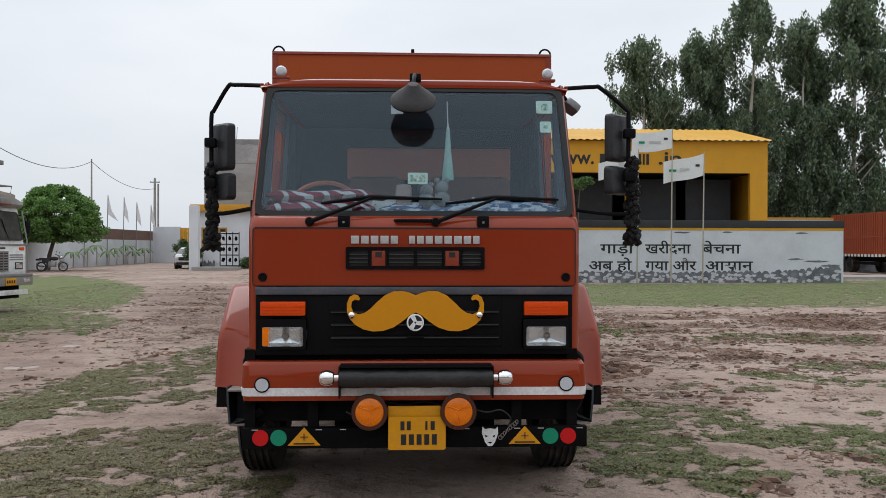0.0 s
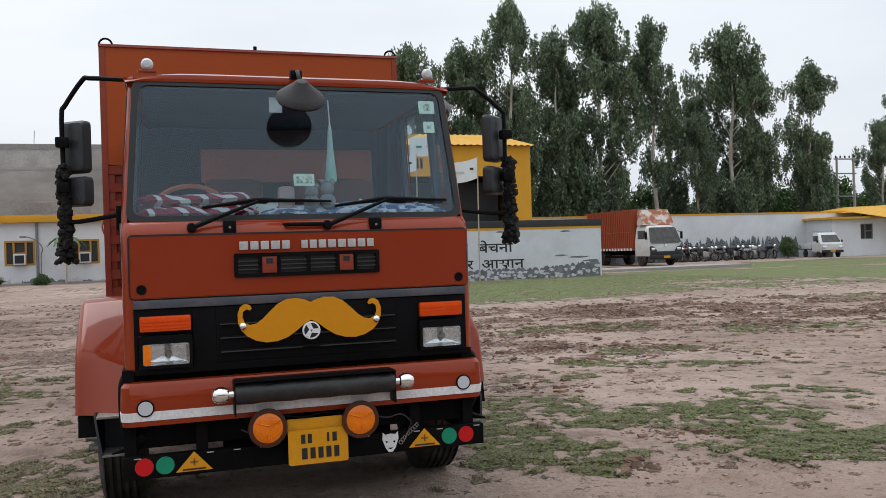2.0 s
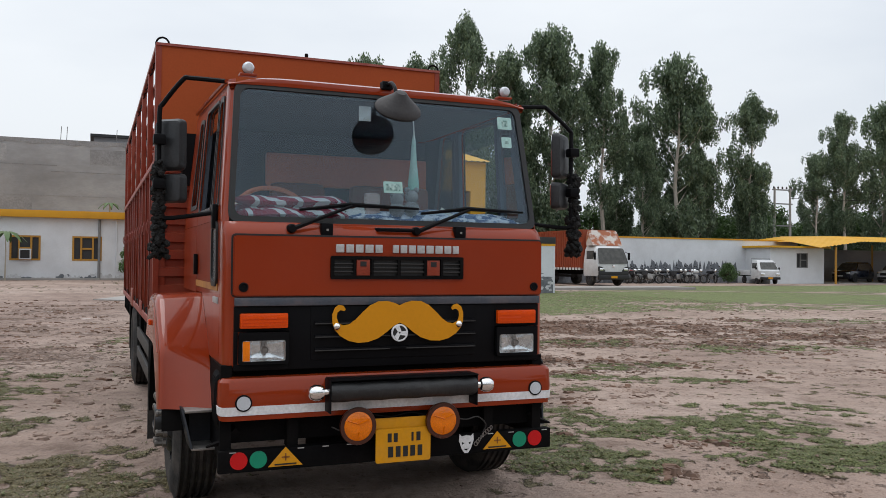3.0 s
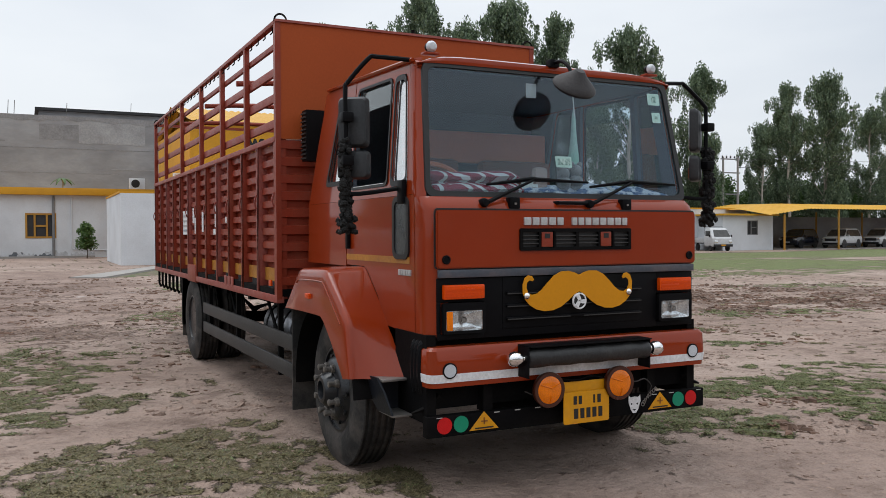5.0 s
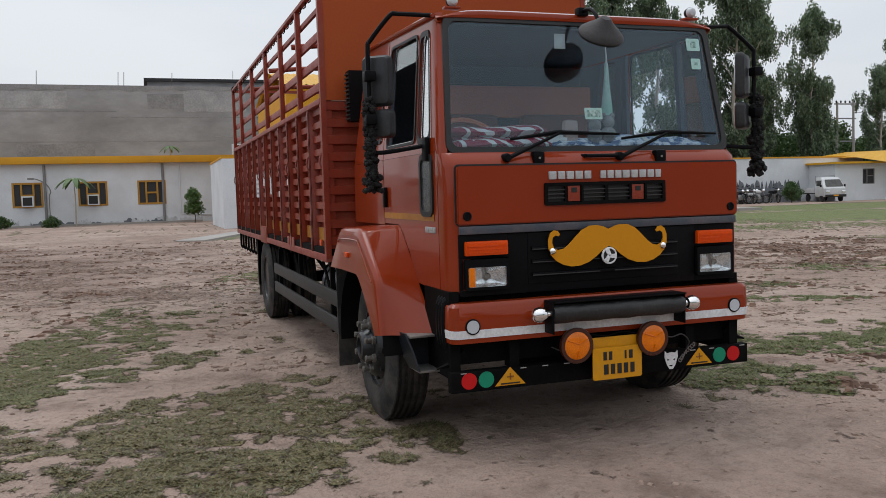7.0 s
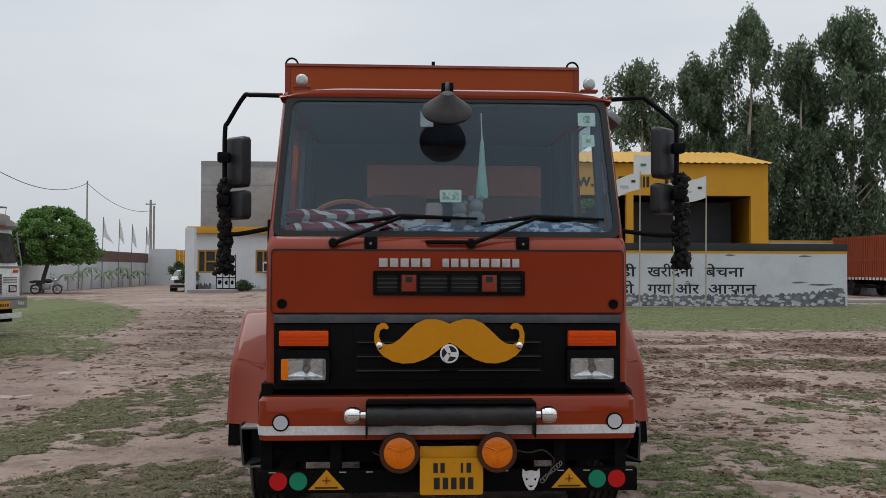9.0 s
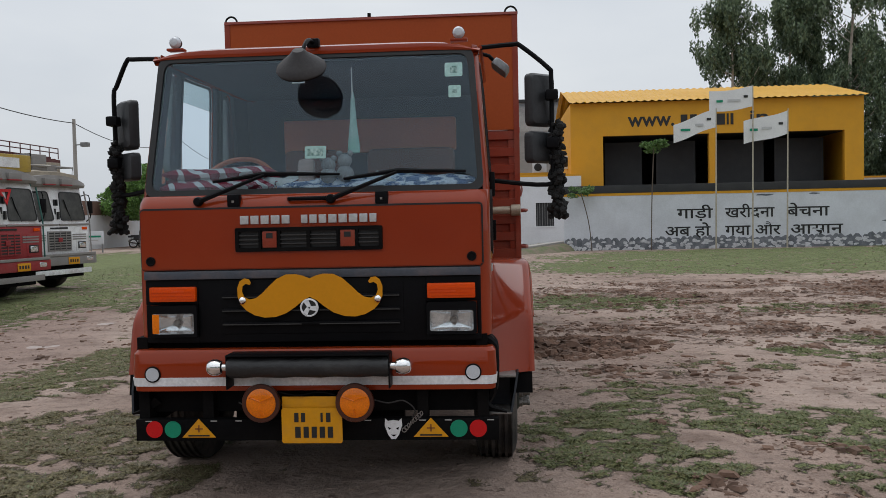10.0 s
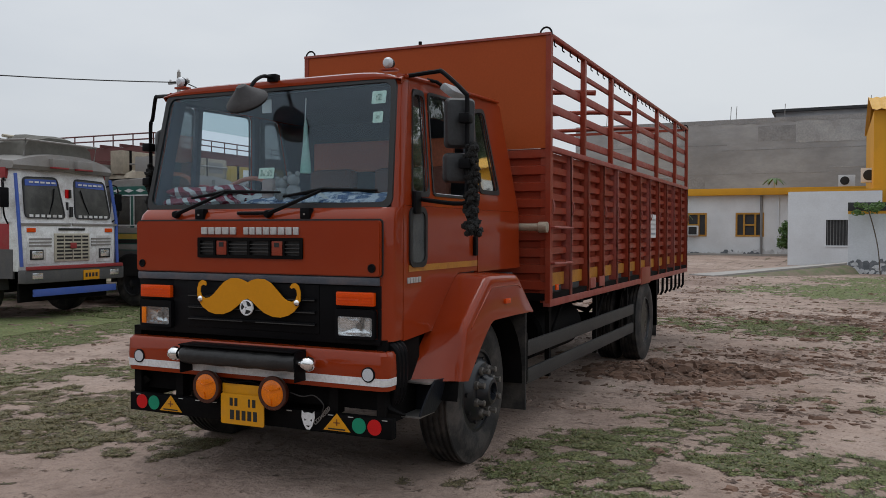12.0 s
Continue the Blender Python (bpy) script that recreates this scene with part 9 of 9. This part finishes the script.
def pickup(m):
    t = thing("pickup_truck", m, "small white pickup with a front number plate", "pickup")
    WHT = paint("white_pickup_paint", (0.6, 0.61, 0.62), 0.2)
    bm = bmesh.new()
    rings = []
    for z, yf, w in ((0.35, 0.05, 0.72), (0.5, 0.0, 0.76), (0.95, 0.04, 0.77), (1.1, 0.2, 0.75), (1.62, 0.62, 0.66), (1.74, 0.8, 0.6)):
        rings.append([Vector((x, y, z)) for x, y in ((-w, 1.55), (-w, yf + 0.15), (-w + 0.12, yf), (w - 0.12, yf), (w, yf + 0.15), (w, 1.55))])
    loft(bm, rings, closed=True)
    cabp = part("cab", bm, WHT, t)
    bm = bmesh.new()
    plate(bm, soften([(-0.64, 1.08), (0.64, 1.08), (0.54, 1.58), (-0.54, 1.58)], 0.06), (), lambda u, v: (u, 0.16 + (v - 1.08) * 0.80, v), (0, -0.02, 0))
    part("windscreen", bm, VGLASS, cabp)
    for s in (-1, 1):
        part("side_window", B(*sorted((s * 0.64, s * 0.745)), 0.7, 1.4, 1.1, 1.52, bevel=0.02), VGLASS, cabp)
        part("headlamp", B(*sorted((s * 0.42, s * 0.70)), -0.015, 0.06, 0.62, 0.80, bevel=0.02), LAMPSILVER, cabp)
        part("mirror", B(*sorted((s * 0.80, s * 0.92)), 0.42, 0.47, 1.05, 1.22, bevel=0.02), PLASTIC, cabp)
        simple_wheel(t, s * 0.74, 0.65, 0.28, 0.16, s)
        simple_wheel(t, s * 0.74, 2.85, 0.28, 0.16, s)
        part("bed_side", B(*sorted((s * 0.74, s * 0.78)), 1.65, 3.7, 0.62, 1.0, bevel=0.01), WHT, t)
    part("bumper", B(-0.74, 0.74, -0.06, 0.05, 0.34, 0.52, bevel=0.03), GASKET, t)
    part("number_plate", B(-0.18, 0.18, -0.075, -0.062, 0.40, 0.50), PLATE, t)
    part("bed_floor", B(-0.76, 0.76, 1.6, 3.7, 0.55, 0.64), CHASSIS, t)
    part("head_rack", T([(-0.7, 1.6, 0.6), (-0.7, 1.6, 1.85), (0.7, 1.6, 1.85), (0.7, 1.6, 0.6)], 0.02, 6), PIPE, t)
    return t


pickup(pose(46.1, 50.6, 0, 0, 0, -18) @ Matrix.Diagonal((1.06, 1.06, 1.06, 1)))


def estate_car(m, colour, label, low=False):
    t = thing("parked_car", m, label, "car", "cars in the shelter" if not low else "")
    L, W, H = (4.4, 0.88, 1.72) if not low else (3.8, 0.82, 1.5)
    bm = bmesh.new()
    rings = []
    for z, y0, y1, w in ((0.28, 0.12, L - 0.1, W - 0.06), (0.5, 0.02, L - 0.02, W), (0.78, 0.03, L, W), (0.95, 0.16, L - 0.04, W - 0.02), (1.05, 0.95, L - 0.06, W - 0.05), (H - 0.12, 1.65, L - 0.35, W - 0.18), (H, 1.95, L - 0.6, W - 0.26)):
        rings.append([Vector((x, y, z)) for x, y in ((-w, y1 - 0.1), (-w, y0 + 0.3), (-w + 0.1, y0 + 0.1), (-w + 0.35, y0), (w - 0.35, y0), (w - 0.1, y0 + 0.1), (w, y0 + 0.3), (w, y1 - 0.1), (w - 0.2, y1), (-w + 0.2, y1))])
    loft(bm, rings, closed=True)
    shell_ob = part("body", bm, colour, t)
    bm = bmesh.new()
    plate(bm, soften([(-W + 0.08, 1.06), (W - 0.08, 1.06), (W - 0.2, H - 0.1), (-W + 0.2, H - 0.1)], 0.08), (), lambda u, v: (u, 0.96 + (v - 1.05) / (H - 1.17) * 0.69, v), (0, -0.02, 0.012))
    part("windscreen", bm, VGLASS, shell_ob)
    for s in (-1, 1):
        bm = bmesh.new()
        plate(bm, soften([(1.22, 1.04), (L - 0.3, 1.04), (L - 0.58, H - 0.12), (1.74, H - 0.12)], 0.07), (), lambda u, v, s=s: (s * (W - 0.045 - (v - 1.05) / (H - 1.17) * 0.13), u, v), (s * 0.012, 0, 0))
        part("side_window", bm, VGLASS, shell_ob)
        part("headlamp", B(*sorted((s * (W - 0.5), s * (W - 0.1))), 0.0, 0.12, 0.70, 0.86, bevel=0.03), LAMPSILVER, shell_ob)
        part("mirror", B(*sorted((s * (W - 0.02), s * (W + 0.16))), 1.35, 1.47, 1.02, 1.16, bevel=0.03), colour, shell_ob)
        simple_wheel(t, s * (W + 0.005), 0.82, 0.35, 0.2, s, rim=RIMPAINT)
        simple_wheel(t, s * (W + 0.005), L - 0.85, 0.35, 0.2, s, rim=RIMPAINT)
    part("grille", B(-0.5, 0.5, -0.005, 0.06, 0.6, 0.84, bevel=0.02), GASKET, shell_ob)
    part("bumper_intake", B(-0.7, 0.7, 0.0, 0.06, 0.30, 0.48, bevel=0.02), GASKET, shell_ob)
    for s in (-1, 1):
        part("sill_cladding", B(*sorted((s * (W - 0.03), s * (W + 0.008))), 0.35, L - 0.3, 0.27, 0.44, bevel=0.01), GASKET, shell_ob)
        for yc in (0.82, L - 0.85):
            bm = bmesh.new()
            disc(bm, (s * (W - 0.005), yc, 0.36), 0.42, (s * 0.012, 0, 0), 20, "x")
            part("wheel_arch", bm, GASKET, shell_ob)
    part("number_plate", B(-0.22, 0.22, -0.012, -0.004, 0.49, 0.58), WHITEPAINT, shell_ob)
    return t


CARWHITE = surface("white_car_paint", (0.62, 0.63, 0.64), rough=0.25, coat=0.5, grain=0.02, bump=0)
CARNAVY = surface("navy_car_paint", (0.012, 0.016, 0.03), rough=0.25, coat=0.5, grain=0.02, bump=0)
CARSILVER = surface("silver_car_paint", (0.4, 0.4, 0.41), rough=0.3, metal=0.5, coat=0.5, grain=0.02, bump=0)
for x, y, r, c, lab in ((57.6, 54.6, -74, CARNAVY, "dark navy hatchback parked under the shelter"), (60.6, 52.6, -76, CARWHITE, "white compact car parked under the shelter"), (66.4, 53.0, -76, CARWHITE, "white people carrier parked under the shelter"), (72.2, 53.0, -76, CARWHITE, "white estate car parked under the shelter"), (78.5, 53.2, -76, CARSILVER, "silver car parked under the shelter")):
    estate_car(pose(x, y, 0.06, 0, 0, r), c, lab)
estate_car(pose(-15.2, 59.3, 0, 0, 0, 8), CARWHITE, "white hatchback parked beside the gate pillar", True)


def motorcycle(m, colour, label, group="motorcycles by the wall"):
    t = thing("motorcycle", m, label, "motorcycle", group)
    for y, nm in ((0.0, "front_wheel"), (1.28, "rear_wheel")):
        hub = new(nm)
        hub.parent = t
        hub.location = (0, y, 0.30)
        bm = bmesh.new()
        tube(bm, [Vector((0, 0.26 * math.cos(2 * math.pi * k / 20), 0.26 * math.sin(2 * math.pi * k / 20))) for k in range(21)], 0.045, 6)
        part("tyre", bm, RUBBER, hub)
        bm = bmesh.new()
        for k in range(6):
            a = math.pi * k / 6
            tube(bm, [(0, 0.22 * math.cos(a), 0.22 * math.sin(a)), (0, -0.22 * math.cos(a), -0.22 * math.sin(a))], 0.008, 4)
        part("spokes", bm, STEEL, hub)
    part("fork", T([(0, 0.0, 0.30), (0, 0.28, 0.95)], 0.04, 6), STEEL, t)
    part("handlebar", T([(-0.34, 0.38, 1.04), (-0.1, 0.28, 0.98), (0.1, 0.28, 0.98), (0.34, 0.38, 1.04)], 0.018, 6), PLASTIC, t)
    bm = bmesh.new()
    bmesh.ops.create_icosphere(bm, subdivisions=2, radius=0.11)
    bmesh.ops.translate(bm, verts=bm.verts, vec=(0, 0.14, 0.88))
    part("headlamp", bm, LAMPSILVER, t)
    bm = bmesh.new()
    bmesh.ops.create_icosphere(bm, subdivisions=2, radius=1.0)
    for v in bm.verts:
        v.co = Vector((v.co.x * 0.14, v.co.y * 0.27 + 0.55, v.co.z * 0.13 + 0.80))
    part("fuel_tank", bm, colour, t)
    part("seat", B(-0.12, 0.12, 0.72, 1.42, 0.74, 0.84, bevel=0.04), GASKET, t)
    part("engine", B(-0.14, 0.14, 0.42, 0.85, 0.28, 0.62, bevel=0.04), STEEL, t)
    part("tail", B(-0.08, 0.08, 1.3, 1.62, 0.68, 0.80, bevel=0.03), colour, t)
    part("exhaust", T([(0.13, 0.6, 0.32), (0.16, 1.0, 0.28), (0.17, 1.55, 0.38)], [0.025, 0.035, 0.045], 6), CHROME, t)
    part("stand", T([(0, 0.85, 0.3), (-0.22, 0.9, 0.0)], 0.015, 5), STEEL, t)
    part("side_panel", B(-0.11, 0.11, 0.78, 1.25, 0.52, 0.76, bevel=0.04), colour, t)
    for yc in (0.0, 1.28):
        bm = bmesh.new()
        loft(bm, [[Vector((x, yc + 0.34 * math.cos(radians(a)), 0.30 + 0.34 * math.sin(radians(a)))) for x in (-0.07, 0.0, 0.07)] for a in range(20, 165, 18)], caps=False)
        bmesh.ops.solidify(bm, geom=bm.faces[:], thickness=0.01)
        part("mudguard", bm, colour if yc else GASKET, t)
    for sx in (-1, 1):
        part("mirror", B(*sorted((sx * 0.26, sx * 0.36)), 0.32, 0.35, 1.16, 1.25, bevel=0.015), GASKET, t)
    return t


BIKES = [paint("black_tank_paint", (0.015, 0.015, 0.018), 0.2), paint("red_tank_paint", (0.25, 0.02, 0.02), 0.2), paint("blue_tank_paint", (0.03, 0.05, 0.16), 0.2), paint("white_tank_paint", (0.6, 0.6, 0.6), 0.2)]
rnd = random.Random(8)
for k in range(14):
    x = 34.2 + k * 0.66 + rnd.uniform(-0.22, 0.22)
    motorcycle(pose(x, 53.0 + rnd.uniform(-0.3, 0.4), 0, 0, rnd.uniform(5, 9), rnd.uniform(-35, 80)) @ Matrix.Diagonal((1.12, 1.12, 1.12, 1)), BIKES[(0, 2, 1, 3, 0, 0, 3, 0, 2, 0, 1, 0, 3, 0)[k]], ("black motorcycle leaning on its stand by the wall", "red motorcycle leaning on its stand by the wall", "dark blue motorcycle leaning by the wall", "white scooter-like motorcycle leaning by the wall")[(0, 2, 1, 3, 0, 0, 3, 0, 2, 0, 1, 0, 3, 0)[k]])
motorcycle(pose(-21.2, 53.4, 0, 0, 6, 95), BIKES[0], "black motorcycle under the shade tree", "")

# plants
bushy("round_bush", 21, pose(43.6, 52.4, 0), (0.75, 0.75, 0.62), 0.34, 0.11, 5000, 0.35, SHRUB, "round dark green bush by the wall", "bush", 0.05)
bushy("round_bush", 22, pose(-20.5, 79, 0), (0.9, 0.9, 0.9), 0.4, 0.13, 5000, 0.5, SHRUB, "dark green bush before the end wall", "bush", 0.05)
bushy("garden_shrub", 24, pose(0.55, 59.5, 0), (0.55, 0.55, 0.85), 0.33, 0.13, 4000, 0.7, BROAD, "leafy upright shrub beside the gate room", "shrub", 0.04)
bushy("low_shrub", 25, pose(-8.3, 60.2, 0), (0.6, 0.5, 0.3), 0.25, 0.12, 1500, 0.1, SHRUB, "low dark shrub at the annex base", "shrub", 0.03)
bushy("low_shrub", 26, pose(-11.2, 60.2, 0), (0.7, 0.5, 0.35), 0.25, 0.12, 1500, 0.1, SHRUB, "low dark shrub at the annex base", "shrub", 0.03)
sapling(7.35, 36.3, 4.3, 0.15, 5, 12, "thin sapling with a tuft of fresh leaves before the wall")
sapling(4.9, 36.4, 2.5, -0.45, 6, 6, "thin bent sapling before the wall")


def palm_sapling(x, y, h, m_scale, label, z=0.0):
    st = thing("young_palm", pose(x, y, z), label, "palm")
    part("stem", T([(0, 0, -0.05), (0.03, 0, h * 0.6), (0, 0, h)], [0.05, 0.045, 0.03], 6), WOODPOLE, st)
    for k in range(9):
        a = k * 0.7
        bm = bmesh.new()
        pts = [(Vector((math.cos(a) * d * m_scale, math.sin(a) * d * m_scale, h + m_scale * (0.35 * d - 0.75 * d * d)))) for d in (0.0, 0.3, 0.6, 0.9, 1.15)]
        sidev = Vector((-math.sin(a), math.cos(a), 0))
        rings = [[p - sidev * w * m_scale + Vector((0, 0, -0.03)), p, p + sidev * w * m_scale + Vector((0, 0, -0.03))] for p, w in zip(pts, (0.02, 0.14, 0.17, 0.12, 0.02))]
        loft(bm, rings, caps=False)
        bmesh.ops.solidify(bm, geom=bm.faces[:], thickness=0.008)
        part("frond", bm, FROND, st)
    return st


FROND = surface("palm_frond", (0.07, 0.13, 0.035), (0.04, 0.08, 0.02), rough=0.6, scale=5)
palm_sapling(-6.85, 60.9, 3.1, 1.1, "young palm on a thin pale stem before the annex")
palm_sapling(-0.65, 64.5, 0.75, 0.7, "small potted palm on the annex roof", 4.62)
for k in range(8):
    palm_sapling(-23.9 + 0.15 * (k % 2), 62 + 2.3 * k, 1.15 + 0.25 * (k % 3), 0.75, "young banana plant along the wall")

# air conditioners, roof bits
def ac_unit(x, y, z, label):
    t = thing("air_conditioner", pose(x, y, z), label, "air conditioner")
    part("case", B(-0.5, 0.5, -0.2, 0.2, 0, 0.75, bevel=0.02), WALLPLAIN, t)
    bm = bmesh.new()
    lathe(bm, [(-0.2, 0.28), (-0.215, 0.28), (-0.22, 0.26), (-0.21, 0.05), (-0.21, 0.002)], "y", (-0.12, 0, 0.38), 20)
    part("fan_grille", bm, GASKET, t)
    return t


ac_unit(3.95, 62.3, 4.62, "white split air-conditioner on the parapet")
ac_unit(5.0, 50.0, 4.2, "white split air-conditioner on the shed side")
for x, y, z in ((-3.6, 68.2, 10.1), (-0.2, 68.2, 10.1), (-4.0, 68.2, 10.1), (-9.5, 68.2, 10.1), (-13.5, 68.2, 10.1), (6.0, 85, 12.8)):
    solo("rebar_stub", T([(x, y, z), (x + 0.05, y, z + 1.0)], 0.025, 5), PIPE, "rusty reinforcing bars on the roof edge", "rebar", kind="structure")
for x in (-6.75, -10.75):
    wx = thing("window_cooler", pose(x + 0.95, 62.3, 1.36), "white window air-conditioner in the ochre frame", "air conditioner")
    part("case", B(-0.36, 0.36, -0.25, 0.1, 0, 0.7, bevel=0.02), WALLPLAIN, wx)
    part("vents", B(-0.28, 0.28, -0.262, -0.25, 0.08, 0.62), GASKET, wx)
nb = thing("notice_board", pose(-21.4, 46, 0), "small white notice board on the grass", "sign")
part("panel", B(-0.5, 0.5, -0.03, 0.03, 0.45, 1.2, bevel=0.01), WALLPLAIN, nb)
part("print_bar", B(-0.36, 0.36, -0.04, -0.031, 0.85, 0.95), REFGREEN, nb)
part("print_bar", B(-0.36, 0.2, -0.04, -0.031, 0.65, 0.72), SILVER, nb)
for x in (-0.42, 0.42):
    part("leg", B(x - 0.03, x + 0.03, -0.03, 0.03, -0.1, 0.5), PIPE, nb)


# ---- grass tufts, clods and litter on the ground ----
def blades(rng, n):
    """Three leaning blades a tuft, as triangles."""
    a = rng.random((n, 3)) * 6.283
    h = 0.004 + 0.011 * rng.random((n, 3))
    lean = 0.014 + 0.030 * rng.random((n, 3))
    r = 0.03 * rng.random((n, 3))
    w = 0.004 + 0.006 * rng.random((n, 3))
    cx, cy = np.cos(a), np.sin(a)
    b = np.stack([r * cx, r * cy, np.zeros_like(r) - 0.004], -1)
    s = np.stack([-cy * w, cx * w, np.zeros_like(r)], -1)
    tip = b + np.stack([lean * cx, lean * cy, h], -1)
    return np.stack([b - s, b + s, tip], 2)


GRASSLEAF = leaf_material("short_grass", (0.096, 0.077, 0.04), (0.25, 0.212, 0.12))
FRESHLEAF = leaf_material("fresh_grass", (0.08, 0.096, 0.037), (0.22, 0.245, 0.11))


def greenness(x, y):
    return sum(p[6] * blob(x, y, p) for p in GRASS) / np.maximum(0.25, sum(blob(x, y, p) for p in GRASS))


def thick(x, y):
    return np.clip(grass_at(x, y) * 1.5 - 0.45, 0.0, 1.0) ** 1.4


ground_scatter("grass_tufts", 52000, (-8, 8, 3.2, 17), lambda x, y: thick(x, y) * np.clip(1.15 - greenness(x, y), 0.0, 1.0), blades, GRASSLEAF, "short trampled olive grass tufts", "grass", 2)
ground_scatter("grass_tufts", 55000, (-8, 8, 3.2, 17), lambda x, y: thick(x, y) * greenness(x, y), blades, FRESHLEAF, "short fresh green grass tufts", "grass", 6)
ground_scatter("grass_tufts", 26000, (-13, 22, 12, 36.5), thick, lambda rng, n: blades(rng, n) * 2.2, FRESHLEAF, "short grass belt towards the walls", "grass", 3)


def clod(rng, n):
    """Small uneven lumps: tilted flat-topped blocks of five faces."""
    s = (0.006 + 0.024 * rng.random((n, 1, 1)) ** 3)
    base = np.array([[1, 0.6, -0.35], [-0.8, 0.9, -0.35], [-1, -0.6, -0.35], [0.8, -0.9, -0.35], [0.55, 0.4, 0.3], [-0.5, 0.5, 0.3], [-0.6, -0.35, 0.3], [0.45, -0.5, 0.3]])
    p = base[None] * (0.45 + 1.0 * rng.random((n, 8, 3))) * s
    a = rng.random((n, 1)) * 6.283
    c, d = np.cos(a), np.sin(a)
    p = np.stack([p[..., 0] * c - p[..., 1] * d, p[..., 0] * d + p[..., 1] * c, p[..., 2] * (0.5 + 0.7 * rng.random((n, 1)))], -1)
    return np.stack([p[:, f] for f in ([4, 5, 6, 7], [0, 1, 5, 4], [1, 2, 6, 5], [2, 3, 7, 6], [3, 0, 4, 7])], 1)


CRUMB = surface("mud_crumbs", (0.34, 0.245, 0.195), (0.17, 0.115, 0.09), rough=0.95, scale=3, amount=1.0)
CLOD = surface("dark_mud_clods", (0.19, 0.11, 0.075), (0.085, 0.052, 0.037), rough=0.95, scale=3, amount=1.0)
ground_scatter("mud_crumbs", 30000, (-8, 10, 3.2, 22), lambda x, y: 0.05 + 0.5 * np.maximum(0, fbm(x, y, 0.7, 11.0, 3)) + 0.6 * churned(x, y), clod, CRUMB, "crumbs and clods of dried mud", "mud", 4)
ground_scatter("mud_clods", 9000, (-1, 15, 4.4, 20), lambda x, y: np.clip(churned(x, y) * (0.1 + fbm(x * 0.7, y, 2.6, 5.0, 4)), 0, 1), lambda rng, n: clod(rng, n) * 2.4, CLOD, "dark clods of torn wet mud", "mud", 8)
ground_scatter("mud_clods", 7000, (-9, 22, 9.0, 34), lambda x, y: np.clip((0.08 + churned(x, y)) * (0.05 + 1.6 * fbm(x * 0.5, y, 1.3, 14.0, 4)) * (1.0 - grass_at(x, y)), 0, 1), lambda rng, n: clod(rng, n) * 3.0, CLOD, "brown lumps of torn earth", "mud", 15)
ground_scatter("mud_crumbs", 9000, (-12, 22, 8.0, 34), lambda x, y: np.clip(0.04 + 0.8 * fbm(x * 0.6, y, 0.9, 17.0, 4), 0, 1), lambda rng, n: clod(rng, n) * 2.2, CRUMB, "dried lumps of trodden mud", "mud", 16)
ground_scatter("mud_clods", 900, (0.6, 3.2, 9.6, 11.4), lambda x, y: np.clip(blob(x, y, (1.85, 10.5, 1.2, 0.75, 12, 1)) * (0.1 + 2.2 * fbm(x, y, 4.2, 6.0, 4)), 0, 1), lambda rng, n: clod(rng, n) * 3.2, CLOD, "churned heap of mud clods", "mud", 5)
ground_scatter("mud_clods", 2200, (0.4, 3.4, 9.4, 11.6), lambda x, y: np.clip(blob(x, y, (1.85, 10.5, 1.3, 0.85, 12, 1)) * (0.3 + 1.6 * fbm(x, y, 4.2, 6.0, 4)), 0, 1), lambda rng, n: clod(rng, n) * 2.4, CLOD, "broken crumbs round the churned heap", "mud", 18)
bushy("garden_shrub", 27, pose(-14.55, 58.6, 0), (0.55, 0.5, 0.6), 0.3, 0.12, 3000, 0.7, SHRUB, "dark leafy shrub beside the white pillar", "shrub", 0.04)
